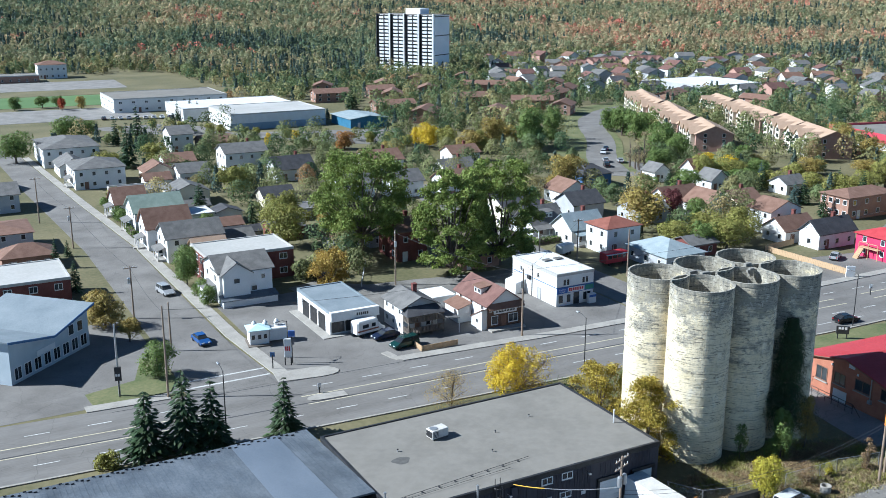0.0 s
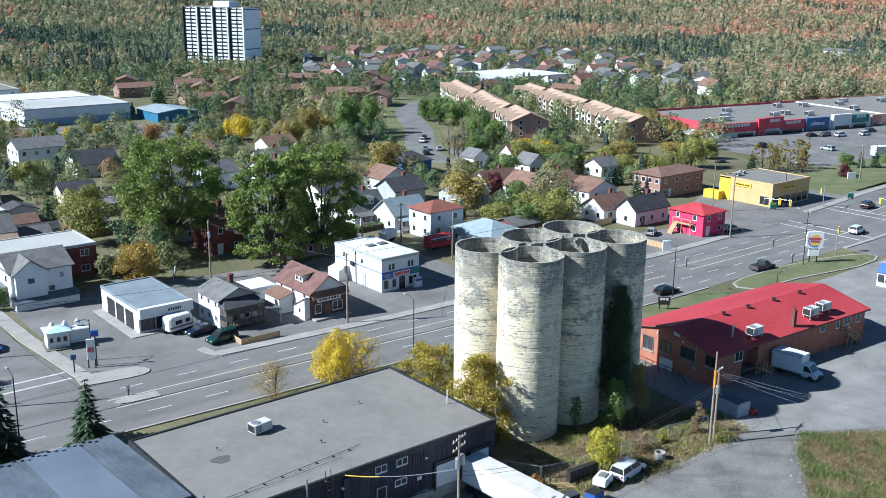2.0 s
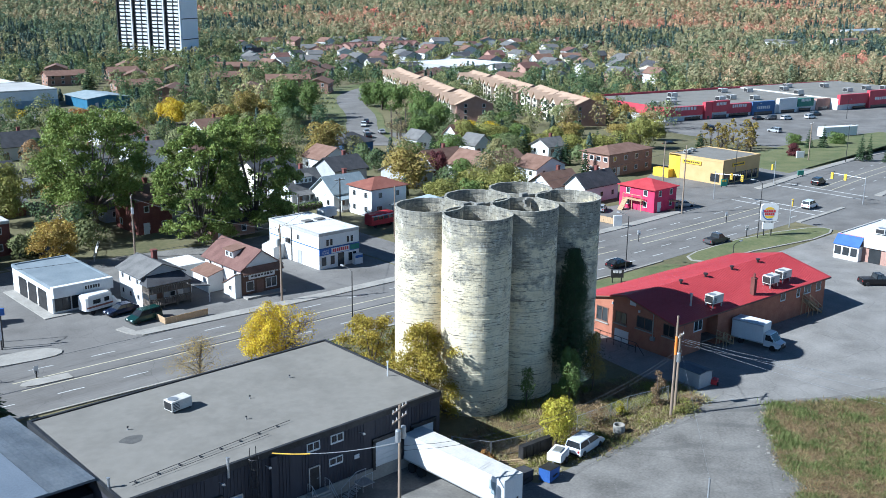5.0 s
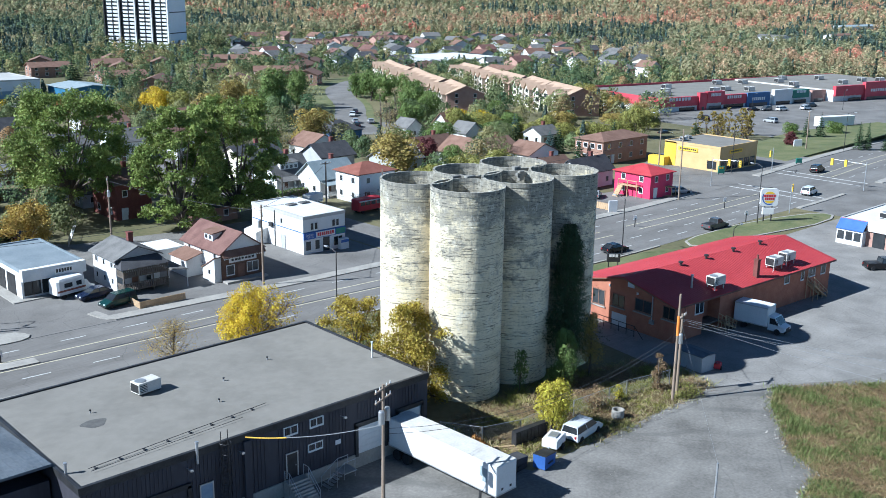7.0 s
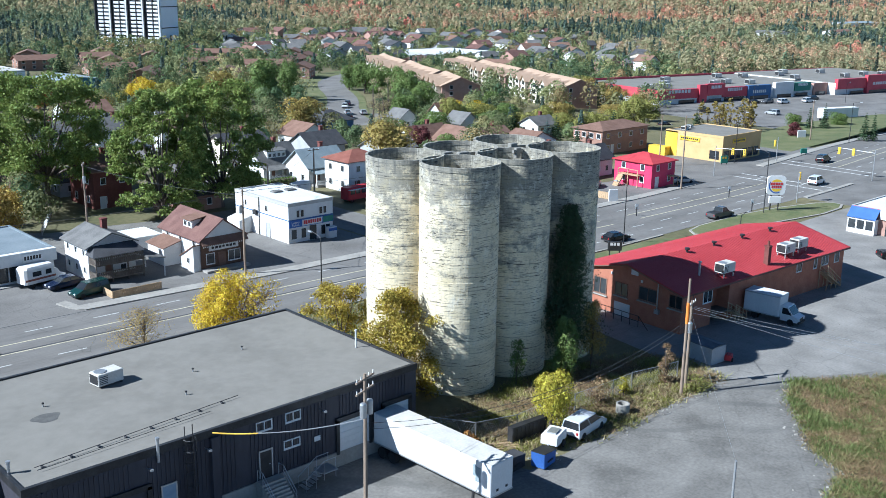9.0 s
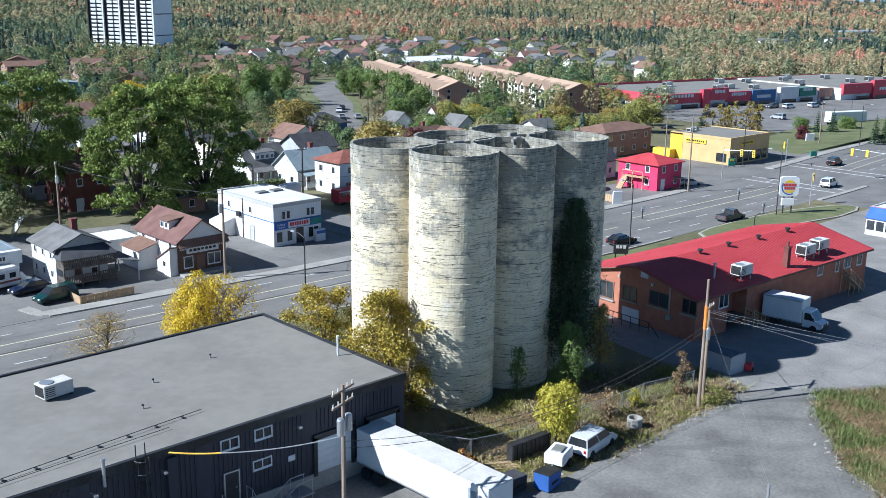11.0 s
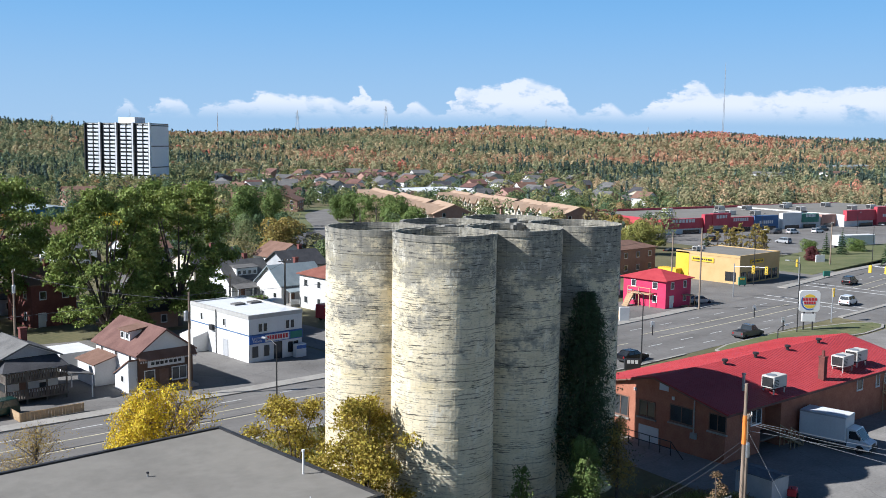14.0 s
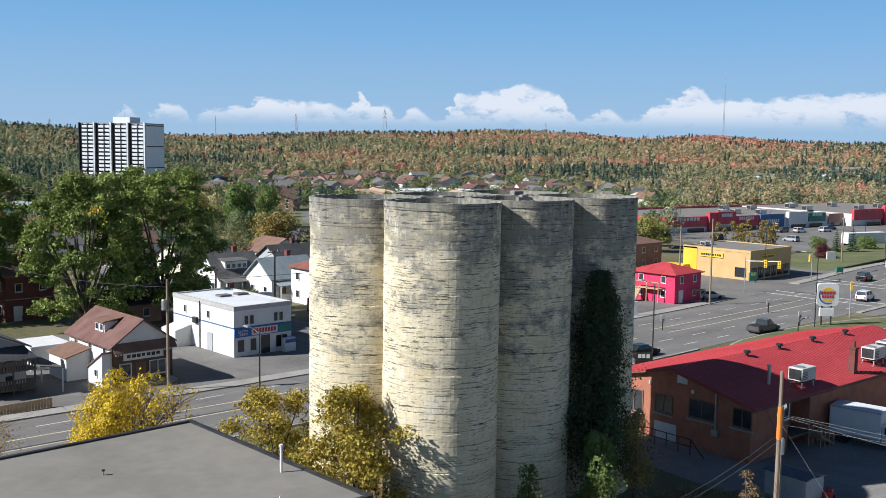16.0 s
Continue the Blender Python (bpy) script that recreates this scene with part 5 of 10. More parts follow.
def porch_house():
    x0, y0, x1, y1, h, rise = 67.7, 137.2, 74.0, 144.3, 4.5, 1.4
    root = house(x0, y0, x1, y1, h, rise, "y", "white", "roof_grey", "white house with a grey roof and stacked wooden front decks", faces="w", floors=2, cols=3, size=(0.7, 0.9), dr=False, chimney=True)
    w, d = x1 - x0, y1 - y0
    f = -d / 2
    out = 2.0
    for z in (0.5, 2.35):
        g = Geo()
        g.box(-w / 2 + 0.05, f - out, z, w / 2 + 0.3, f, z + 0.16)
        part("deck", g, M["wood"], root, "weathered wooden deck")
        g = Geo()
        g.box(-w / 2 + 0.05, f - out - 0.05, z + 1.0, w / 2 + 0.3, f - out + 0.06, z + 1.08)
        rail = part("railing", g, M["wood"], root)
        for k in range(24):
            x = -w / 2 + 0.08 + 0.272 * k
            g = Geo()
            g.box(x, f - out - 0.03, z + 0.16, x + 0.17, f - out + 0.02, z + 1.0)
            part("board", g, M["wood"], rail)
        for k in range(7):
            yy = f - out + 0.1 + 0.27 * k
            g = Geo()
            g.box(-w / 2 + 0.03, yy, z + 0.16, -w / 2 + 0.08, yy + 0.17, z + 1.0)
            part("board", g, M["wood"], rail)
    for x in (-w / 2 + 0.15, -0.9, 1.2, w / 2 + 0.15):
        g = Geo()
        g.box(x - 0.07, f - out + 0.03, 0, x + 0.07, f - out + 0.17, 3.75)
        part("post", g, M["wood"], root)
    # shingled skirt roof over the upper deck, hipped at both ends
    g = Geo()
    a, b, zb, zt = w / 2 + 0.35, f - out - 0.35, 3.62, 4.55
    g.add([(-a, b, zb), (a, b, zb), (a, f, zb), (-a, f, zb), (-a + 1.0, f - 0.4, zt), (a - 1.0, f - 0.4, zt), (a - 0.6, f, zt), (-a + 0.6, f, zt)],
          [(0, 3, 2, 1), (0, 1, 5, 4), (1, 2, 6, 5), (3, 0, 4, 7), (4, 5, 6, 7), (2, 3, 7, 6)])
    part("porch_roof", g, M["roof_dark"], root, "dark shingled skirt roof")
    g = Geo()
    g.extrude_y([(-w / 2 + 0.5, h + 0.12), (w / 2 - 0.5, h + 0.12), (0, h + rise - 0.12)], f - 0.08, f - 0.003)
    part("gable_board", g, M["grey_siding"], root)
    g = Geo()
    g.box(-1.0, f - 0.06, 0.66, -0.1, f - 0.003, 2.3)
    part("door", g, M["roof_brown"], root)
    for u, z in ((4.6, 0.9), (1.5, 2.9), (4.6, 2.9)):
        window(root, "s", u, z, 0.9, 0.8, (-w / 2, f, w / 2, d / 2))
    # lean-to carport and low fence
    g = Geo()
    g.extrude_y([(w / 2, 2.9), (w / 2 + 2.4, 2.45), (w / 2 + 2.4, 2.57), (w / 2, 3.02)], f - 3.6, f + 2.2)
    part("carport_roof", g, M["roof_grey"], root)
    for yy in (f - 3.5, f + 1.9):
        g = Geo()
        g.box(w / 2 + 2.2, yy - 0.06, 0, w / 2 + 2.32, yy + 0.06, 2.5)
        part("post", g, M["trim"], root)
    fence = thing("fence", 70.0, 128.8, 0, 0, "weathered low board fence before the house", "fence")
    for k in range(23):
        g = Geo()
        g.box(-3.2 + 0.28 * k, -0.03, 0.05, -2.96 + 0.28 * k, 0.03, 0.95)
        part("board", g, M["wood_pale"], fence)
    for k in range(21):
        g = Geo()
        g.box(-3.23, 0.08 + 0.28 * k, 0.05, -3.17, 0.32 + 0.28 * k, 0.95)
        part("board", g, M["wood_pale"], fence)
    for z in (0.3, 0.75):
        g = Geo()
        g.box(-3.16, 0.03, z, 3.24, 0.08, z + 0.09)
        part("rail", g, M["wood"], fence)


porch_house()


def dormer(parent, x, y, z, w, face, wall, roof, depth=2.6, h=1.3):
    """A small roof house with its window, on the side that faces away from the ridge."""
    g = Geo()
    g.box(-w / 2, 0, 0, w / 2, depth, h)
    ob = part("dormer", g, M[wall], parent)
    ob.matrix_basis = pose(x, y, z, 0, 0, {"s": 0, "w": -90}[face])
    r = Geo()
    r.extrude_x([(-0.3, h - 0.05), (depth, h + 0.35), (depth, h + 0.47), (-0.3, h + 0.07)], -w / 2 - 0.25, w / 2 + 0.25)
    part("dormer_roof", r, M[roof], ob)
    k = max(1, int(w / 0.9))
    for i in range(k):
        window(ob, "s", w * (i + 0.5) / k, 0.3, min(0.8, w / k * 0.8), 0.8, (-w / 2, 0, w / 2, depth))


dormer(BUNGALOW, -0.4, -2.9, 4.0, 4.2, "s", "white", "roof_grey", 2.6, 1.5)


M["brown_clad"] = material("brown_shingle_cladding", (0.085, 0.05, 0.036), (0.14, 0.085, 0.06), scale=0.8, fine=8.0, bump=0.4)
M["roof_maroon"] = material("maroon_shingles", (0.12, 0.062, 0.052), (0.19, 0.105, 0.088), scale=0.7, fine=7.0, bump=0.3)


def corner_shop():
    x0, y0, x1, y1, h = 80.9, 132.4, 87.4, 143.0, 4.3
    root = house(x0, y0, x1, y1, h, 2.3, "y", "white", "roof_maroon", "white shop house with a brown gable roof and shingled front", faces="w", floors=2, cols=3, size=(0.8, 1.1), dr=False, name="shop_house")
    w, d = x1 - x0, y1 - y0
    bx = (-w / 2, -d / 2, w / 2, d / 2)
    dormer(root, -w / 2 + 0.8, -0.6, h + 0.55, 2.3, "w", "white", "roof_brown")
    g = Geo()
    g.box(-w / 2 - 0.1, -d / 2 - 0.06, 0.3, w / 2 + 0.1, -d / 2 - 0.003, h - 0.1)
    part("front_cladding", g, M["brown_clad"], root, "dark brown shingled shopfront")
    g = Geo()
    g.extrude_x([(-d / 2 + 0.1, 0), (-d / 2 + 3.4, 0), (-d / 2 + 3.4, 1.7), (-d / 2 + 0.1, 3.5)], -w / 2 - 1.1, -w / 2 - 0.01)
    wing = part("side_wing", g, M["white"], root, "white lean-to wing with a sloping top")
    g = Geo()
    g.extrude_x([(-d / 2 - 0.1, 3.62), (-d / 2 + 3.6, 1.60), (-d / 2 + 3.6, 1.72), (-d / 2 - 0.1, 3.74)], -w / 2 - 1.25, -w / 2 - 0.02)
    part("wing_roof", g, M["roof_brown"], wing)
    window(wing, "w", 1.9, 1.0, 0.7, 0.8, (-w / 2 - 1.1, -d / 2 + 0.1, 0, -d / 2 + 3.4))
    g = Geo()
    g.extrude_x([(-d / 2 - 0.9, 3.5), (-d / 2 - 0.1, 4.35), (-d / 2 - 0.1, 4.45), (-d / 2 - 0.9, 3.62)], -w / 2 - 0.2, w / 2 + 0.2)
    part("canopy", g, M["roof_brown"], root, "brown shingled skirt roof over the shopfront")
    g = Geo()
    g.box(-2.2, -d / 2 - 0.3, 2.62, 2.2, -d / 2 - 0.13, 3.45)
    sb = part("sign_board", g, M["trim"], root, "white shop sign with dark bars")
    sign_bars(sb, -1.9, 1.9, 2.85, 3.22, -d / 2 - 0.3, M["dark_metal"], 7, 9)
    front = (-w / 2, -d / 2 - 0.06, w / 2, d / 2)
    for u, ww in ((1.3, 1.3), (4.9, 1.9)):
        window(root, "s", u, 0.8, ww, 1.5, front)
    door(root, "s", 3.0, 0.9, 2.1, front, M["roof_brown"])
    # striped valance under the skirt roof
    for k in range(24):
        g = Geo()
        u0 = -w / 2 - 0.15 + (w + 0.3) * k / 24
        g.box(u0, -d / 2 - 0.90, 3.34, u0 + (w + 0.3) / 24 * 0.5, -d / 2 - 0.87, 3.56)
        part("valance_stripe", g, M["trim"], root)
    g = Geo()
    g.box(-w / 2 - 0.1, -d / 2 - 1.6, 0, w / 2, -d / 2, 0.3)
    part("step", g, M["concrete"], root)
    # white lean-to with a stair on the west side
    g = Geo()
    g.extrude_y([(-w / 2 - 2.6, 0), (-w / 2, 0), (-w / 2, 3.2), (-w / 2 - 2.6, 2.5)], 0.0, 4.5)
    part("lean_to", g, M["white"], root)
    g = Geo()
    g.extrude_y([(-w / 2 - 2.8, 2.45), (-w / 2, 3.22), (-w / 2, 3.34), (-w / 2 - 2.8, 2.57)], -0.3, 4.8)
    part("lean_to_roof", g, M["roof_brown"], root)
    g = Geo()
    g.box(-2.2, -2.6, 0, 2.2, 2.6, 2.5)
    g.box(-2.3, -2.7, 2.5, 2.3, 2.7, 2.62)
    annex = thing("annex", 79.6, 147.5, 0, 0, "low white flat-roofed annex behind the shop", "annex")
    part("wall", g, M["white"], annex)


corner_shop()


def convenience_store():
    x0, y0, x1, y1, h = 97.8, 136.9, 105.8, 151.3, 5.8
    root = house(x0, y0, x1, y1, h, 0, "flat", "white", "roof_pale", "white two-storey corner store with a flat roof", win=False, dr=False, name="corner_store", category="store")
    w, d = x1 - x0, y1 - y0
    bx = (-w / 2, -d / 2, w / 2, d / 2)
    for u in (2.0, 6.1):
        window(root, "s", u - 0.35, 3.7, 0.7, 1.2, bx)
        window(root, "s", u + 0.4, 3.7, 0.7, 1.2, bx)
    for u in (3.0, 8.6):
        window(root, "w", u, 3.9, 0.7, 1.0, bx)
    door(root, "w", 9.0, 0.9, 2.1, bx, M["grey_siding"])
    sb = Geo()
    sb.box(-w / 2, -0.16, 0, w / 2, -0.02, 1.05)
    sign = part("sign_band", sb, M["blue_paint"], root, "blue shop sign band")
    sign.location = (0, -d / 2, 2.35)
    g = Geo()
    g.box(-1.7, -0.2, 0.1, 1.9, -0.16, 0.98)
    mid = part("sign_panel", g, M["trim"], sign, "white middle panel with red bars")
    sign_bars(root, -1.5, 1.7, 2.62, 3.2, -d / 2 - 0.2, M["red_paint"], 8, 2)
    g = Geo()
    g.box(2.1, -0.19, 0.1, w / 2 - 0.1, -0.16, 0.98)
    part("sign_panel", g, M["green_paint"], sign, "green end panel")
    for u, ww in ((0.9, 1.1), (2.6, 1.0), (6.6, 1.8)):
        window(root, "s", u, 0.5, ww, 1.6, bx)
    door(root, "s", 4.3, 1.0, 2.1, bx, M["glass"])
    cu = bpy.data.curves.new("sign_text", "FONT")
    cu.body, cu.size, cu.align_x, cu.space_line = "Lottery\nTickets", 0.46, "CENTER", 0.85
    cu.extrude = 0.005
    cu.materials.append(M["trim"])
    tx = new("sign_text", cu)
    tx.parent = sign
    tx.matrix_basis = pose(-w / 2 + 1.1, -0.168, 0.58, 90, 0, 0)
    g = Geo()
    g.box(-w / 2 - 0.35, 1.0, 3.0, -w / 2, 1.9, 3.7)
    part("air_conditioner", g, M["dark_metal"], root)
    for u in (-0.9, 1.6):
        g = Geo()
        g.box(u, 1.0, h + 0.06, u + 1.6, 2.2, h + 0.3)
        part("roof_hatch", g, M["roof_grey"], root)
    g = Geo()
    g.tube((-w / 2 - 0.1, 0.5, 0), (-w / 2 - 0.1, 0.5, h), 0.07, n=6)
    part("downpipe", g, M["dark_metal"], root)
    for b in ((-w / 2 - 0.05, -d / 2, 3.4, -w / 2 - 0.003, d / 2, 3.52), (-w / 2, -d / 2 - 0.05, 3.4, w / 2, -d / 2 - 0.003, 3.52)):
        g = Geo()
        g.box(*b)
        part("trim_line", g, M["blue_siding"], root, "dark blue trim line")
    g = Geo()
    g.extrude_y([(-w / 2 - 2.2, 0), (-w / 2, 0), (-w / 2, 2.6), (-w / 2 - 2.2, 2.0)], d / 2 - 4.5, d / 2 - 1.0)
    part("lean_to", g, M["white"], root)
    ice = thing("ice_freezer", 105.0, 136.3, 0, 0, "white and blue ice freezer beside the shop door", "freezer")
    g = Geo()
    g.cbox(-0.8, -0.45, 0, 0.8, 0.35, 1.7, 0.05)
    part("body", g, M["trim"], ice)
    g = Geo()
    g.box(-0.75, -0.47, 1.1, 0.75, -0.452, 1.55)
    part("panel", g, M["blue_paint"], ice)


convenience_store()


def red_hall():
    """Built along its own x from the west end of the ridge; y runs across, north positive."""
    M["hall_brick"] = material("orange_brick", (0.30, 0.115, 0.072), (0.42, 0.18, 0.112), scale=0.8, fine=6.0, bump=0.3)
    M["red_metal"] = material("red_metal_roof", (0.30, 0.030, 0.036), (0.40, 0.055, 0.060), rough=0.5, scale=0.15, fine=2.5, stretch=(0.3, 1, 1), bump=0.05)
    root = thing("hall", 108.08, 84.15, 0, -3.18, "long brick hall with a bright red metal gable roof", "hall")
    x0, x1, yw, zr, ze = 0.5, 34.9, 7.6, 6.4, 4.65
    s = (zr - ze) / yw
    prof = lambda y: zr - s * abs(y)
    t, over = 0.14, 0.55
    # brick shell, with a recessed side entrance under the south eaves
    g = Geo()
    g.extrude_x([(-yw, -0.3), (yw, -0.3), (yw, ze), (0, zr), (-yw, ze)], x0, 6.0)
    g.extrude_x([(-yw + 1.7, -0.3), (yw, -0.3), (yw, ze), (0, zr), (-yw + 1.7, prof(yw - 1.7))], 6.0, 9.4)
    g.extrude_x([(-yw, -0.3), (yw, -0.3), (yw, ze), (0, zr), (-yw, ze)], 9.4, x1)
    part("wall", g, M["hall_brick"], root)
    g = Geo()
    e = yw + over
    g.extrude_x([(-e, prof(e)), (0, zr + 0.02), (e, prof(e)), (e, prof(e) + t), (0, zr + t), (-e, prof(e) + t)], 0.0, x1 + 0.5)
    part("roof", g, M["red_metal"], root, "bright red ribbed metal roof")
    g = Geo()
    for i in range(77):
        x = 0.15 + i * 0.455
        g.extrude_x([(-e, prof(e) + t), (0, zr + t), (e, prof(e) + t), (e, prof(e) + t + 0.025), (0, zr + t + 0.028), (-e, prof(e) + t + 0.025)], x - 0.018, x + 0.018)
    part("roof_rib", g, M["red_metal"], root)
    for sgn in (-1, 1):
        g = Geo()
        g.extrude_x([(sgn * e, prof(e) - 0.10), (sgn * (e + 0.03), prof(e) - 0.10), (sgn * (e + 0.03), prof(e) + 0.10), (sgn * e, prof(e) + 0.10)], 0.0, x1 + 0.5)
        part("fascia", g, M["roof_maroon"], root, "dark red eaves board")
    g = Geo()
    g.extrude_x([(-e, prof(e) - 0.12), (0, zr - 0.10), (e, prof(e) - 0.12), (e, prof(e) + 0.0), (0, zr + 0.02), (-e, prof(e) + 0.0)], -0.04, 0.0)
    part("bargeboard", g, M["roof_brown"], root, "brown bargeboard on the west gable")
    # west gable: framed windows with pale sills, a vent panel, a downpipe and a basement door
    face = (x0, -yw, x1, yw)
    for v, z, w, h in ((4.15, 1.9, 2.0, 2.0), (0.95, 2.4, 1.9, 1.55), (-2.95, 2.65, 2.6, 1.6), (-6.8, 2.8, 1.8, 1.55)):
        window(root, "w", yw - v, z, w, h, face, M["roof_brown"])
        g = Geo()
        g.box(x0 - 0.2, v - w / 2 - 0.15, z - 0.22, x0 - 0.003, v + w / 2 + 0.15, z - 0.09)
        part("window_sill", g, M["concrete"], root)
    g = Geo()
    g.box(x0 - 0.06, -1.4, 5.3, x0 - 0.003, -0.4, 6.05)
    part("vent_panel", g, M["roof_pale"], root, "pale square vent panel")
    g = Geo()
    g.box(x0 - 0.08, -0.45, 0.0, x0 - 0.003, 1.85, 1.55)
    part("basement_door", g, M["white"], root, "white basement door")
    for v in (2.4, -2.0):
        g = Geo()
        g.box(x0 - 0.12, v - 0.13, 4.65, x0 - 0.003, v + 0.13, 4.95)
        part("wall_lamp", g, M["trim"], root)
    g = Geo()
    g.tube((x0 - 0.1, -4.35, 1.9), (x0 - 0.1, -4.35, 5.2), 0.07, n=8)
    g.tube((x0 - 0.1, -4.35, 5.2), (x0 - 0.02, -4.2, 5.4), 0.07, n=8)
    g.box(x0 - 0.3, -4.7, 1.6, x0 - 0.003, -4.1, 2.1)
    part("downpipe", g, M["steel"], root)
    # south side: windows, the recessed entrance with its wooden stair, and a second stair towards the east end
    for u, z, w, h in ((4.7, 2.8, 1.7, 1.6), (23.6, 3.1, 1.2, 1.3), (29.7, 3.0, 1.7, 1.6), (27.4, 2.9, 0.8, 1.6), (32.6, 2.9, 1.2, 1.5)):
        window(root, "s", u, z, w, h, face)
    g = Geo()
    g.box(7.0, -yw + 1.62, 1.3, 8.1, -yw + 1.697, 3.5)
    part("door", g, M["dark_metal"], root)
    g = Geo()
    g.box(6.0, -yw - 0.2, 1.1, 9.4, -yw + 1.7, 1.25)
    part("landing", g, M["wood"], root)

    def stair(x, y, top, run, label):
        n = max(4, int(top / 0.19))
        g = Geo()
        for k in range(n):
            g.box(run * k / n, -0.5, top * (n - k) / n - 0.06, run * (k + 1) / n + 0.04, 0.5, top * (n - k) / n)
        ob = part("steps", g, M["wood_pale"], root, label)
        ob.location = (x, y, 0)
        for dy in (-0.55, 0.55):
            r = Geo()
            r.tube((-0.1, dy, top + 0.95), (run, dy, 0.95), 0.05, n=6)
            r.tube((-0.1, dy, top + 0.5), (run, dy, 0.5), 0.035, n=6)
            r.tube((-0.1, dy, top - 0.1), (run, dy, 0.0), 0.07, n=6)
            for k in range(4):
                q = k / 3
                r.tube((run * q, dy, 0.0), (run * q, dy, top * (1 - q) + 0.95), 0.05, n=6)
            part("handrail", r, M["wood_pale"], ob)
    stair(9.1, -yw - 0.75, 1.2, 2.2, "weathered wooden steps with handrails")
    stair(28.9, -yw - 0.75, 2.4, 3.6, "pale wooden steps with handrails")
    # roof vents near the ridge, a flue and a brick stack
    for x in (10.3, 15.7, 21.7, 28.0):
        g = Geo()
        g.tube((0, 0, -0.1), (0, 0, 0.35), 0.16, n=10)
        g.tube((0, 0, 0.35), (0, 0, 0.55), 0.32, n=10)
        ob = part("roof_vent", g, M["dark_metal"], root)
        ob.location = (x, -0.7, prof(0.7) + t)
    g = Geo()
    g.box(-0.3, -0.3, -0.3, 0.3, 0.3, 2.2)
    g.box(-0.36, -0.36, 2.2, 0.36, 0.36, 2.32)
    g.tube((0, 0, 2.32), (0, 0, 2.9), 0.15, n=10)
    ob = part("chimney", g, M["brick_red"], root)
    ob.location = (18.0, -6.8, prof(6.8) + t)
    g = Geo()
    g.tube((0, 0, -0.2), (0, 0, 1.5), 0.14, n=10)
    g.tube((0, 0, 1.5), (0, 0, 1.65), 0.2, n=10)
    ob = part("flue", g, M["steel"], root)
    ob.location = (6.4, -5.4, prof(5.4) + t)
    # dark pipe railing along the sunken west yard
    for k in range(9):
        g = Geo()
        g.tube((-1.3, 6.4 - 1.2 * k, 0), (-1.3, 6.4 - 1.2 * k, 1.35), 0.04, n=6)
        part("railing_post", g, M["dark_metal"], root)
    g = Geo()
    for z in (0.7, 1.32):
        g.tube((-1.3, 6.4, z), (-1.3, -3.2, z), 0.04, n=6)
    g.tube((-1.3, -3.2, 1.32), (-1.3, -4.6, 0.0), 0.04, n=6)
    part("railing", g, M["dark_metal"], root, "dark pipe railing")
    m = root.matrix_basis
    for x, y in ((9.6, -6.6), (23.0, -6.2), (26.4, -5.9)):
        p = m @ Vector((x, y, prof(y) + t))
        stand = roof_unit(p.x, p.y, p.z + 0.34, -3.18, 2.2, 1.35, 1.25)
        for dx in (-0.95, 0.83):
            for dy in (-0.6, 0.48):
                g = Geo()
                g.box(dx, dy, -0.9, dx + 0.12, dy + 0.12, 0.02)
                part("stand_leg", g, M["steel"], stand)


red_hall()


M["roof_crimson"] = material("red_shingles", (0.36, 0.035, 0.045), (0.46, 0.06, 0.07), scale=0.7, fine=7.0, bump=0.3)


def red_house():
    root = house(174.0, 127.4, 181.6, 136.2, 4.7, 1.4, "hip", "pink_paint", "roof_crimson", "crimson two-storey house with a red hip roof", faces="sw", floors=2, cols=2, size=(1.0, 1.2))
    g = Geo()
    g.box(-5.0, -2.0, 2.2, -3.8, 2.6, 2.35)
    part("balcony", g, M["wood_pale"], root)
    for k in range(7):
        g = Geo()
        g.box(-6.6 + 0.25 * k, 1.4 - 0.0, 0.3 * k, -6.3 + 0.25 * k, 2.6, 0.3 * (k + 1))
        part("stair_step", g, M["wood_pale"], root)
    g = Geo()
    for yy in (-2.0, 0.3, 2.6):
        g.box(-5.0, yy - 0.06, 0, -4.88, yy + 0.06, 3.4)
    g.box(-5.0, -2.0, 3.3, -4.9, 2.6, 3.4)
    part("railing", g, M["wood_pale"], root)
    g = Geo()
    g.box(1.0, -6.2, 0, 2.6, -4.45, 0.15)
    g.box(1.0, -6.2, 2.0, 2.6, -4.45, 2.1)
    for dx in (1.05, 2.5):
        g.box(dx, -6.15, 0, dx + 0.1, -6.05, 2.0)
    part("porch", g, M["wood_pale"], root)


red_house()
house(197.8, 158.0, 215.0, 166.5, 5.4, 1.4, "hip", "brick_brown", "roof_brown", "brown brick apartment house with a brown hip roof", floors=2, cols=4, size=(1.2, 1.2), name="apartment_block", category="apartment block")


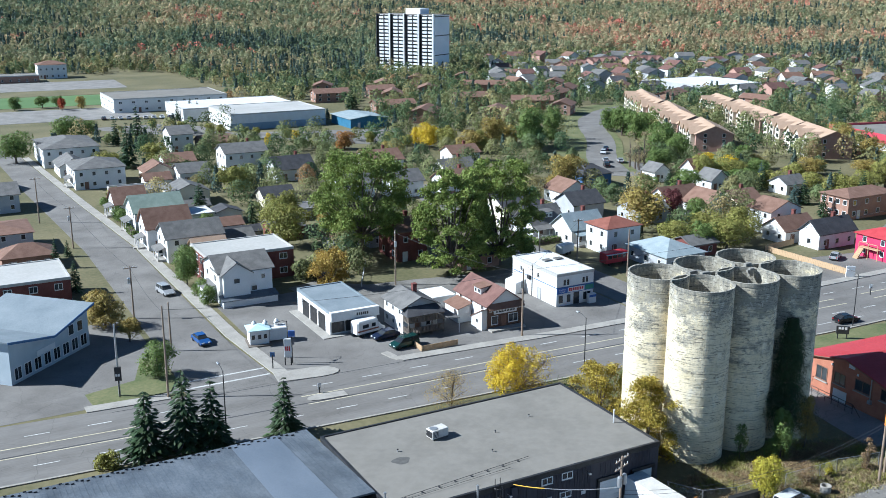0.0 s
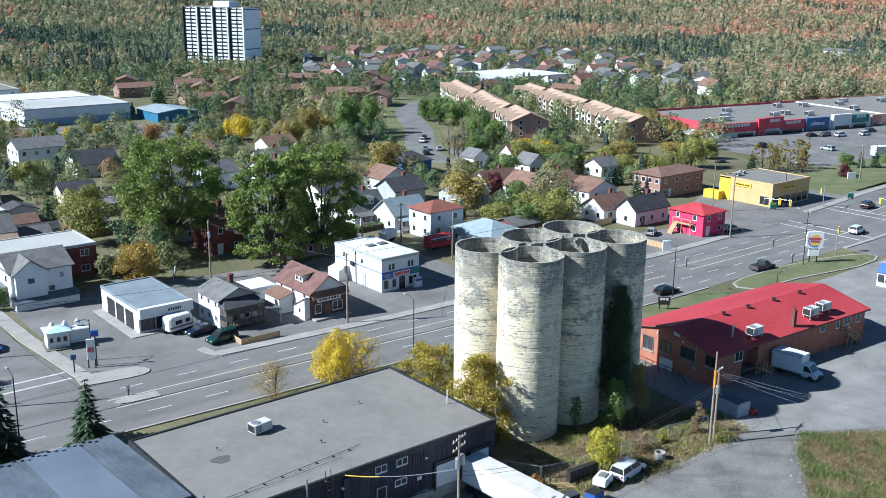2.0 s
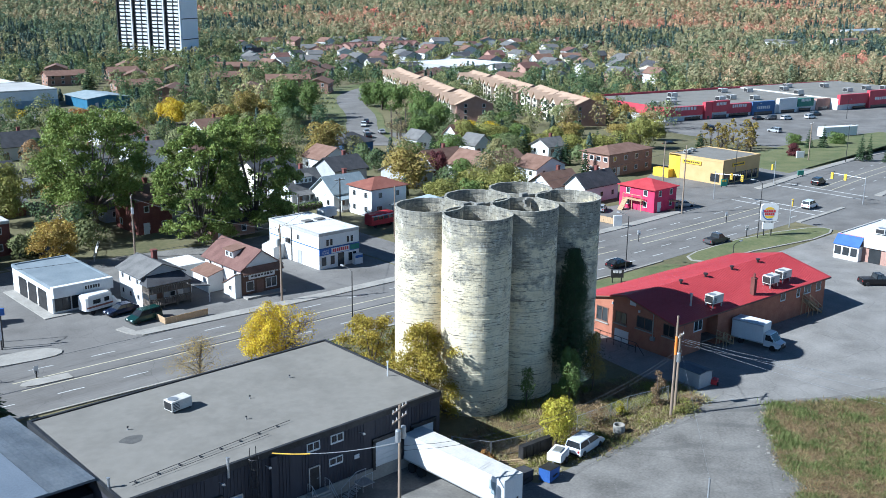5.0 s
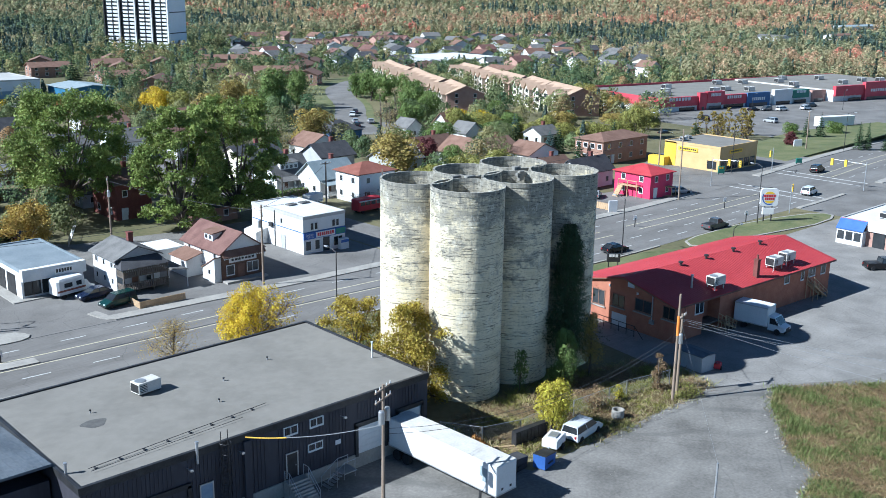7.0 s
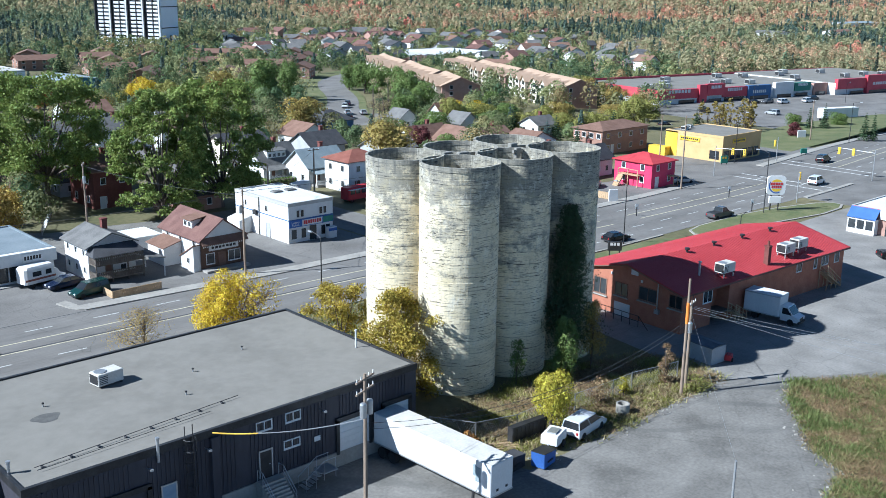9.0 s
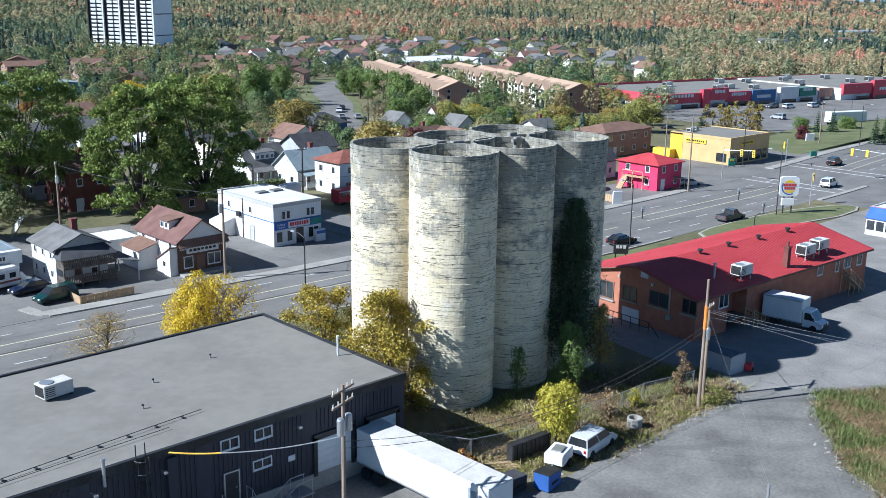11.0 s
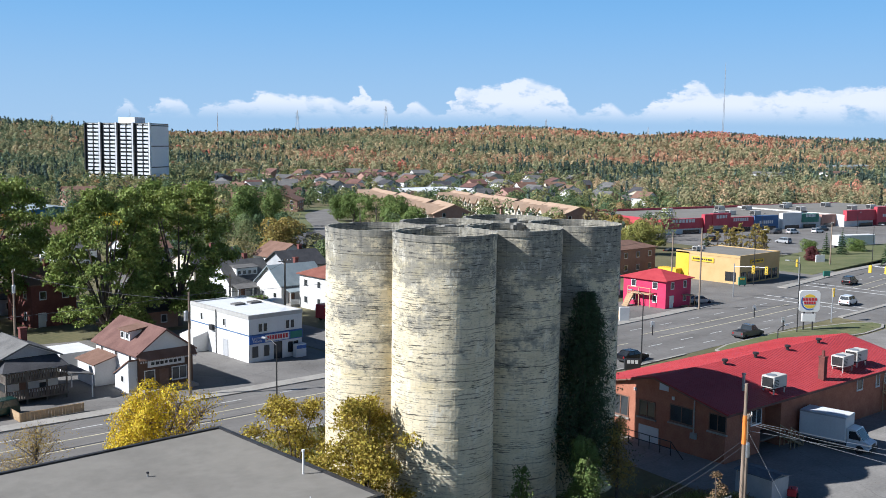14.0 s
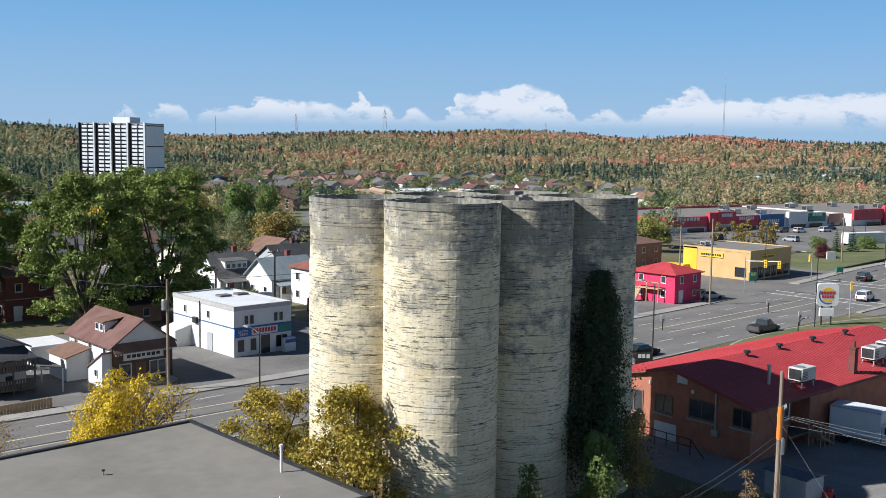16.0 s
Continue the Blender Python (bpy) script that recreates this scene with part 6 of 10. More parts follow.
def yellow_shop():
    x0, y0, x1, y1, h = 211.0, 135.0, 227.0, 150.0, 5.6
    root = house(x0, y0, x1, y1, h, 0, "flat", "buff", "roof_flat", "yellow and buff shop with a flat grey roof", win=False, dr=False, name="shop", category="shop", trim="buff")
    w, d = x1 - x0, y1 - y0
    bx = (-w / 2, -d / 2, w / 2, d / 2)
    g = Geo()
    g.box(-w / 2 - 0.06, d / 2 - 3.2, 0, -w / 2 - 0.003, d / 2, h)
    part("wall_panel", g, M["yellow_paint"], root, "bright yellow wall panel")
    for f_, at in (("w", pose(-w / 2, 1.0, 3.9, 0, 0, -90)), ("s", pose(-1.5, -d / 2, 3.9))):
        g = Geo()
        g.box(-2.6, -0.18, 0, 2.6, -0.02, 0.9)
        sb = part("sign_board", g, M["yellow_paint"], root, "yellow sign with dark bars")
        sb.matrix_basis = at
        sign_bars(sb, -2.3, 2.3, 0.25, 0.65, -0.18, M["dark_metal"], 9, 5)
    for k in range(6):
        window(root, "s", 1.6 + 2.5 * k, 0.4, 2.0, 2.0, bx, M["dark_metal"])
    for k in range(1):
        window(root, "w", d - 2.0, 0.6, 2.4, 1.8, bx, M["dark_metal"])
    g = Geo()
    g.box(-w / 2 - 2.2, d / 2 - 1.5, 0, -w / 2, d / 2 + 3.0, 2.0)
    part("sign_wing", g, M["yellow_paint"], root, "low yellow wing wall")
    roof_unit(214.0, 147.0, 5.66, 0, 1.6, 1.2, 0.9)
    roof_unit(217.5, 148.0, 5.66, 0, 1.2, 1.2, 0.8)


yellow_shop()


# ---- the far buildings ----
def high_rise():
    W, D, H, n = 43.0, 19.0, 35.5, 16
    root = thing("apartment_tower", 301, 561.2, -0.5, -58.0, "white apartment tower with rows of balconies", "apartment tower")
    # the long side runs back along -x of this frame; the short side along +y
    M["tower_white"] = material("tower_concrete", (0.72, 0.74, 0.77), (0.80, 0.82, 0.84), scale=0.1, fine=1.0, bump=0)
    g = Geo()
    g.box(-W, 0, 0, 0, D, H)
    part("wall", g, M["tower_white"], root)
    fh = H / n
    for z in (H * 0.30, H * 0.64, H * 0.97):
        band = Geo()
        band.box(-0.02, 0.0, z, 0.06, D, z + 0.55)
        part("band", band, M["dark_metal"], root, "dark band on the end wall")
    bays = 4
    bw = W / bays
    rail = Geo()
    rail.box(2.3, -1.0, -0.1, bw - 1.5, -0.9, 1.12)
    rail.box(2.3, -1.0, -0.14, bw - 1.5, 0, 0.0)
    rail = rail.mesh("balcony", M["tower_white"])
    dark = Geo()
    dark.box(0.5, -0.06, 0.2, bw - 1.4, -0.004, fh - 0.25)
    dark = dark.mesh("window", M["glass"])
    for b in range(bays):
        g = Geo()
        g.box(-W + b * bw, -1.15, 0, -W + b * bw + 0.6, 0, H + 0.6)
        part("pier", g, M["dark_metal"], root)
        g = Geo()
        g.box(-W + b * bw + bw - 1.2, -1.15, 0, -W + b * bw + bw - 0.3, 0, H + 0.9)
        part("pier", g, M["tower_white"], root)
        # solid strip before the wall, coloured dark for the shade of a recess
        g = Geo()
        g.box(-W + b * bw + 0.6, -0.5, 0, -W + b * bw + 2.3, -0.003, H)
        part("recess_shade_strip", g, M["dark_metal"], root)
        g = Geo()
        g.box(-W + b * bw + bw * 0.52, -1.12, 0, -W + b * bw + bw * 0.52 + 0.7, 0, H)
        part("pier", g, M["dark_metal"], root)
        for k in range(n):
            o = part("balcony", rail, None, root)
            o.location = (-W + b * bw, 0, k * fh + 0.2)
            o = part("window", dark, None, root)
            o.location = (-W + b * bw, 0, k * fh)
    g = Geo()
    g.box(-W * 0.55, 4, H, -W * 0.30, D - 4, H + 4.0)
    part("penthouse", g, M["tower_white"], root)
    g = Geo()
    g.box(-W, 0.2, H, 0, D, H + 0.5)
    part("roof", g, M["roof_flat"], root)
    g = Geo()
    g.tube((-W * 0.45, D / 2, H + 4), (-W * 0.45, D / 2, H + 9), 0.12, 0.05, n=6)
    part("aerial", g, M["dark_metal"], root)


high_rise()


def terrace(x, y, rot, L, D, h, rise, wall, roof, label, floors=2, gables=0, group="", z=None, cols=None):
    """A long block of flats, its near end at the origin, running along its own x."""
    root = thing("townhouse_row", x, y, land(x, y) if z is None else z, rot, label, "townhouse row", group)
    for k in range(4):
        FOOT.append((x + math.cos(radians(rot)) * L * (k + 0.5) / 4, y + math.sin(radians(rot)) * L * (k + 0.5) / 4, 4.2))
    g = Geo()
    g.extrude_x([(-D / 2, -3), (D / 2, -3), (D / 2, h), (0, h + rise), (-D / 2, h)], 0, L)
    part("wall", g, M[wall], root)
    g = gable_roof(L, D, h, rise, "x", 0.6, 0.2)
    g.v = [(a + L / 2, b, c) for a, b, c in g.v]
    part("roof", g, M[roof], root)
    bx = (0, -D / 2, L, D / 2)
    row_of_windows(root, "w", bx, h, floors, (1.1, 1.3), 2)
    row_of_windows(root, "n", bx, h, floors, (1.3, 1.3), cols or max(2, int(L / 4.2)))
    row_of_windows(root, "s", bx, h, floors, (1.3, 1.3), cols or max(2, int(L / 4.2)))
    for k in range(gables):
        u = L * (k + 0.5) / gables
        w = L / gables * 0.62
        g = Geo()
        g.extrude_y([(u - w / 2, -2), (u + w / 2, -2), (u + w / 2, h), (u, h + rise * 0.75), (u - w / 2, h)], D / 2, D / 2 + 1.6)
        part("front_gable", g, M["cream"], root)
        g = Geo()
        s = rise * 0.75 / (w / 2)
        e = w / 2 + 0.4
        g.extrude_y([(u - e, h - s * 0.4), (u, h + rise * 0.75), (u + e, h - s * 0.4), (u + e, h - s * 0.4 + 0.18), (u, h + rise * 0.75 + 0.2), (u - e, h - s * 0.4 + 0.18)], 0.5, D / 2 + 2.1)
        part("gable_roof", g, M[roof], root)
        for f in range(floors):
            g = Geo()
            g.box(u - w * 0.3, D / 2 + 1.58, 0.8 + f * h / floors, u + w * 0.3, D / 2 + 1.66, 2.1 + f * h / floors)
            part("window", g, M["glass"], root)
            g = Geo()
            g.box(u + w * 0.5, D / 2 + 0.1, 0.3 + f * h / floors, u + w * 0.5 + 1.6, D / 2 + 1.4, 0.45 + f * h / floors)
            g.box(u + w * 0.5, D / 2 + 1.3, 0.45 + f * h / floors, u + w * 0.5 + 1.6, D / 2 + 1.4, 1.3 + f * h / floors)
            part("balcony", g, M["trim"], root)
    return root


for i in range(5):
    terrace(241 + 13.2 * i, 249 + 24.2 * i, 61 + (3 if i % 2 else -2), 23, 12.5, 6.0, 2.6, "brick_pink", "roof_tan", "brick walk-up flats with tan gabled roofs", 3, 3, "tan-roofed flats")
for i in range(5):
    terrace(267 + 12.4 * i, 221.5 + 24.0 * i, 62 + (-3 if i % 2 else 2), 23, 12.5, 6.4, 2.6, "brick_pink", "roof_tan", "brick walk-up flats with tan gabled roofs", 3, 3, "tan-roofed flats")
for x, y, r, L in ((331, 379, -30, 40), (366, 360, -75, 26), (174, 447, -6, 28), (204, 451, -8, 22), (180, 392, -8, 30), (185, 357, -10, 30), (213, 346, -10, 24), (226, 402, -8, 26), (262, 455, -30, 34), (271, 395, -30, 34), (244, 381, -30, 30)):
    terrace(x, y, r + (62 if int(x) % 2 else 0), L * 0.6, 9.5, 4.4, 1.7, "brick_brown", "roof_brown", "brown brick terrace with a brown shingle roof", 2, 0, "brown-roofed terraces")
for x, y, r, L in ((205, 425, -12, 30), (232, 440, -12, 26), (250, 352, -30, 28), (300, 420, -30, 34), (318, 455, -25, 30), (344, 430, -28, 30), (222, 470, -8, 30), (190, 475, -8, 26), (286, 500, -20, 26), (250, 490, -20, 26)):
    terrace(x, y, r + 74, L * 0.45, 9, 4.4, 1.7, "brick_brown", "roof_brown", "brown brick terrace among trees", 2, 0, "brown-roofed terraces")

M["hall_blue"] = material("hall_blue_panels", (0.22, 0.29, 0.36), (0.31, 0.38, 0.45), scale=0.4)
for x, y, r in ((404, 548, 205), (436, 552, 190), (466, 540, 170)):
    terrace(x, y, r, 26, 10, 4.6, 2.2, "brick_pink", "roof_maroon", "pink brick townhouses with a row of white gables", 2, 4, "gabled townhouses")
house(111.2, 372.5, 150.0, 403.0, 6.2, 0, "flat", "white", "hall_roof", "long white industrial hall with a pale tan roof", floors=1, name="industrial_hall", category="hall", size=(1.6, 1.0), cols=10)
house(101.5, 406.0, 150.0, 436.0, 5.2, 0, "flat", "white", "roof_pale", "wide white hall with a bright roof", floors=1, name="industrial_hall", category="hall", size=(1.6, 1.0), cols=8)
house(82.0, 447.0, 132.0, 478.0, 6.0, 0, "flat", "white", "roof_flat", "white two-storey hall with a flat roof", floors=2, name="industrial_hall", category="hall", size=(1.4, 1.0), cols=9)
M["shed_blue"] = material("faded_blue_metal", (0.035, 0.13, 0.22), (0.055, 0.17, 0.28), rough=0.5, scale=0.5)
house(154.0, 356.5, 170.0, 376.0, 3.6, 1.0, "y", "shed_blue", "roof_blue", "blue metal shed with a pale blue roof", floors=1, name="shed", category="shed", win=False)
house(378.0, 402.0, 421.0, 446.0, 5.0, 0, "flat", "grey_siding", "roof_pale", "low hall with a bright white roof", floors=1, name="industrial_hall", category="hall", win=False)
house(20.0, 608.0, 72.0, 622.0, 4.0, 0, "flat", "brick_brown", "roof_flat", "long low school building", floors=1, name="school", category="school", cols=12)
house(74.0, 628.0, 90.0, 640.0, 8.0, 2.0, "hip", "white", "roof_brown", "white house beyond the field", floors=2)
house(645.0, 360.0, 657.0, 380.0, 3.0, 1.2, "y", "white", "roof_grey", "long white shed among trees", floors=1, name="shed", category="shed", z=6)
house(685.0, 342.0, 712.0, 351.0, 3.0, 1.0, "x", "white", "roof_brown", "long white shed below the hill", floors=1, name="shed", category="shed", z=7)
house(790.0, 387.0, 850.0, 399.0, 3.2, 1.0, "x", "white", "roof_blue", "long pale shed below the hill", floors=1, name="shed", category="shed", win=False, z=9)
g = Geo()
g.box(111.0, 372.3, 0.0, 150.0, 372.48, 2.6)
flat("hall_plinth", g, M["hall_blue"], "blue lower wall of the industrial hall")


def strip_mall():
    root = thing("strip_mall", 299.5, 213.5, -2.2, -11.0, "long row of shops with red, blue and white fronts", "strip mall")
    D = 46
    g = Geo()
    g.box(0, 0, -1, 86, D, 5.0)
    g.box(86, -4.0, -1, 150, D, 5.6)
    part("wall", g, M["white"], root)
    g = Geo()
    g.box(0.3, 0.5, 5.0, 86, D - 0.3, 5.2)
    g.box(86.3, -3.5, 5.6, 149.7, D - 0.3, 5.8)
    part("roof", g, M["roof_flat"], root)
    units = ((0, 17.5, 3.0, 6.2, 0.0, "mall_red"), (17.5, 21.0, 0.0, 7.4, -0.8, "mall_red"), (21.0, 29.5, 3.6, 7.6, -1.0, "mall_red"), (29.5, 42, 2.6, 6.0, 0.0, "mall_red"), (42, 54, 0.0, 6.2, -0.5, "blue_siding"),
             (56, 66, 0.0, 6.8, -0.8, "white"), (67, 76, 3.2, 6.2, -0.4, "green_paint"), (78, 86, 0.0, 5.6, -0.2, "brick_pink"), (86, 103, 3.4, 7.2, -4.6, "mall_red"), (103, 120, 0.0, 8.2, -5.2, "mall_red"), (120, 150, 3.4, 7.0, -4.6, "mall_red"))
    for i, (a, b, z0, z1, y, m) in enumerate(units):
        g = Geo()
        g.box(a, y - 0.3, z0, b, y + 1.2, z1)
        part("fascia", g, M[m], root)
        if i in (0, 2, 3, 4, 5, 6, 9, 10):
            sign_bars(root, a + 0.2 * (b - a), b - 0.2 * (b - a), 0.5 * (z0 + z1) + 0.3, 0.5 * (z0 + z1) + 1.4, y - 0.3, M["trim"], 7, i)
        g = Geo()
        c = (a + b) / 2 if i in (0, 8, 10) else a + 1.2
        g.box(c, y - 0.36 if z0 == 0 else y - 0.06, 0, b - 1.2, y - 0.302 if z0 == 0 else y + 0.0, 2.5)
        part("shop_window", g, M["glass"], root)
    g = Geo()
    g.box(-0.3, 0.0, 3.0, 0.02, D, 6.2)
    part("fascia", g, M["mall_red"], root, "red side fascia")
    g = Geo()
    g.box(0, D - 0.4, 5.0, 150, D, 6.0)
    part("parapet", g, M["mall_red"], root)
    rnd = random.Random(4)
    mr = root.matrix_basis
    for k in range(16):
        u, v = 6 + 8.6 * k + rnd.uniform(-2, 2), rnd.uniform(8, D - 8)
        p = mr @ Vector((u, v, 5.2 if u < 84 else 5.8))
        roof_unit(p.x, p.y, p.z, -11, 3.4, 2.2, 1.7)


strip_mall()


# ---- trees ----
def leaf_quads(rng, n, blobs, size, lift=0.0, loose=0.75):
    """Loose leaf clumps on the shells of several rounded masses: (x, y, z, across, up)."""
    b = np.array(blobs)
    w = b[:, 3] ** 2 * b[:, 4]
    idx = rng.choice(len(b), n, p=w / w.sum())
    d = rng.normal(size=(n, 3))
    d /= np.linalg.norm(d, axis=1)[:, None]
    d[:, 2] = np.where(d[:, 2] < -0.55, -d[:, 2] * 0.6, d[:, 2])
    r = rng.uniform(0.55 if loose < 1 else 0.2, 1.12, n)[:, None]
    c = b[idx, :3] + d * r * b[idx][:, [3, 3, 4]]
    nrm = d + rng.normal(scale=loose, size=(n, 3)) + np.array((0, 0, lift))
    nrm /= np.linalg.norm(nrm, axis=1)[:, None]
    u = np.cross(nrm, rng.normal(size=(n, 3)))
    u /= np.linalg.norm(u, axis=1)[:, None]
    v = np.cross(nrm, u)
    s = (size * rng.uniform(0.55, 1.35, n))[:, None]
    a = rng.uniform(0.6, 1.0, n)[:, None]
    return np.stack((c - u * s - v * s * a * 0.3, c - v * s * a, c + u * s * 0.9 + v * s * a * 0.25, c + v * s * a), axis=1)


def tris_mesh(name, pts, tint, mat):
    """A mesh of loose three-sided leaf clumps from an array (n, 3, 3); tint is (n, 2): place on the colour ramp, and value."""
    n = len(pts)
    me = bpy.data.meshes.new(name)
    me.vertices.add(3 * n)
    me.vertices.foreach_set("co", pts.reshape(-1).astype(np.float32))
    me.loops.add(3 * n)
    me.loops.foreach_set("vertex_index", np.arange(3 * n, dtype=np.int32))
    me.polygons.add(n)
    me.polygons.foreach_set("loop_start", np.arange(0, 3 * n, 3, dtype=np.int32))
    me.polygons.foreach_set("loop_total", np.full(n, 3, dtype=np.int32))
    at = me.attributes.new("tint", "FLOAT_VECTOR", "FACE")
    at.data.foreach_set("vector", np.concatenate((tint, np.zeros((n, 1))), 1).reshape(-1).astype(np.float32))
    me.materials.append(mat)
    me.update(calc_edges=True)
    return me


def crowns(rng, T, z, r, h, count, size, cone=False, low=0.0):
    """Lumpy upright crowns of many small leaf clumps, one row of T a tree: (trees * count, 3, 3)."""
    m = len(T)
    u = rng.uniform(low, 1.0, (m, count)) ** 0.8
    a = rng.uniform(0, 2 * math.pi, (m, count))
    p = rng.uniform(0, 6.28, (4, m))[:, :, None]
    if cone:
        prof = np.clip(1.05 - u, 0.03, 1) * (0.86 + 0.2 * np.sin(a * 4 + p[0] + u * 14))
    else:
        prof = np.sin(math.pi * (0.20 + 0.765 * u)) ** 0.62
        prof = prof * (1 + 0.24 * np.sin(2 * a + p[0] + 4 * u) + 0.20 * np.sin(3 * a + p[1] - 7 * u) + 0.13 * np.sin(9 * u + p[2]))
    k = rng.uniform(0.72, 1.06, (m, count))
    R, H = r[:, None], h[:, None]
    out = np.stack((np.cos(a), np.sin(a), (u - 0.45) * (1.5 if not cone else 0.6)), 2)
    c = np.stack((T[:, None, 0] + np.cos(a) * prof * k * R, T[:, None, 1] + np.sin(a) * prof * k * R, z[:, None] + H * (0.12 + 0.88 * u)), 2)
    c = c + rng.normal(scale=1.0, size=c.shape) * (0.07 * R)[:, :, None]
    nrm = out + rng.normal(scale=0.42, size=c.shape) + np.array((0, 0, 0.25))
    nrm /= np.linalg.norm(nrm, axis=2)[:, :, None]
    uu = np.cross(nrm, rng.normal(size=c.shape))
    uu /= np.linalg.norm(uu, axis=2)[:, :, None]
    vv = np.cross(nrm, uu)
    s = (rng.uniform(0.6, 1.15, (m, count)) * size)[:, :, None]
    return np.stack((c - uu * s - vv * s * 0.6, c + uu * s - vv * s * 0.5, c + vv * s * 1.1), 2).reshape(-1, 3, 3)


TREES = {}


def broadleaf(kind, seed, h, r, leaves, size, bare=0.3, tall=False, count=0):
    """Trunk and crown meshes of a tree of height h and crown radius r."""
    key = (kind, seed, h, r)
    if key in TREES:
        return TREES[key]
    rng = np.random.default_rng(seed + 17)
    z0 = h * bare
    blobs = []
    for i in range(count or (15 if not tall else 40)):
        a, k = rng.uniform(0, 2 * math.pi), math.sqrt(rng.uniform(0.0, 1.0))
        up = rng.uniform(0.04, 0.97)
        span = math.sin(math.pi * min(1, 0.22 + 0.72 * up)) ** 0.7
        br = r * (rng.uniform(0.36, 0.56) if not tall else rng.uniform(0.09, 0.20) if tall is True else rng.uniform(0.17, 0.30))
        q = 0.72 if not tall else 0.95
        if tall is True:
            k = rng.uniform(0.25, 1.0) ** 0.45
            span = math.sin(math.pi * (0.20 + 0.66 * up)) ** 0.8
        blobs.append((math.cos(a) * k * r * span * q, math.sin(a) * k * r * span * q, z0 + (h - z0) * up - br * 0.3, br, br * rng.uniform(0.65, 0.95)))
    crown = quads_mesh("crown", leaf_quads(rng, leaves, blobs, size, 0.25 if tall else 0.0, 1.5 if tall else 0.75), LEAF[kind])
    g = Geo()
    fork = z0 * 0.95 if tall else z0 + 0.1 * h
    g.tube((0, 0, -0.3), (0.03 * h * rng.uniform(-1, 1), 0, fork), 0.022 * h + 0.05, 0.016 * h + 0.03, 8)
    for b in blobs[: (26 if tall is True else 8)]:
        mid = (b[0] * 0.4, b[1] * 0.4, fork + (b[2] - fork) * 0.45)
        g.tube((0, 0, fork * 0.96), mid, 0.011 * h + 0.02, 0.007 * h + 0.015, 6)
        g.tube(mid, (b[0], b[1], b[2]), 0.007 * h + 0.015, 0.02, 5)
        for k in range(2):
            e = rng.normal(size=3) * b[3] * 0.7
            g.tube((b[0], b[1], b[2]), (b[0] + e[0], b[1] + e[1], b[2] + abs(e[2])), 0.03, 0.01, 4)
    TREES[key] = (g.mesh("trunk", M["bark"]), crown)
    return TREES[key]


def conifer(kind, seed, h, r, leaves):
    key = ("c" + kind, seed, h, r)
    if key in TREES:
        return TREES[key]
    rng = np.random.default_rng(seed + 91)
    n = leaves
    z = h * (1 - np.sqrt(rng.uniform(0.0, 1.0, n)) * 0.94)
    tier = np.round(z / (h / 13.0)) * (h / 13.0)
    z = 0.5 * z + 0.5 * tier
    a = rng.uniform(0, 2 * math.pi, n)
    reach = r * np.clip(1 - z / h, 0, 1) ** 0.85 * (0.82 + 0.22 * np.sin(a * 5 + tier * 3.7))
    k = np.sqrt(rng.uniform(0.12, 1.0, n))
    d = np.stack((np.cos(a), np.sin(a), np.zeros(n)), 1)
    c = d * (reach * k)[:, None]
    c[:, 2] = z - 0.32 * reach * k + 0.04 * h
    out = d.copy()
    out[:, 2] = -0.45 + rng.normal(scale=0.2, size=n)
    out /= np.linalg.norm(out, axis=1)[:, None]
    side = np.stack((-np.sin(a), np.cos(a), rng.normal(scale=0.35, size=n)), 1)
    s = (0.05 * h * rng.uniform(0.6, 1.2, n) * (0.5 + 0.6 * (1 - z / h)))[:, None]
    pts = np.stack((c - out * s, c - side * s * 0.45, c + out * s * 1.3, c + side * s * 0.45), axis=1)
    g = Geo()
    g.tube((0, 0, -0.3), (0, 0, h * 0.96), 0.014 * h + 0.04, 0.02, 7)
    TREES[key] = (g.mesh("trunk", M["bark"]), quads_mesh("crown", pts, LEAF[kind]))
    return TREES[key]


def plant(name, meshes, x, y, label, category="tree", group="", z=None, rot=0.0, s=1.0, sz=None):
    root = new(name)
    root.matrix_basis = pose(x, y, land(x, y) if z is None else z, 0, 0, rot) @ Matrix.Diagonal((s, s, sz or s, 1))
    tagged(root, label, category, group)
    part("trunk", meshes[0], None, root)
    part("crown", meshes[1], None, root)
    return root


WORDS = {"green": "leafy green", "olive": "olive-yellow autumn", "brown": "golden-brown autumn", "yellow": "bright yellow autumn", "orange": "orange autumn", "red": "flaming red autumn", "maroon": "dark maroon"}
RND = random.Random(11)


def round_tree(kind, seed):
    """A full crown of several lumps over a short forked trunk, 8 m high and 3.6 m in radius."""
    key = ("round", kind, seed)
    if key in TREES:
        return TREES[key]
    rng = np.random.default_rng(300 + seed)
    n = 15
    ring = rng.uniform(0, 2 * math.pi, n)
    far = np.sqrt(rng.uniform(0.05, 1.0, n)) * 2.15
    low = rng.uniform(0.9, 4.6, n) - 0.35 * far
    T = np.stack((np.cos(ring) * far, np.sin(ring) * far), 1)
    T[0] = (0, 0)
    low[0] = 3.6
    r = rng.uniform(1.1, 1.9, n)
    h = np.clip(r * rng.uniform(1.7, 2.5, n), 2.2, 8.0 - low)
    me = tris_mesh("crown", crowns(rng, T, low, r, h, 440, 0.155), np.zeros((n * 440, 2)), LEAF[kind])
    g = Geo()
    g.tube((0, 0, -0.3), (0.08, 0, 1.5), 0.24, 0.17, 8)
    for k in range(8):
        g.tube((0.06, 0, 1.3), (T[k][0] * 0.8, T[k][1] * 0.8, low[k] + h[k] * 0.6), 0.10, 0.03, 5)
    TREES[key] = (g.mesh("trunk", M["bark"]), me)
    return TREES[key]


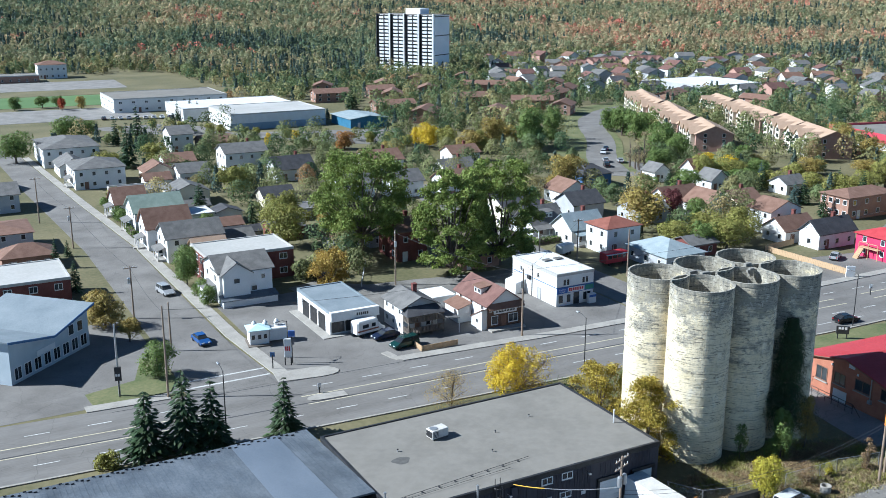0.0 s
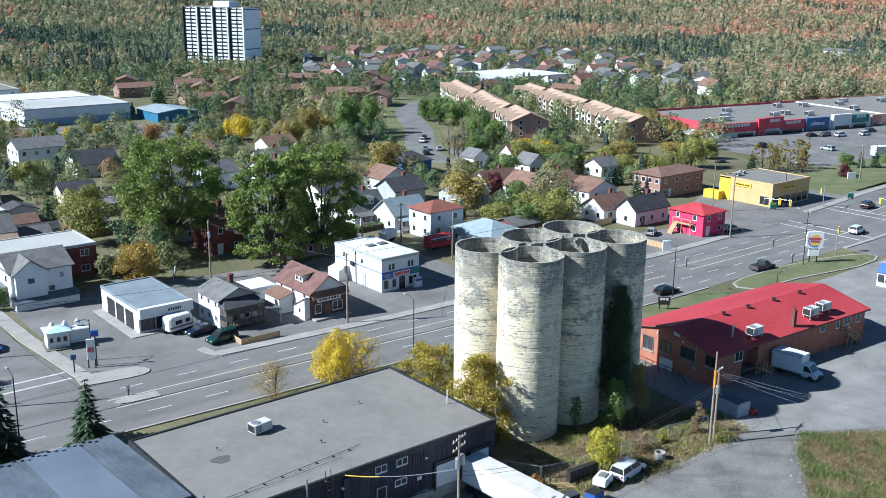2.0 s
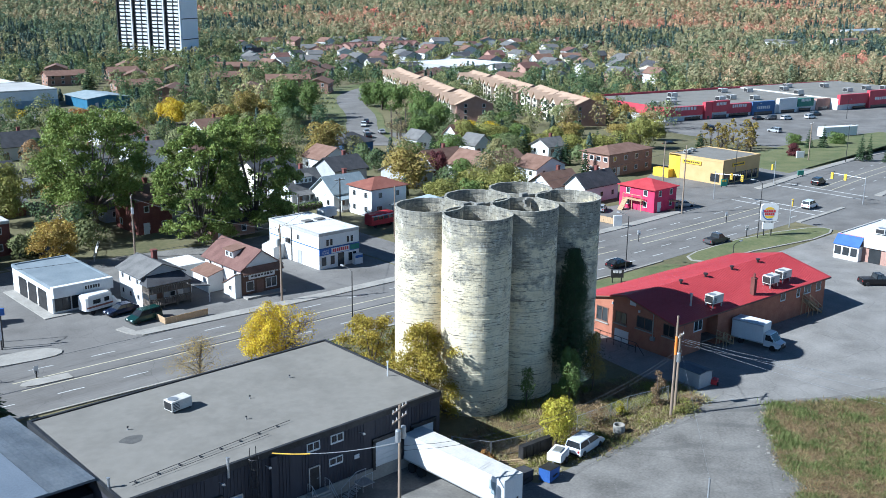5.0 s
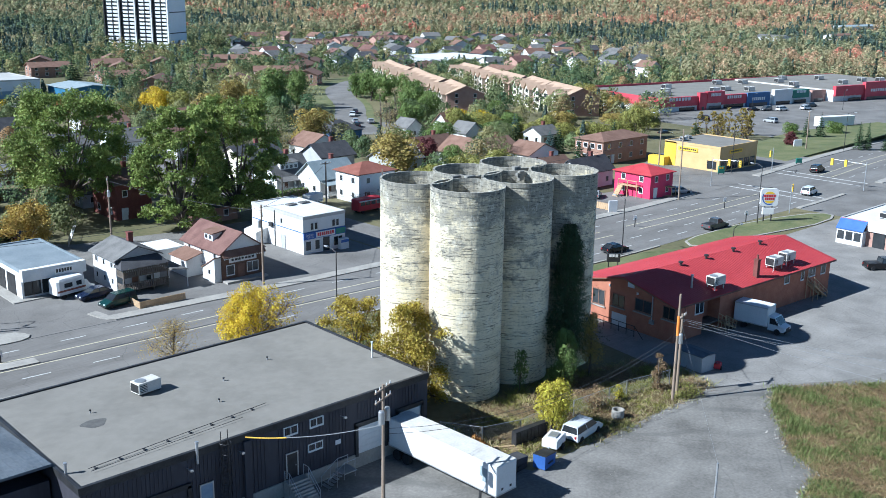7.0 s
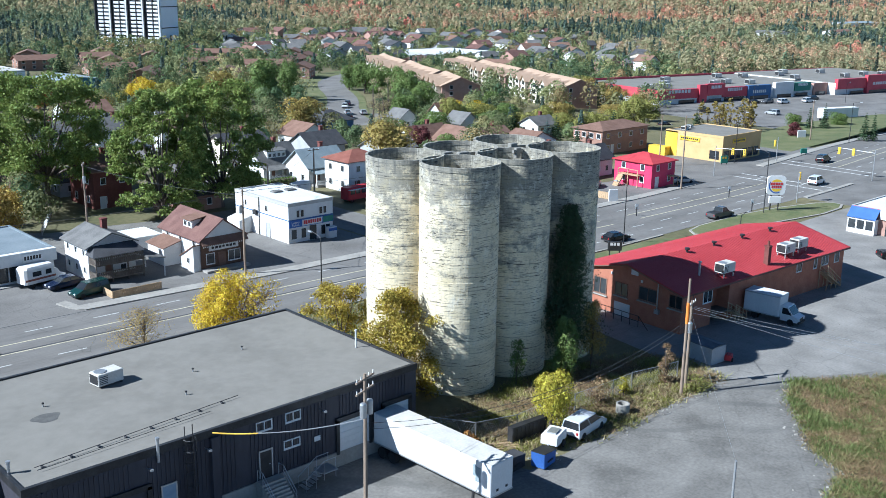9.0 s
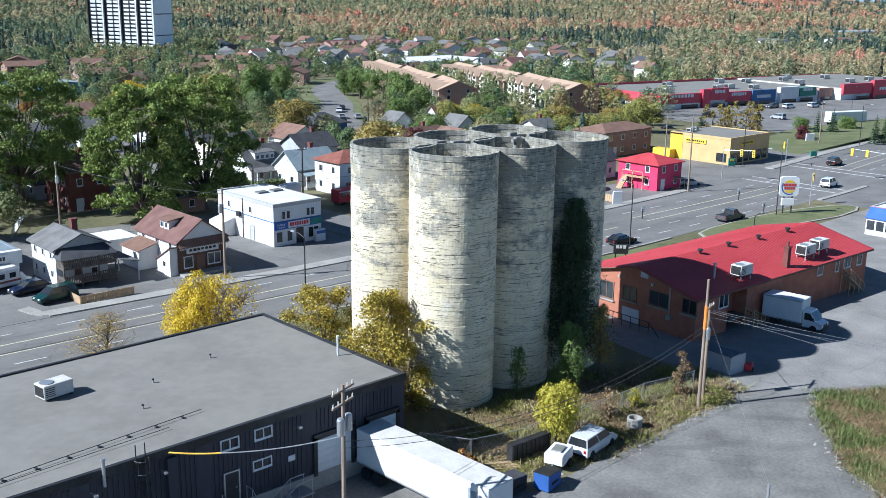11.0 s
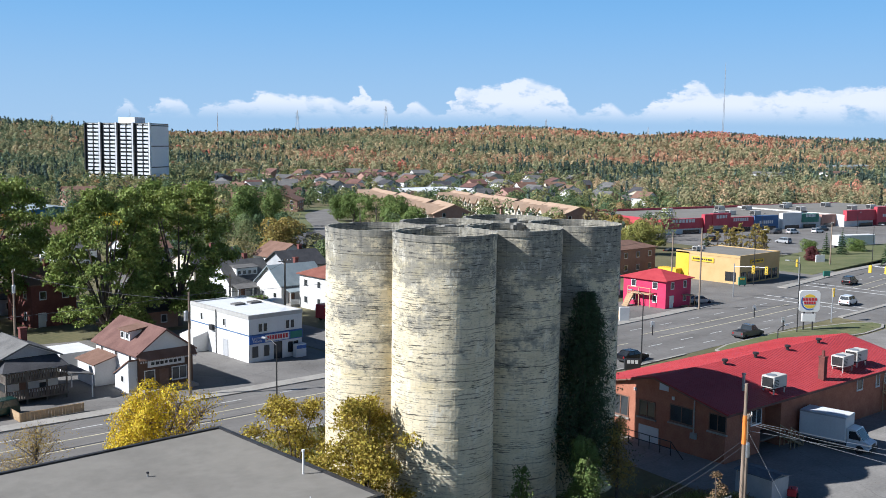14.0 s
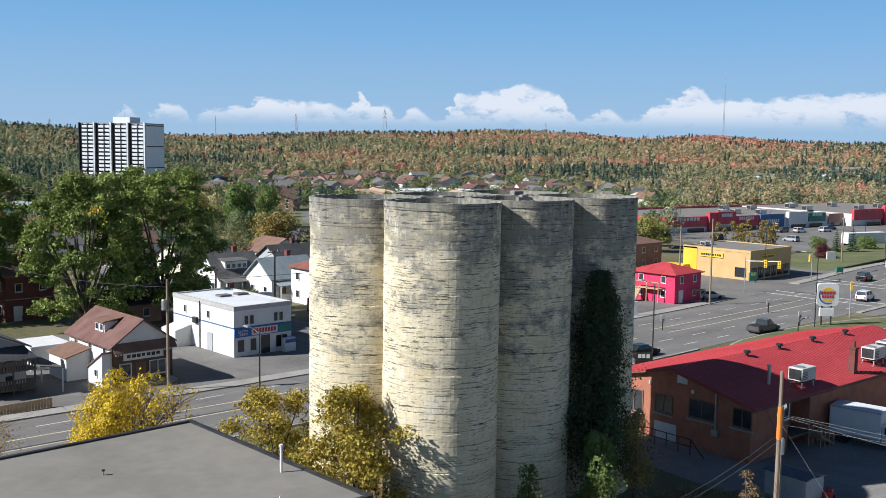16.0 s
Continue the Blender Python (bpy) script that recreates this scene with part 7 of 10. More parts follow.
def trees(kind, rows):
    for x, y, h, r in rows:
        plant("tree", round_tree(kind, RND.randrange(4)), x, y, f"{WORDS[kind]} broadleaf tree beside the houses", "tree", "street trees", rot=RND.uniform(0, 360), s=r / 3.4, sz=max(0.5, h / 8.0))


def firs(kind, rows, leaves=700):
    for x, y, h, r in rows:
        m = conifer(kind, RND.randrange(2), 8.0, 2.0, leaves)
        plant("spruce", m, x, y, "dark green spruce with drooping branches" if kind == "conifer" else "blue-grey spruce among the houses", "spruce", "spruces", rot=RND.uniform(0, 360), s=r / 1.9, sz=h / 8.0)


firs("conifer", ((65.1, 357.4, 10.5, 2.3), (71.0, 348.8, 14.4, 3.5), (59.9, 310.9, 14.4, 3.7), (100.4, 411.3, 8.3, 1.7), (108.7, 423.0, 8.1, 2.0), (111.0, 419.8, 6.9, 1.7), (67.7, 214.5, 10.2, 1.7), (61.3, 235.2, 9.1, 2.8), (27.2, 212.8, 3.7, 1.0), (24.5, 185.5, 6.5, 1.6), (141.3, 167.3, 6.5, 1.3), (145.9, 163.1, 6.2, 1.9), (195.3, 163.2, 7.0, 1.8), (220.2, 180.2, 5.4, 2.5), (177.8, 410.4, 11.3, 3.8), (23.8, 204.9, 6.4, 1.3)))
firs("conifer", ((222.6, 181.8, 7.1, 1.9), (206.9, 194.1, 7.9, 1.7), (227.6, 177.8, 6.4, 1.9), (251.8, 168.2, 5.6, 1.7), (280.6, 150.5, 6.7, 1.6), (284.0, 147.9, 7.7, 1.8), (274.3, 132.0, 7.6, 1.7), (276.2, 130.5, 7.6, 1.4), (278.6, 126.4, 5.5, 1.7), (202.7, 176.0, 7.2, 2.2), (187.1, 209.7, 5.5, 1.9)))
firs("bluespruce", ((213.6, 201.4, 6.5, 1.9), (200.6, 177.0, 6.0, 2.2), (330.5, 274.0, 6.1, 2.2)))
firs("conifer", ((21.3, 113.1, 8.8, 3.2), (25.7, 112.3, 11.1, 3.2), (28.9, 111.5, 9.2, 2.9), (38.0, 111.0, 8.1, 2.5)), 4200)
trees("green", ((52.3, 378.8, 8.8, 5.5), (58.8, 379.9, 7.2, 4.9), (30.5, 335.4, 10.4, 5.8), (57.0, 481.3, 6.1, 3.6), (146.7, 322.5, 4.5, 2.4), (189.9, 285.3, 16.0, 6.9), (201.7, 288.8, 13.0, 4.1), (239.2, 304.9, 10.2, 4.5), (236.7, 293.0, 12.2, 5.0), (234.3, 281.8, 11.9, 4.6), (243.3, 286.3, 9.9, 4.3), (212.5, 244.0, 12.7, 5.6), (213.9, 237.4, 9.9, 4.6), (196.5, 225.2, 9.3, 4.3)))
trees("green", ((224.9, 220.4, 8.7, 3.6), (205.6, 201.0, 5.6, 5.0), (163.5, 172.3, 6.4, 3.2), (147.4, 153.1, 7.4, 3.8), (42.5, 253.7, 3.0, 2.4), (44.4, 237.4, 2.4, 2.6), (43.9, 181.1, 7.0, 2.7), (43.8, 166.7, 4.0, 1.6), (283.0, 156.4, 4.6, 2.4), (295.4, 149.3, 5.2, 2.8)))
trees("olive", ((55.2, 318.6, 4.7, 4.8), (84.6, 387.1, 5.2, 2.5), (92.2, 376.4, 5.1, 2.9), (101.6, 368.1, 4.9, 2.0), (103.3, 359.3, 4.8, 2.2), (111.2, 355.1, 4.4, 2.1), (113.6, 349.2, 5.0, 2.1), (121.4, 339.0, 5.3, 2.3), (68.9, 313.4, 8.1, 4.4), (75.6, 255.3, 9.6, 4.6), (81.6, 263.0, 7.1, 3.2), (70.3, 198.8, 10.8, 5.1), (76.4, 215.2, 10.2, 3.2), (84.7, 212.8, 8.1, 4.0), (46.9, 189.1, 6.2, 2.7), (45.7, 257.5, 5.2, 2.2), (142.6, 158.1, 6.8, 3.7), (152.6, 151.8, 7.7, 4.4), (145.1, 319.0, 4.6, 2.0), (149.7, 312.3, 5.2, 2.4)))
trees("olive", ((231.3, 180.7, 6.5, 4.1), (239.7, 180.2, 9.0, 4.2), (258.4, 188.9, 7.3, 4.1), (215.7, 176.2, 7.7, 4.7), (217.5, 185.8, 5.5, 4.0), (210.0, 193.7, 6.3, 4.0), (223.8, 198.7, 5.8, 3.3), (208.4, 207.8, 7.2, 4.8), (199.6, 209.7, 8.4, 4.0), (151.1, 302.0, 5.8, 2.9), (161.4, 292.5, 9.6, 4.4), (171.5, 287.1, 8.3, 3.9)))
trees("brown", ((156.6, 216.8, 12.0, 5.9), (146.3, 172.2, 11.9, 6.6), (178.6, 291.3, 12.1, 4.9), (187.6, 296.4, 8.0, 4.6), (25.7, 164.2, 7.3, 3.6), (27.8, 154.9, 4.6, 2.1), (136.5, 282.8, 8.1, 4.5), (81.1, 203.0, 6.4, 2.5), (236.0, 204.0, 6.0, 4.5), (227.9, 218.8, 5.3, 3.7), (165.8, 284.9, 8.9, 4.8), (255.0, 199.8, 4.4, 4.8)))
trees("yellow", ((112.1, 332.4, 5.2, 1.4), (123.5, 334.9, 4.9, 2.1), (213.1, 214.3, 7.1, 4.4), (157.9, 298.3, 9.7, 3.9), (157.0, 304.9, 7.2, 3.0), (215.6, 225.4, 5.3, 3.6), (133.0, 151.4, 2.6, 1.8)))
trees("olive", ((152.5, 158.6, 7.4, 4.4), (160.2, 155.4, 7.8, 4.6), (290, 232, 8.0, 4.6), (303, 250, 8.5, 4.8), (74.7, 214.0, 9.5, 5.6)))
trees("brown", ((283, 219, 7.0, 4.6), (297, 241, 8.0, 4.4), (278, 206, 6.5, 4.2)))
trees("green", ((218, 208, 6.0, 4.5), (206, 212, 6.5, 4.6), (184, 200, 7.0, 4.4), (176, 206, 6.0, 4.2)))
trees("green", ((62.7, 474, 7.0, 3.2), (84.5, 480, 6.6, 3.0), (45, 478, 7.0, 3.4), (97, 474, 6.0, 2.8)))
trees("brown", ((92, 462, 5.5, 2.6), (72, 470, 6.0, 2.6)))
trees("orange", ((132.3, 312.0, 7.2, 3.9),))
trees("red", ((63.3, 466.5, 6.7, 2.2),))
trees("green", ((46.3, 219.8, 2.2, 1.6), (42.6, 239.6, 2.6, 1.5), (46.8, 187.5, 6.4, 3.0), (44.2, 172.6, 3.4, 1.9), (58.6, 221.0, 4.2, 2.4)))
trees("maroon", ((44.6, 245.4, 4.0, 2.2), (162.9, 180.6, 8.1, 3.5), (264.0, 145.8, 4.5, 2.4)))

# brown thicket before the shopping strip, and bare birches beside the winding street
rt = random.Random(77)
for k in range(16):
    x, y = 253 + 20 * rt.random(), 158 + 11 * rt.random()
    plant("tree", broadleaf("brown", 60 + k % 3, 7.4, 1.6, 900, 0.14, 0.12, 2, 30), x, y, "slender half-bare brown tree in a thicket", "tree", "thicket trees", rot=rt.uniform(0, 360), s=rt.uniform(0.8, 1.15))
for k in range(6):
    x, y = 196 + 6 * rt.random(), 233 + 6 * rt.random()
    plant("tree", broadleaf("straw", 64 + k % 2, 11.0, 2.2, 420, 0.15, 0.2), x, y, "tall leafless pale birch", "birch", "bare birches", rot=rt.uniform(0, 360), s=rt.uniform(0.85, 1.15))
# the tall old trees behind the shops
for x, y, h, r, v, bare in ((81.6, 184.3, 22.5, 10.6, 1, 0.20), (91.6, 163.5, 21.0, 7.8, 2, 0.07), (103.5, 165.0, 22.0, 8.6, 3, 0.12)):
    plant("tree", broadleaf("elm", 30 + v, h, r, 46000, 0.20, bare, True, 210), x, y, "tall old spreading tree with a green crown", "tree", "tall old trees", rot=60 * v)
def ragged_tree(kind, seed, h, r, lumps, count, size, keep=1.0, taper=0.6):
    """A narrow uneven crown of upright lumps crowded round a thin stem."""
    rng = np.random.default_rng(seed)
    low = np.sort(rng.uniform(0.03, 0.80 if taper < 0.8 else 0.92, lumps)) * h
    ring, far = rng.uniform(0, 2 * math.pi, lumps), rng.uniform(0.1, 0.78, lumps) * r * (1.05 - (0.15 + taper) * low / h)
    T = np.stack((np.cos(ring) * far, np.sin(ring) * far), 1)
    rr = rng.uniform(0.28, 0.55, lumps) * r * (1.1 - taper * low / h)
    hh = np.minimum(rng.uniform(0.22, 0.42, lumps) * h, h - low)
    q = crowns(rng, T, low, rr, hh, count, size)
    q = q[rng.uniform(size=len(q)) < keep]
    g = Geo()
    g.tube((0, 0, -0.3), (0.04 * h, 0, h * 0.9), 0.013 * h + 0.02, 0.02, 7)
    for k in range(lumps):
        tip = Vector((T[k][0], T[k][1], low[k] + hh[k] * 0.6))
        g.tube((0.04 * low[k] * 0.8, 0, low[k] * 0.8), tip, 0.035, 0.012, 4)
        for j in range(5):
            g.tube(tip, tip + Vector((*(rng.normal(size=2) * rr[k] * 0.6), rng.uniform(0.1, 0.6) * hh[k])), 0.012, 0.006, 3)
    return g.mesh("trunk", M["bark"]), tris_mesh("crown", q, np.zeros((len(q), 2)), LEAF[kind])


# the trees round the warehouse and the silos
def half_bare_tree():
    """Round crown with yellow leaves on one flank and top, and bare reddish twigs on the other."""
    rng = np.random.default_rng(41)
    n = 26
    ring, far = rng.uniform(0, 2 * math.pi, n), np.sqrt(rng.uniform(0.04, 1, n)) * 3.7
    T = np.stack((np.cos(ring) * far, np.sin(ring) * far), 1)
    low = rng.uniform(0.5, 3.8, n) * (1 - 0.08 * far)
    r = rng.uniform(1.0, 1.7, n)
    h = np.clip(r * 1.9, 1.8, 6.5 - low)
    q = crowns(rng, T, low, r, h, 1100, 0.085)
    c = q.mean(1)
    side = (c[:, 0] * 0.73 - c[:, 1] * 0.68) / 4.5 - 0.30 * (c[:, 2] - 3.0) / 3.0
    q = q[rng.uniform(size=len(q)) < np.clip(0.62 - 1.1 * side, 0.10, 1.0)]
    crown = tris_mesh("crown", q, np.zeros((len(q), 2)), LEAF["yellow"])
    g = Geo()
    g.tube((0, 0, -0.3), (0, 0, 1.0), 0.2, 0.16, 8)
    for k in range(n):
        tip = Vector((T[k][0], T[k][1], low[k] + h[k] * 0.55))
        mid = Vector((tip.x * 0.45, tip.y * 0.45, 1.0 + (tip.z - 1.0) * 0.5))
        g.tube((0, 0, 0.9), mid, 0.09, 0.05, 5)
        g.tube(mid, tip, 0.05, 0.03, 4)
        for i in range(26):
            e = Vector(rng.normal(size=3)) * r[k] * 0.62
            a = mid.lerp(tip, rng.uniform(0.4, 1.0))
            g.tube(a, a + Vector((e.x, e.y, abs(e.z) * 0.9)), 0.018, 0.007, 3)
    plant("tree", (g.mesh("trunk", material("twig_bark", (0.12, 0.085, 0.075), (0.20, 0.15, 0.13), scale=1.5)), crown), 70.6, 107.0, "bright yellow autumn tree, half bare, beside the road", "tree", s=1.04, sz=1.25)


half_bare_tree()
plant("tree", broadleaf("golden", 42, 10.2, 4.5, 26000, 0.10, 0.06, 2, 75), 74.7, 84.6, "olive-yellow tree leaning against the silos", "tree")
plant("tree", broadleaf("golden", 43, 7.0, 4.0, 14000, 0.10, 0.05, 2, 60), 77.5, 97.8, "olive-yellow scrub tree beside the silos", "tree")
plant("tree", broadleaf("amber", 53, 7.2, 4.6, 13000, 0.15, 0.1, 2, 60), 67.4, 166.6, "amber autumn tree behind the service garage", "tree")
plant("tree", ragged_tree("amber", 44, 5.6, 4.6, 46, 190, 0.06, 0.40), 59.9, 107.0, "small half-bare tree beside the road", "tree")
plant("tree", round_tree("lime", 1), 79.2, 70.2, "small yellow-green tree beside the fence", "tree", s=0.60, sz=0.72)
plant("tree", round_tree("green", 2), 28.3, 138.0, "dense dark green bush at the corner", "bush", s=0.80, sz=0.70)
plant("tree", broadleaf("olive", 47, 2.4, 1.6, 1200, 0.16, 0.05), 16.4, 112.0, "yellow-green shrub beside the road", "shrub")
plant("tree", broadleaf("orange", 48, 1.7, 1.2, 1300, 0.11, 0.02), 70.6, 71.6, "russet shrub behind the fence", "shrub")
plant("spruce", ragged_tree("conifer", 49, 16.6, 3.7, 72, 560, 0.095, 0.8, 0.98), 91.4, 78.9, "tall dark spruce standing against the silos", "spruce")
plant("tree", ragged_tree("green", 50, 6.6, 1.9, 24, 560, 0.08, 0.85), 88.2, 76.3, "slender olive-green tree at the foot of the silos", "tree")
plant("tree", ragged_tree("brown", 51, 7.0, 2.0, 18, 420, 0.08, 0.55), 92.9, 76.8, "half-bare russet tree at the foot of the silos", "tree")
plant("tree", ragged_tree("green", 52, 4.8, 1.2, 12, 150, 0.08, 0.8), 83.6, 78.4, "scrubby sapling at the foot of a silo", "shrub")


for kind, seed, h, r, n, x, y, label in (("rust", 81, 4.6, 0.9, 1500, 95.0, 69.3, "slender russet sapling beside the fence"), ("rust", 82, 2.6, 1.5, 1100, 86.4, 70.3, "half-bare russet shrub along the fence"),
                                          ("lime", 83, 1.9, 0.6, 500, 89.7, 70.3, "yellow-green sapling along the fence"), ("olive", 84, 1.3, 1.4, 900, 96.3, 66.6, "olive scrub round the foot of the poles")):
    plant("tree", broadleaf(kind, seed, h, r, n, 0.075, 0.03), x, y, label, "shrub")


# ---- the wooded hills ----
def autumn_material(name, stops, glow=0.3):
    """Leaves whose colour runs from tree to tree along a ramp, by the mesh's own tint value, with a little shift from clump to clump."""
    mt = bpy.data.materials.new(name)
    mt.use_nodes = True
    nt = mt.node_tree
    N, L = nt.nodes.new, nt.links.new
    sh = nt.nodes["Principled BSDF"]
    at, ramp, geo, sp = N("ShaderNodeAttribute"), N("ShaderNodeValToRGB"), N("ShaderNodeNewGeometry"), N("ShaderNodeSeparateXYZ")
    at.attribute_name = "tint"
    L(at.outputs["Vector"], sp.inputs[0])
    L(sp.outputs[0], ramp.inputs[0])
    el = ramp.color_ramp.elements
    while len(el) < len(stops):
        el.new(0.5)
    for e, (p, c) in zip(el, stops):
        e.position, e.color = p, (*c, 1)
    hs, mr, mul = N("ShaderNodeHueSaturation"), N("ShaderNodeMapRange"), N("ShaderNodeMath")
    mr.inputs["To Min"].default_value, mr.inputs["To Max"].default_value = 0.80, 1.20
    L(geo.outputs["Random Per Island"], mr.inputs[0])
    mul.operation = "MULTIPLY"
    L(mr.outputs[0], mul.inputs[0])
    L(sp.outputs[1], mul.inputs[1])
    L(mul.outputs[0], hs.inputs["Value"])
    L(ramp.outputs[0], hs.inputs["Color"])
    L(hs.outputs[0], sh.inputs["Base Color"])
    sh.inputs["Roughness"].default_value, sh.inputs["Specular IOR Level"].default_value = 0.7, 0.12
    tr, ad = N("ShaderNodeBsdfTranslucent"), N("ShaderNodeMixShader")
    ad.inputs[0].default_value = glow
    L(hs.outputs[0], tr.inputs["Color"])
    L(sh.outputs[0], ad.inputs[1])
    L(tr.outputs[0], ad.inputs[2])
    L(ad.outputs[0], nt.nodes["Material Output"].inputs["Surface"])
    return mt


# blue is raised in these leaf tones to stand in for distance haze
AUTUMN_HAZED = ((0.0, (0.10, 0.145, 0.090)), (0.20, (0.165, 0.192, 0.105)), (0.40, (0.275, 0.262, 0.145)), (0.56, (0.355, 0.295, 0.17)),
          (0.70, (0.41, 0.268, 0.165)), (0.85, (0.47, 0.23, 0.15)), (1.0, (0.50, 0.165, 0.13)))
M["autumn"] = autumn_material("hazed_autumn_leaves", AUTUMN_HAZED)
# gardens take part of that haze blue out again; the needles keep theirs
M["gardens"] = autumn_material("garden_leaves", [(p, (r * 0.86, g * 0.92, b * 0.74)) for p, (r, g, b) in AUTUMN_HAZED])
M["spruces"] = autumn_material("hazed_spruce_needles", ((0.0, (0.055, 0.085, 0.070)), (1.0, (0.105, 0.14, 0.110))), 0.12)


def drift(x, y, f, seed):
    return np.array([noise.noise((p * f + seed, q * f, seed * 1.7)) for p, q in zip(x, y)])


def woods():
    rng = np.random.default_rng(5)
    near = np.array([(-30, 600), (8, 640), (14, 520), (20, 470), (25, 560), (29, 640), (36, 690), (46, 700), (52, 620), (56, 520), (60, 440), (66, 430), (80, 430), (100, 420)], float)
    P = []
    for d0, d1, step in ((420, 800, 5.6), (800, 1120, 7.0), (1120, 1560, 8.6)):
        n = int(0.5 * radians(76) * (d1 ** 2 - d0 ** 2) / step ** 2)
        d = np.sqrt(rng.uniform(d0 ** 2, d1 ** 2, n))
        a = rng.uniform(-3, 73, n)
        keep = d > np.interp(a, near[:, 0], near[:, 1]) * rng.uniform(0.97, 1.04, n)
        P.append(np.stack((40 + d * np.sin(np.radians(a)), 60 + d * np.cos(np.radians(a)), d, a), 1)[keep])
    P = np.concatenate(P)
    x, y = P[:, 0], P[:, 1]

    def out(x0, y0, x1, y1):
        return ~((x > x0) & (x < x1) & (y > y0) & (y < y1))
    ok = out(10, 480, 150, 640) & out(265, 545, 330, 610) & out(640, 350, 662, 384) & out(680, 332, 716, 354) & out(785, 378, 855, 402) & out(296, 200, 475, 262) & out(370, 395, 425, 450)
    P = P[ok]
    x, y = P[:, 0], P[:, 1]
    n = len(P)
    # colours come in drifts: greener over the nearer slopes to the north, rust and amber higher up to the east
    tone = 0.42 + 0.34 * drift(x, y, 0.006, 1.0) + 0.26 * drift(x, y, 0.020, 7.0) + rng.normal(scale=0.12, size=n)
    tone += np.clip((P[:, 3] - 36) / 160, -0.15, 0.10) + np.clip((P[:, 2] - 900) / 5000, -0.05, 0.09)
    blaze = drift(x, y, 0.028, 9.0)
    tone = np.where((blaze > 0.5) & (rng.uniform(size=n) < 0.5), rng.uniform(0.8, 1.0, n), tone)
    value = 1.10 + rng.normal(scale=0.17, size=n) + 0.22 * drift(x, y, 0.05, 3.0)
    dark = drift(x, y, 0.010, 4.0)
    fir = rng.uniform(size=n) < np.where(dark > 0.24, 0.55, 0.05)
    fir |= (P[:, 2] > 1330) & (rng.uniform(size=n) < 0.22)
    for cone in (False, True):
        sets, tints = [], []
        for d0, d1, count, size in ((0, 620, 90, 0.55), (620, 900, 44, 0.78), (900, 1200, 26, 1.05), (1200, 9999, 18, 1.35)):
            sel = (P[:, 2] >= d0) & (P[:, 2] < d1) & (fir == cone)
            T = P[sel]
            m = len(T)
            z = np.array([land(p[0], p[1]) for p in T])
            r = rng.uniform(1.9, 3.7, m) * (0.62 if cone else 1.0)
            h = rng.uniform(6.5, 11.5, m) * (1.15 if cone else 1.0)
            sets.append(crowns(rng, T, z, r, h, count, size, cone, 0.0 if d0 < 600 else 0.25))
            tints.append(np.repeat(np.stack((np.clip(tone[sel], 0, 1) if not cone else rng.uniform(0, 1, m), np.clip(value[sel], 0.6, 1.6)), 1), count, 0))
        ob = new("woods", tris_mesh("woods", np.concatenate(sets), np.concatenate(tints), M["spruces" if cone else "autumn"]))
        tagged(ob, "dark spruce woods over the far hills" if cone else "amber, olive and red autumn woods over the far hills", "woods", "", "stuff")


def far_homes():
    """Small houses in loose rows below the hills."""
    rnd = random.Random(8)
    count = 0
    for k in range(1500):
        a, d = radians(rnd.uniform(31, 57)), rnd.uniform(470, 690)
        x, y = 40 + d * math.sin(a), 60 + d * math.cos(a)
        if any((x - p) ** 2 + (y - q) ** 2 < (r + 8.5) ** 2 for p, q, r in FOOT) or (x > 290 and y < 270):
            continue
        w, dp = rnd.uniform(8, 12), rnd.uniform(8, 11)
        wall, roof = rnd.choice(("white", "white", "white", "cream", "brick_pink", "grey_siding")), rnd.choice(("roof_brown", "roof_grey", "roof_dark", "roof_grey", "roof_maroon"))
        look_ = {"white": "white", "cream": "cream", "brick_pink": "pink brick", "brick_brown": "brown brick", "grey_siding": "grey"}[wall]
        house(x - w / 2, y - dp / 2, x + w / 2, y + dp / 2, rnd.choice((3.2, 5.0, 5.2)), rnd.uniform(1.8, 2.8), rnd.choice("xy"), wall, roof, f"small {look_} house below the wooded hills", floors=1, dr=False, cols=2, rot=rnd.uniform(-40, 10), group="houses below the hills")
        count += 1
        if count >= 105:
            break


far_homes()


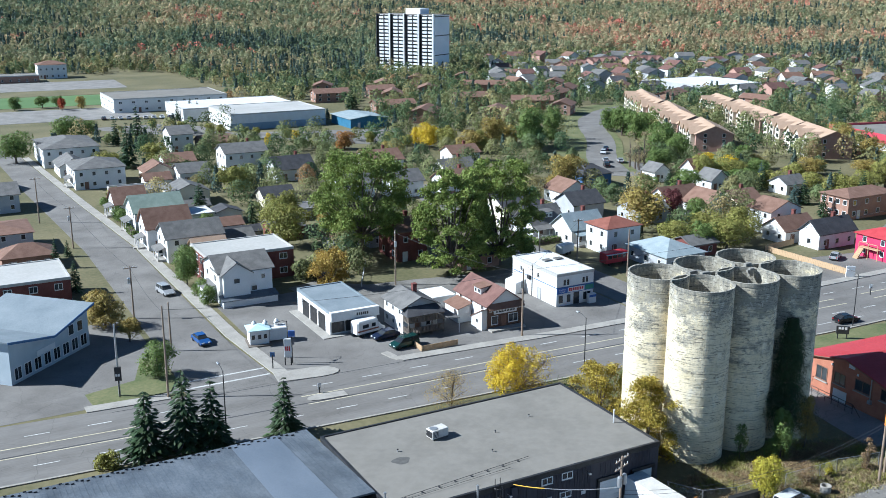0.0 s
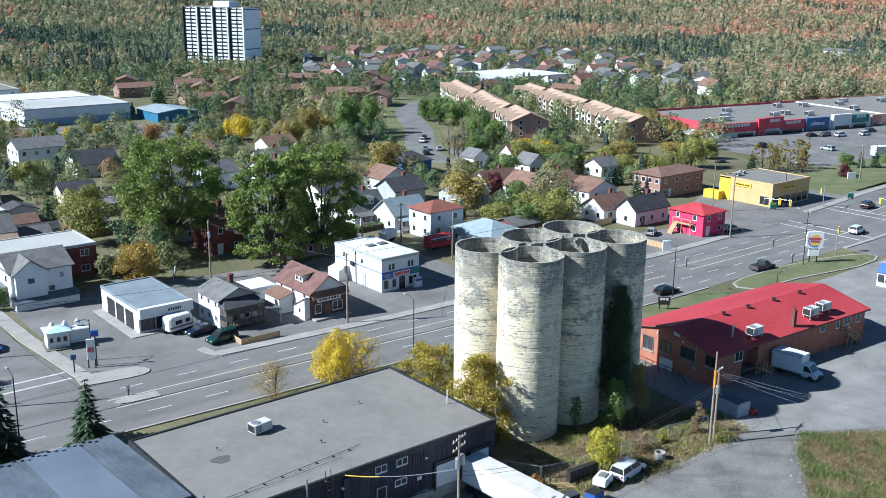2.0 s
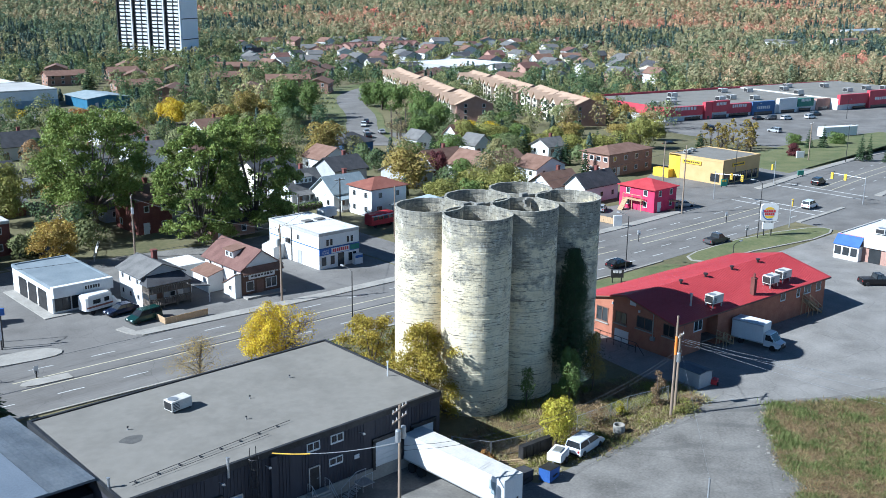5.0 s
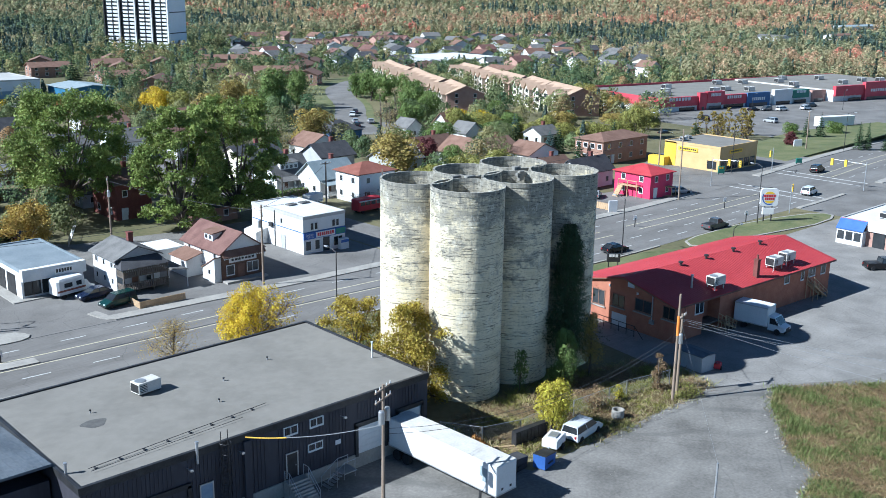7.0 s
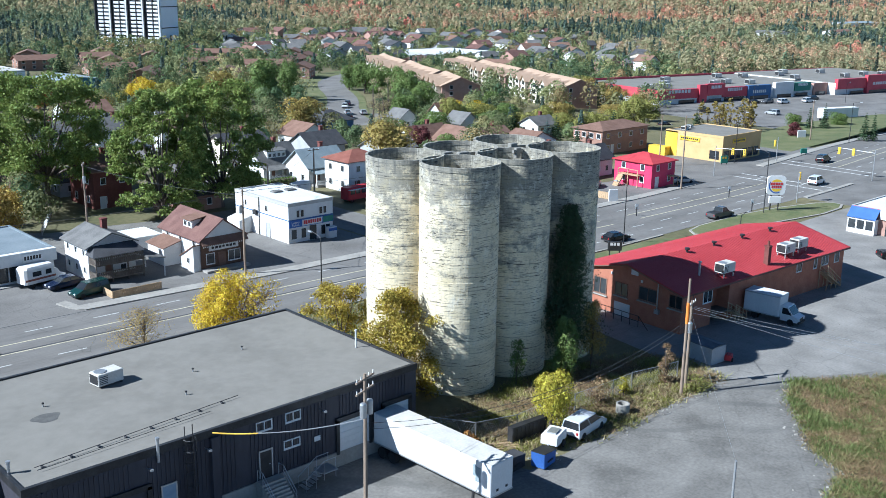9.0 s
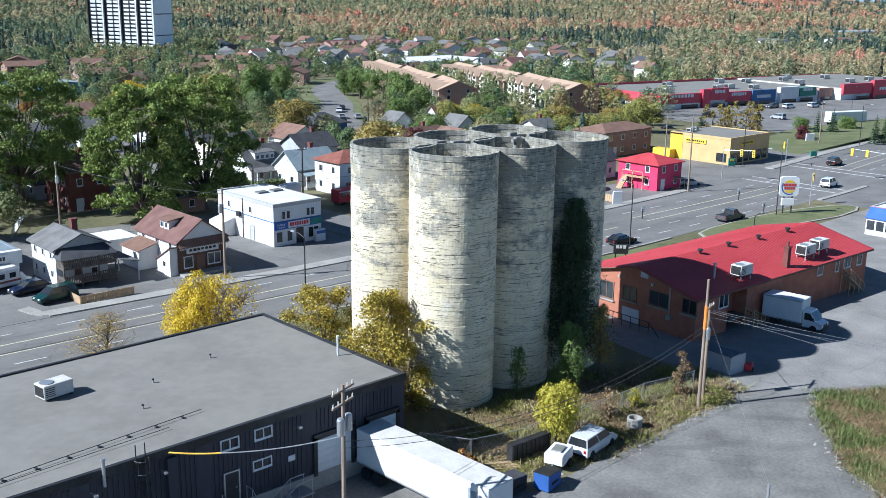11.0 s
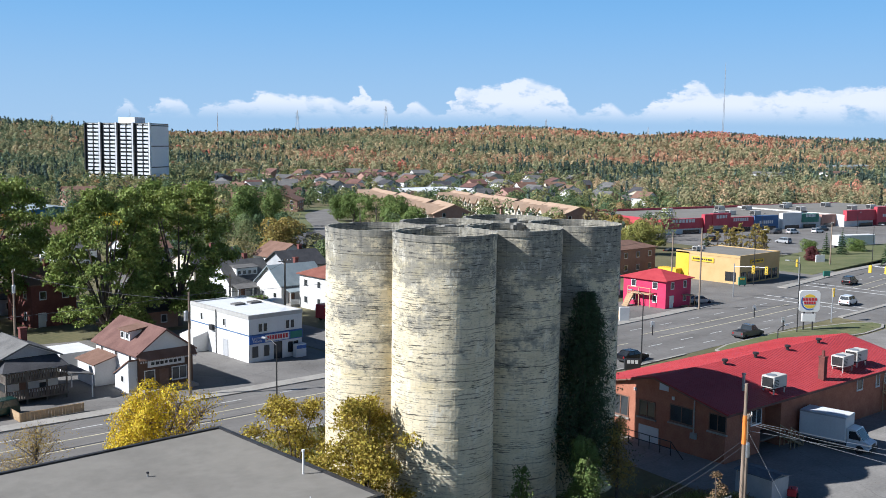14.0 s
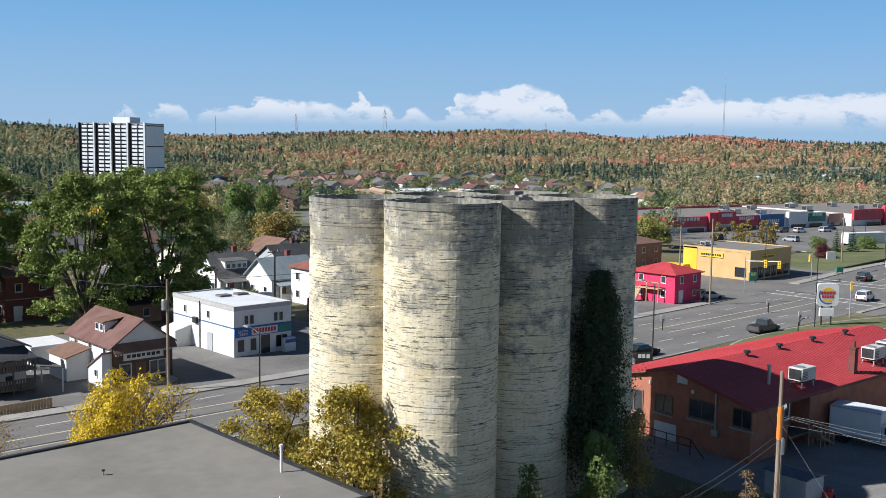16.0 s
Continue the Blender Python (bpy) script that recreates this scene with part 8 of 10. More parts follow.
def garden_trees():
    """Trees that fill the gardens and verges between the houses."""
    rng = np.random.default_rng(21)
    n = 11000
    a, d = np.radians(rng.uniform(0, 64, n)), np.sqrt(rng.uniform(105 ** 2, 720 ** 2, n))
    x, y = 40 + d * np.sin(a), 60 + d * np.cos(a)
    F = np.array(FOOT)
    free = np.ones(n, bool)
    for p, q, r in F:
        free &= (x - p) ** 2 + (y - q) ** 2 > (r + 2.2) ** 2

    def out(x0, y0, x1, y1):
        return ~((x > x0) & (x < x1) & (y > y0) & (y < y1))
    free &= out(-50, 90, 43, 460) & out(-50, 90, 110, 172) & out(108, 90, 128, 205) & out(100, 90, 250, 157) & out(42, 90, 47, 360) & out(0, 480, 150, 640) & out(60, 380, 180, 445) & out(90, 335, 165, 372) & out(225, 90, 700, 200) & out(296, 195, 520, 265) & out(104, 190, 130, 250) & out(-50, 380, 110, 482)
    # clear of the far road
    rx, ry = np.array([186, 198, 222, 240, 262, 300], float), np.array([232, 256, 285, 318, 345, 372], float)
    for t in np.linspace(0, 1, 60):
        p, q = np.interp(t * 5, range(6), rx), np.interp(t * 5, range(6), ry)
        free &= (x - p) ** 2 + (y - q) ** 2 > 10.5 ** 2
    keep = free & (rng.uniform(size=n) < np.where(d < 270, 0.26, np.where(d < 330, 0.36, 0.50)))
    P = np.stack((x, y), 1)[keep]
    n = len(P)
    fir = rng.uniform(size=n) < 0.16
    tone = np.clip(0.27 + rng.normal(scale=0.19, size=n) + 0.16 * drift(P[:, 0], P[:, 1], 0.02, 5.0), 0, 0.74)
    value = rng.uniform(0.85, 1.35, n)
    far = np.hypot(P[:, 0] - 40, P[:, 1] - 60)
    for cone in (False, True):
        sets, tints = [], []
        for d0, d1, count, size in ((0, 270, 900, 0.235), (270, 420, 230, 0.38), (420, 9999, 110, 0.52)):
            sel = (far >= d0) & (far < d1) & (fir == cone)
            T = P[sel]
            m = len(T)
            z = np.array([land(p[0], p[1]) for p in T])
            r = rng.uniform(1.7, 3.9, m) * (0.58 if cone else 1.0)
            h = r * rng.uniform(1.9, 2.6, m) * (1.7 if cone else 1.0)
            sets.append(crowns(rng, T, z, r, h, count, size, cone))
            tints.append(np.repeat(np.stack((tone[sel] if not cone else rng.uniform(0, 1, m), value[sel]), 1), count, 0))
        ob = new("garden_trees", tris_mesh("garden_trees", np.concatenate(sets), np.concatenate(tints), M["spruces" if cone else "gardens"]))
        tagged(ob, "dark spruces between the houses" if cone else "green, olive and amber trees between the houses", "garden trees", "", "stuff")


garden_trees()
woods()

# the winding street and lawns among the flats
def winding_street():
    xs, ys = [186, 198, 222, 240, 262, 300, 360], [232, 256, 285, 318, 345, 372, 398]
    n = 48
    pts = []
    for i in range(n + 1):
        t = 6 * i / n
        sm = [np.interp(min(6, max(0, t + k)), range(7), xs) for k in (-0.4, 0, 0.4)], [np.interp(min(6, max(0, t + k)), range(7), ys) for k in (-0.4, 0, 0.4)]
        pts.append(Vector((sum(sm[0]) / 3, sum(sm[1]) / 3)))
    for name, w0, w1, z, mat, label in (("winding_street", -5.0, 5.0, 0.16, "asphalt", "grey asphalt street winding between flats"), ("verge_lawn", 5.0, 7.5, 0.12, "lawn", "mown verge beside the winding street"), ("verge_lawn_west", -15.0, -5.0, 0.12, "lawn", "green lawn beside the winding street")):
        g, vs = Geo(), []
        for i, p in enumerate(pts):
            q = (pts[min(n, i + 1)] - pts[max(0, i - 1)]).normalized()
            r = Vector((q.y, -q.x))
            for w in (w0, w1):
                e = p + r * w
                vs.append((e.x, e.y, max(land(e.x, e.y), land(p.x, p.y)) + z))
        g.add(vs, [(2 * i, 2 * i + 1, 2 * i + 3, 2 * i + 2) for i in range(n)])
        g.add([(x, y, z_ - 0.6) for x, y, z_ in vs], [(2 * i, 2 * i + 2, 2 * i + 3, 2 * i + 1) for i in range(n)])
        o = 2 * (n + 1)
        g.f += [(2 * i, 2 * i + 2, o + 2 * i + 2, o + 2 * i) for i in range(n)] + [(2 * i + 1, o + 2 * i + 1, o + 2 * i + 3, 2 * i + 3) for i in range(n)]
        flat(name, g, M[mat], label)


winding_street()
sheet("car_park_flats", [(176, 236), (190, 226), (206, 243), (196, 262), (184, 256)], 0.08, M["asphalt"], "asphalt car park beside the winding street")
sheet("sports_field", [(20, 486), (100, 482), (108, 526), (20, 532)], 0.1, M["field"], "bright green sports field")
sheet("lot_school", [(20, 432), (96, 430), (96, 470), (20, 474)], 0.07, M["asphalt_pale"], "pale asphalt car park beside the sports field")
sheet("school_yard", [(20, 560), (110, 556), (112, 604), (20, 606)], 0.12, M["asphalt_pale"], "pale asphalt yard before the school")
sheet("running_ground", [(20, 534), (109, 528), (150, 545), (140, 600), (60, 606), (36, 600)], 0.08, M["ground"], "dry open field")
sheet("car_park_halls", [(62, 405), (100, 404), (110, 368), (165, 350), (170, 330), (150, 312), (120, 345), (75, 385)], 0.06, M["asphalt"], "asphalt car park before the white halls")


# ---- vehicles ----
PAINT = {}


def paint(name, c):
    if name not in PAINT:
        PAINT[name] = material("car_paint_" + name, tuple(0.9 * v for v in c), c, rough=0.25, scale=1.5, fine=8.0, bump=0, metal=0.2, spec=0.5)
    return PAINT[name]


M["rubber"] = material("rubber", (0.015, 0.015, 0.016), (0.03, 0.03, 0.031), rough=0.9, scale=3.0)
M["lamp_red"] = material("tail_lamp", (0.25, 0.01, 0.01), (0.32, 0.02, 0.02), rough=0.3, scale=2.0, bump=0)
M["lamp_clear"] = material("head_lamp", (0.6, 0.62, 0.64), (0.7, 0.72, 0.74), rough=0.15, scale=2.0, bump=0)
SHAPES = {  # length, width, waist, height, and the cabin's four corners along the car: base back, base front, roof back, roof front
    "sedan": (4.6, 1.78, 0.92, 1.42, -1.95, 1.05, -1.15, 0.30),
    "suv": (4.7, 1.88, 1.08, 1.75, -2.28, 1.15, -2.05, 0.45),
    "van": (4.7, 1.86, 1.02, 1.70, -2.28, 1.36, -2.12, 0.60),
    "pickup": (5.5, 1.95, 1.08, 1.82, -0.55, 1.35, -0.40, 0.60),
}


def wheels(root, xs, ys, r=0.33, w=0.22):
    if "tyre" not in WIN:
        t, d = Geo(), Geo()
        t.lathe([(0.62, -0.5), (0.92, -0.5), (1.0, -0.36), (1.0, 0.36), (0.92, 0.5), (0.62, 0.5)], 18)
        d.lathe([(0.62, -0.42), (0.55, -0.30), (0.15, -0.30), (0.15, 0.30), (0.55, 0.30), (0.62, 0.42)], 12)
        WIN["tyre"] = (t.mesh("wheel", M["rubber"]), d.mesh("rim", M["steel"]))
    for x in xs:
        for y in ys:
            ob = new("wheel", WIN["tyre"][0])
            ob.parent = root
            ob.matrix_basis = pose(x, y, r, 90) @ Matrix.Diagonal((r, r, w, 1))
            rim = new("rim", WIN["tyre"][1])
            rim.parent = ob


def car(kind, x, y, rot, colour, label, z=0.045):
    L, W, waist, H, b0, b1, r0, r1 = SHAPES[kind]
    root = thing("car", x, y, land(x, y) + z, rot, label, "car" if kind != "pickup" else "pickup truck")
    m = PAINT[colour]
    f, k = L / 2, W / 2
    g = Geo()
    side = [(-f, 0.42), (-f + 0.08, 0.28), (f - 0.1, 0.26), (f, 0.42), (f - 0.03, 0.66), (b1, waist), (b0, waist), (-f + 0.04, waist - 0.06)]
    lo = [(px, -k + 0.05, pz) if pz < 0.35 else (px, -k, pz) for px, pz in side]
    n = len(side)
    ring = lambda s, inset: [(px, s * (k - inset - (0.05 if pz < 0.35 or pz > waist - 0.1 else 0)), pz) for px, pz in side]
    vs = ring(-1, 0) + ring(1, 0)
    g.add(vs, [tuple(range(n)), tuple(reversed(range(n, 2 * n)))] + [(i, n + i, n + (i + 1) % n, (i + 1) % n) for i in range(n)])
    part("body", g, m, root)
    # glasshouse and roof
    t = 0.22
    g = Geo()
    kb, kr = k - 0.09, k - t
    g.add([(b0, -kb, waist), (b1, -kb, waist), (b1, kb, waist), (b0, kb, waist), (r0, -kr, H - 0.06), (r1, -kr, H - 0.06), (r1, kr, H - 0.06), (r0, kr, H - 0.06)],
          [(0, 1, 5, 4), (1, 2, 6, 5), (2, 3, 7, 6), (3, 0, 4, 7), (4, 5, 6, 7)])
    part("window_glass", g, M["glass"], root)
    g = Geo()
    g.cbox(r0 - 0.05, -kr - 0.03, H - 0.07, r1 + 0.05, kr + 0.03, H, 0.03)
    part("roof", g, m, root)
    for px, pz in ((0.5 * (b0 + b1) * 0.9, 0),):
        for s in (-1, 1):
            g = Geo()
            g.tube((px, s * (kb - 0.0), waist), (0.5 * (r0 + r1), s * kr, H - 0.05), 0.04, n=5)
            part("pillar", g, m, root)
            g = Geo()
            g.tube((b0 + 0.02, s * kb, waist), (r0, s * kr, H - 0.05), 0.05, n=5)
            part("pillar", g, m, root)
    if kind == "pickup":
        g = Geo()
        g.box(-f + 0.1, -k + 0.12, waist - 0.04, b0 - 0.05, k - 0.12, waist + 0.01)
        part("cargo_bed", g, M["dark_metal"], root, "dark cargo bed")
    wheels(root, (-f + 0.85, f - 0.9), (-k + 0.10, k - 0.10))
    for s in (-1, 1):
        g = Geo()
        g.box(f - 0.12, s * (k - 0.42) - 0.16, 0.56, f - 0.005, s * (k - 0.42) + 0.16, 0.70)
        part("headlight", g, M["lamp_clear"], root)
        g = Geo()
        g.box(-f + 0.0, s * (k - 0.25) - 0.10, 0.62, -f + 0.07, s * (k - 0.25) + 0.10, 0.86)
        part("tail_light", g, M["lamp_red"], root)
    for px in (-f - 0.02, f - 0.06):
        g = Geo()
        g.box(px, -k + 0.12, 0.30, px + 0.08, k - 0.12, 0.48)
        part("bumper", g, M["dark_metal"], root)
    return root


for nm, c in (("white", (0.75, 0.76, 0.77)), ("black", (0.012, 0.012, 0.014)), ("green", (0.012, 0.05, 0.045)), ("blue", (0.03, 0.10, 0.30)), ("navy", (0.015, 0.025, 0.06)), ("silver", (0.42, 0.43, 0.44)), ("red", (0.25, 0.02, 0.03)), ("grey", (0.10, 0.10, 0.105))):
    paint(nm, c)
car("van", 80.75, 67.75, 9, "white", "white minivan parked on the weedy verge")
car("van", 65.4, 132.1, 188, "green", "dark green minivan on the garage forecourt")
car("sedan", 64.4, 137.0, 185, "navy", "dark blue saloon on the garage forecourt")
car("sedan", 37.7, 149.0, 275, "blue", "blue saloon on the side street")
car("suv", 38.9, 177.5, 280, "silver", "silver estate car on the side street")
car("pickup", 159.8, 74.6, -38, "black", "black pickup truck on the asphalt lot")
car("sedan", 136.5, 107.0, -6, "black", "black saloon on the main road")
car("pickup", 163.0, 105.6, -3, "grey", "dark pickup truck on the main road")
car("suv", 204.0, 109.4, 6, "white", "white estate car on the main road")
car("sedan", 184.0, 127.0, -30, "silver", "pale saloon beside the crimson house")
car("sedan", 167.4, 135.6, 30, "silver", "silver saloon before the white houses")
car("sedan", 67.6, 179.2, 100, "blue", "blue saloon behind the brick block")
car("suv", 67.4, 174.4, 100, "navy", "dark blue car behind the brick block")
car("suv", 45.6, 203.5, 10, "white", "white car in a house drive")
car("van", 46.2, 206.8, 10, "silver", "pale van in a house drive")
car("suv", 230.0, 121.0, 6, "black", "black car waiting beyond the junction")
rnd_car = random.Random(3)
for x, y, r in ((331, 196.5, -11), (335.5, 194.2, 170), (340, 190.5, -11), (350.3, 186.9, -8), (307.3, 176.5, 80), (294.6, 193.0, 60), (312, 190.0, 80), (360, 190, -10), (404, 176, 80), (256, 181, -20)):
    car(rnd_car.choice(("sedan", "suv", "van")), x, y, r, rnd_car.choice(("white", "black", "silver", "grey")), "car parked before the row of shops", z=-0.9 - land(x, y))
for i in range(11):
    car("sedan", 74 + 3.2 * i, 428 - 0.9 * i, 84, rnd_car.choice(("white", "silver", "white", "grey")), "pale car in the row before the halls", 0.1)
for x, y, r in ((196, 250, 60), (199.5, 247, 60), (191, 243, 60), (210, 268, 50), (205, 263, 230)):
    car("sedan", x, y, r, rnd_car.choice(("white", "black", "navy", "silver")), "car on the winding street", 0.17)


def semi_trailer():
    root = thing("semi_trailer", 65.85, 69.95, 0.03, 2.0, "long white box trailer backed to the dock", "trailer")
    w, L = 1.22, 6.4
    g = Geo()
    g.cbox(-w, -L, 1.15, w, L, 3.7, 0.06)
    part("box", g, M["white"], root)
    g = Geo()
    g.box(-w - 0.02, -L - 0.02, 1.1, w + 0.02, L, 1.22)
    part("rail", g, M["steel"], root)
    g = Geo()
    g.box(-w + 0.05, -L + 0.05, 3.7, w - 0.05, L - 0.05, 3.72)
    part("roof", g, M["unit_paint"], root)
    for s in (-1, 1):
        g = Geo()
        g.box(s * 0.9 - 0.06, -L + 1.9, 0.1, s * 0.9 + 0.06, -L + 2.1, 1.15)
        g.box(s * 0.9 - 0.15, -L + 1.8, 0.0, s * 0.9 + 0.15, -L + 2.2, 0.1)
        part("landing_leg", g, M["dark_metal"], root)
    wheels(root, (-1.0, 1.0), (4.2, 5.4), 0.5, 0.5)
    for ob in root.children:
        if ob.name.startswith("wheel"):
            ob.matrix_basis = pose(ob.matrix_basis.translation.x, ob.matrix_basis.translation.y, 0.5, 0, 90, 0) @ Matrix.Diagonal((0.5, 0.5, 0.5, 1))
    # two overlapping blue-grey rectangles on the west side
    g = Geo()
    g.box(-w - 0.012, -L + 1.0, 2.0, -w - 0.002, -L + 1.5, 3.2)
    g.box(-w - 0.012, -L + 1.5, 2.4, -w - 0.002, -L + 1.75, 3.3)
    part("patch", g, M["roof_blue"], root, "blue-grey stepped patch on the trailer side")
    for s in (-0.5, 0.5):
        g = Geo()
        g.box(s - 0.12, -L - 0.03, 1.5, s + 0.12, -L - 0.02, 1.7)
        part("marker", g, M["dark_metal"], root)


semi_trailer()


def box_truck():
    root = thing("box_truck", 120.9, 72.75, 0.03, -84, "white box truck parked beside the hall", "truck")
    g = Geo()
    g.cbox(-2.8, -1.2, 0.8, 1.5, 1.2, 3.2, 0.06)
    part("cargo_box", g, M["white"], root)
    g = Geo()
    g.box(-2.76, -1.16, 3.2, 1.46, 1.16, 3.222)
    part("box_roof", g, M["roof_pale"], root)
    g = Geo()
    for y in (-1.215, 1.2):
        g.box(-2.8, y, 0.78, 1.5, y + 0.015, 0.92)
        g.box(-2.8, y, 3.05, 1.5, y + 0.015, 3.17)
    part("box_rail", g, M["steel"], root)
    # van cab with sloping bonnet and screen
    side = [(1.55, 0.45), (3.55, 0.45), (3.68, 0.62), (3.66, 0.98), (3.0, 1.22), (2.35, 2.12), (1.55, 2.2)]
    g = Geo()
    g.extrude_y(side, -0.95, 0.95)
    part("cab", g, PAINT["white"], root)
    g = Geo()
    g.extrude_y([(2.98, 1.26), (3.02, 1.26), (2.42, 2.06), (2.38, 2.06)], -0.82, 0.82)
    part("windscreen", g, M["glass"], root)
    for y in (-0.966, 0.952):
        g = Geo()
        g.extrude_y([(1.75, 1.25), (2.82, 1.25), (2.32, 1.98), (1.75, 1.98)], y, y + 0.014)
        part("window_glass", g, M["glass"], root)
        g = Geo()
        g.box(2.72, -1.15 if y < 0 else 0.98, 1.25, 2.8, -0.98 if y < 0 else 1.15, 1.6)
        part("mirror", g, M["dark_metal"], root)
        g = Geo()
        g.box(3.62, -0.88 if y < 0 else 0.58, 0.72, 3.70, -0.58 if y < 0 else 0.88, 0.92)
        part("headlight", g, M["lamp_clear"], root)
    g = Geo()
    g.box(3.64, -0.5, 0.62, 3.70, 0.5, 0.92)
    part("grille", g, M["dark_metal"], root)
    g = Geo()
    g.box(3.6, -0.96, 0.34, 3.78, 0.96, 0.54)
    part("bumper", g, M["dark_metal"], root)
    wheels(root, (-1.5, 2.75), (-0.9, 0.9), 0.38, 0.28)
    g = Geo()
    g.box(-2.6, -0.5, 0.5, 2.0, 0.5, 0.8)
    part("chassis", g, M["dark_metal"], root)


box_truck()


def small_yard_things():
    # dumpsters, panel and utility trailer beside the fence
    for x, y, rot, mat, label in ((74.0, 66.0, 12, "blue_paint", "blue steel rubbish skip with a black lid"), (71.6, 67.2, 5, "dark_metal", "black steel rubbish skip with white bags")):
        root = thing("skip", x - 0.5, y, 0.03, rot, label, "skip")
        g = Geo()
        g.extrude_y([(-0.9, 0.1), (0.9, 0.1), (0.95, 1.1), (-0.95, 1.35)], -0.6, 0.6)
        part("body", g, M[mat], root)
        g = Geo()
        g.extrude_y([(-0.97, 1.36), (0.97, 1.11), (0.97, 1.16), (-0.97, 1.41)], -0.62, 0.62)
        part("lid", g, M["dark_metal"] if mat == "blue_paint" else M["tar"], root)
        for s in (-0.65, 0.65):
            g = Geo()
            g.box(-0.4, s - 0.04, 0.5, 0.4, s + 0.04, 0.62)
            part("lift_pocket", g, M["dark_metal"], root)
    root = thing("steel_panel", 76.2, 70.2, 0, -4, "black steel container side standing on the verge", "steel panel")
    g = Geo()
    g.box(-2.0, -0.3, 0, 2.0, 0.3, 1.5)
    part("panel", g, M["dark_metal"], root)
    for k in range(9):
        g = Geo()
        g.box(-1.95 + 0.46 * k, -0.34, 0.1, -1.8 + 0.46 * k, -0.3, 1.4)
        part("rib", g, M["dark_metal"], root)
    root = thing("utility_trailer", 76.7, 67.7, 0.03, 20, "small white utility trailer with a drawbar", "trailer")
    g = Geo()
    g.cbox(-1.1, -0.75, 0.5, 1.1, 0.75, 1.3, 0.06)
    part("body", g, M["white"], root)
    g = Geo()
    g.box(-0.6, -0.4, 1.3, 0.5, 0.4, 1.42)
    part("hatch", g, M["steel"], root)
    g = Geo()
    g.tube((-1.1, 0, 0.55), (-2.1, 0, 0.45), 0.05, n=6)
    part("drawbar", g, M["steel"], root)
    wheels(root, (0.2,), (-0.8, 0.8), 0.32, 0.2)
    root = thing("concrete_ring", 86.4, 67.9, 0, 0, "short concrete well ring among weeds", "concrete ring")
    g = Geo()
    g.lathe([(0.62, 0.0), (0.62, 0.95), (0.48, 0.95), (0.48, 0.3)], 24)
    part("ring", g, M["concrete"], root)
    root = thing("timber", 72.9, 70.0, 0.02, -30, "weathered planks lying on the ground", "timber")
    for k in range(3):
        g = Geo()
        g.box(-1.6, 0.35 * k, 0.05 * k, 1.6, 0.35 * k + 0.28, 0.05 * k + 0.08)
        part("plank", g, M["wood_pale"], root)
    root = thing("shed", 103.9, 70.6, 0.02, -6, "small grey metal shed in the shade", "shed")
    g = Geo()
    g.box(-1.1, -1.7, 0, 1.1, 1.7, 1.8)
    part("wall", g, M["grey_siding"], root)
    part("roof", gable_roof(2.2, 3.4, 1.8, 0.2, "y", 0.12, 0.06), M["blue_roof"], root)
    root = thing("snow_blower", 105.2, 68.6, 0.02, 20, "red garden machine beside the shed", "machine")
    g = Geo()
    g.cbox(-0.5, -0.35, 0.15, 0.5, 0.35, 0.75, 0.08)
    part("hood", g, M["red_paint"], root)
    g = Geo()
    g.tube((-0.4, 0, 0.7), (-1.0, 0, 1.1), 0.04, n=6)
    part("handle", g, M["dark_metal"], root)
    wheels(root, (-0.2,), (-0.4, 0.4), 0.22, 0.15)
    # concrete steps with pipe rails at the side door
    root = thing("concrete_steps", 54.35, 76.4, 0.0, 0, "concrete entrance steps with galvanised pipe rails", "steps")
    g = Geo()
    g.box(-1.0, -0.8, 0, 1.0, 0.0, 1.45)
    part("landing", g, M["concrete"], root)
    for k in range(7):
        g = Geo()
        g.box(-0.95, -0.8 - 0.24 * (k + 1), 0, 0.95, -0.8 - 0.24 * k, 1.45 - 0.18 * (k + 1))
        part("step", g, M["concrete"], root)
    for dx in (-0.92, 0.92):
        g = Geo()
        g.tube((dx, -0.1, 2.4), (dx, -0.8, 2.4), 0.03, n=6)
        g.tube((dx, -0.8, 2.4), (dx, -2.4, 1.0), 0.03, n=6)
        g.tube((dx, -0.8, 1.95), (dx, -2.4, 0.55), 0.025, n=6)
        for yy, lo, hi in ((-0.1, 1.4, 2.4), (-0.78, 1.4, 2.4), (-2.4, 0.0, 1.0)):
            g.tube((dx, yy, lo), (dx, yy, hi), 0.03, n=6)
        part("handrail", g, M["steel"], root)
    # metal stair at the dock
    root = thing("metal_stair", 57.6, 75.3, 0.03, 0, "galvanised steel steps with handrails", "stair")
    for k in range(6):
        g = Geo()
        g.box(0.28 * k - 0.9, -0.5, 0.17 * (k + 1), 0.28 * k - 0.6, 0.5, 0.17 * (k + 1) + 0.04)
        part("tread", g, M["steel"], root)
    for s in (-0.5, 0.5):
        g = Geo()
        g.tube((-1.0, s, 0.9), (0.75, s, 2.0), 0.03, n=6)
        g.tube((0.75, s, 2.0), (1.9, s, 2.0), 0.03, n=6)
        for px, pz in ((-0.9, 0.0), (0.0, 0.6), (0.75, 1.0), (1.85, 1.0)):
            g.tube((px, s, max(0, pz - 0.6)), (px, s, pz + 1.0), 0.025, n=6)
        part("handrail", g, M["steel"], root)
    g = Geo()
    g.box(0.7, -0.6, 0.95, 2.0, 0.75, 1.03)
    part("landing", g, M["steel"], root)


small_yard_things()


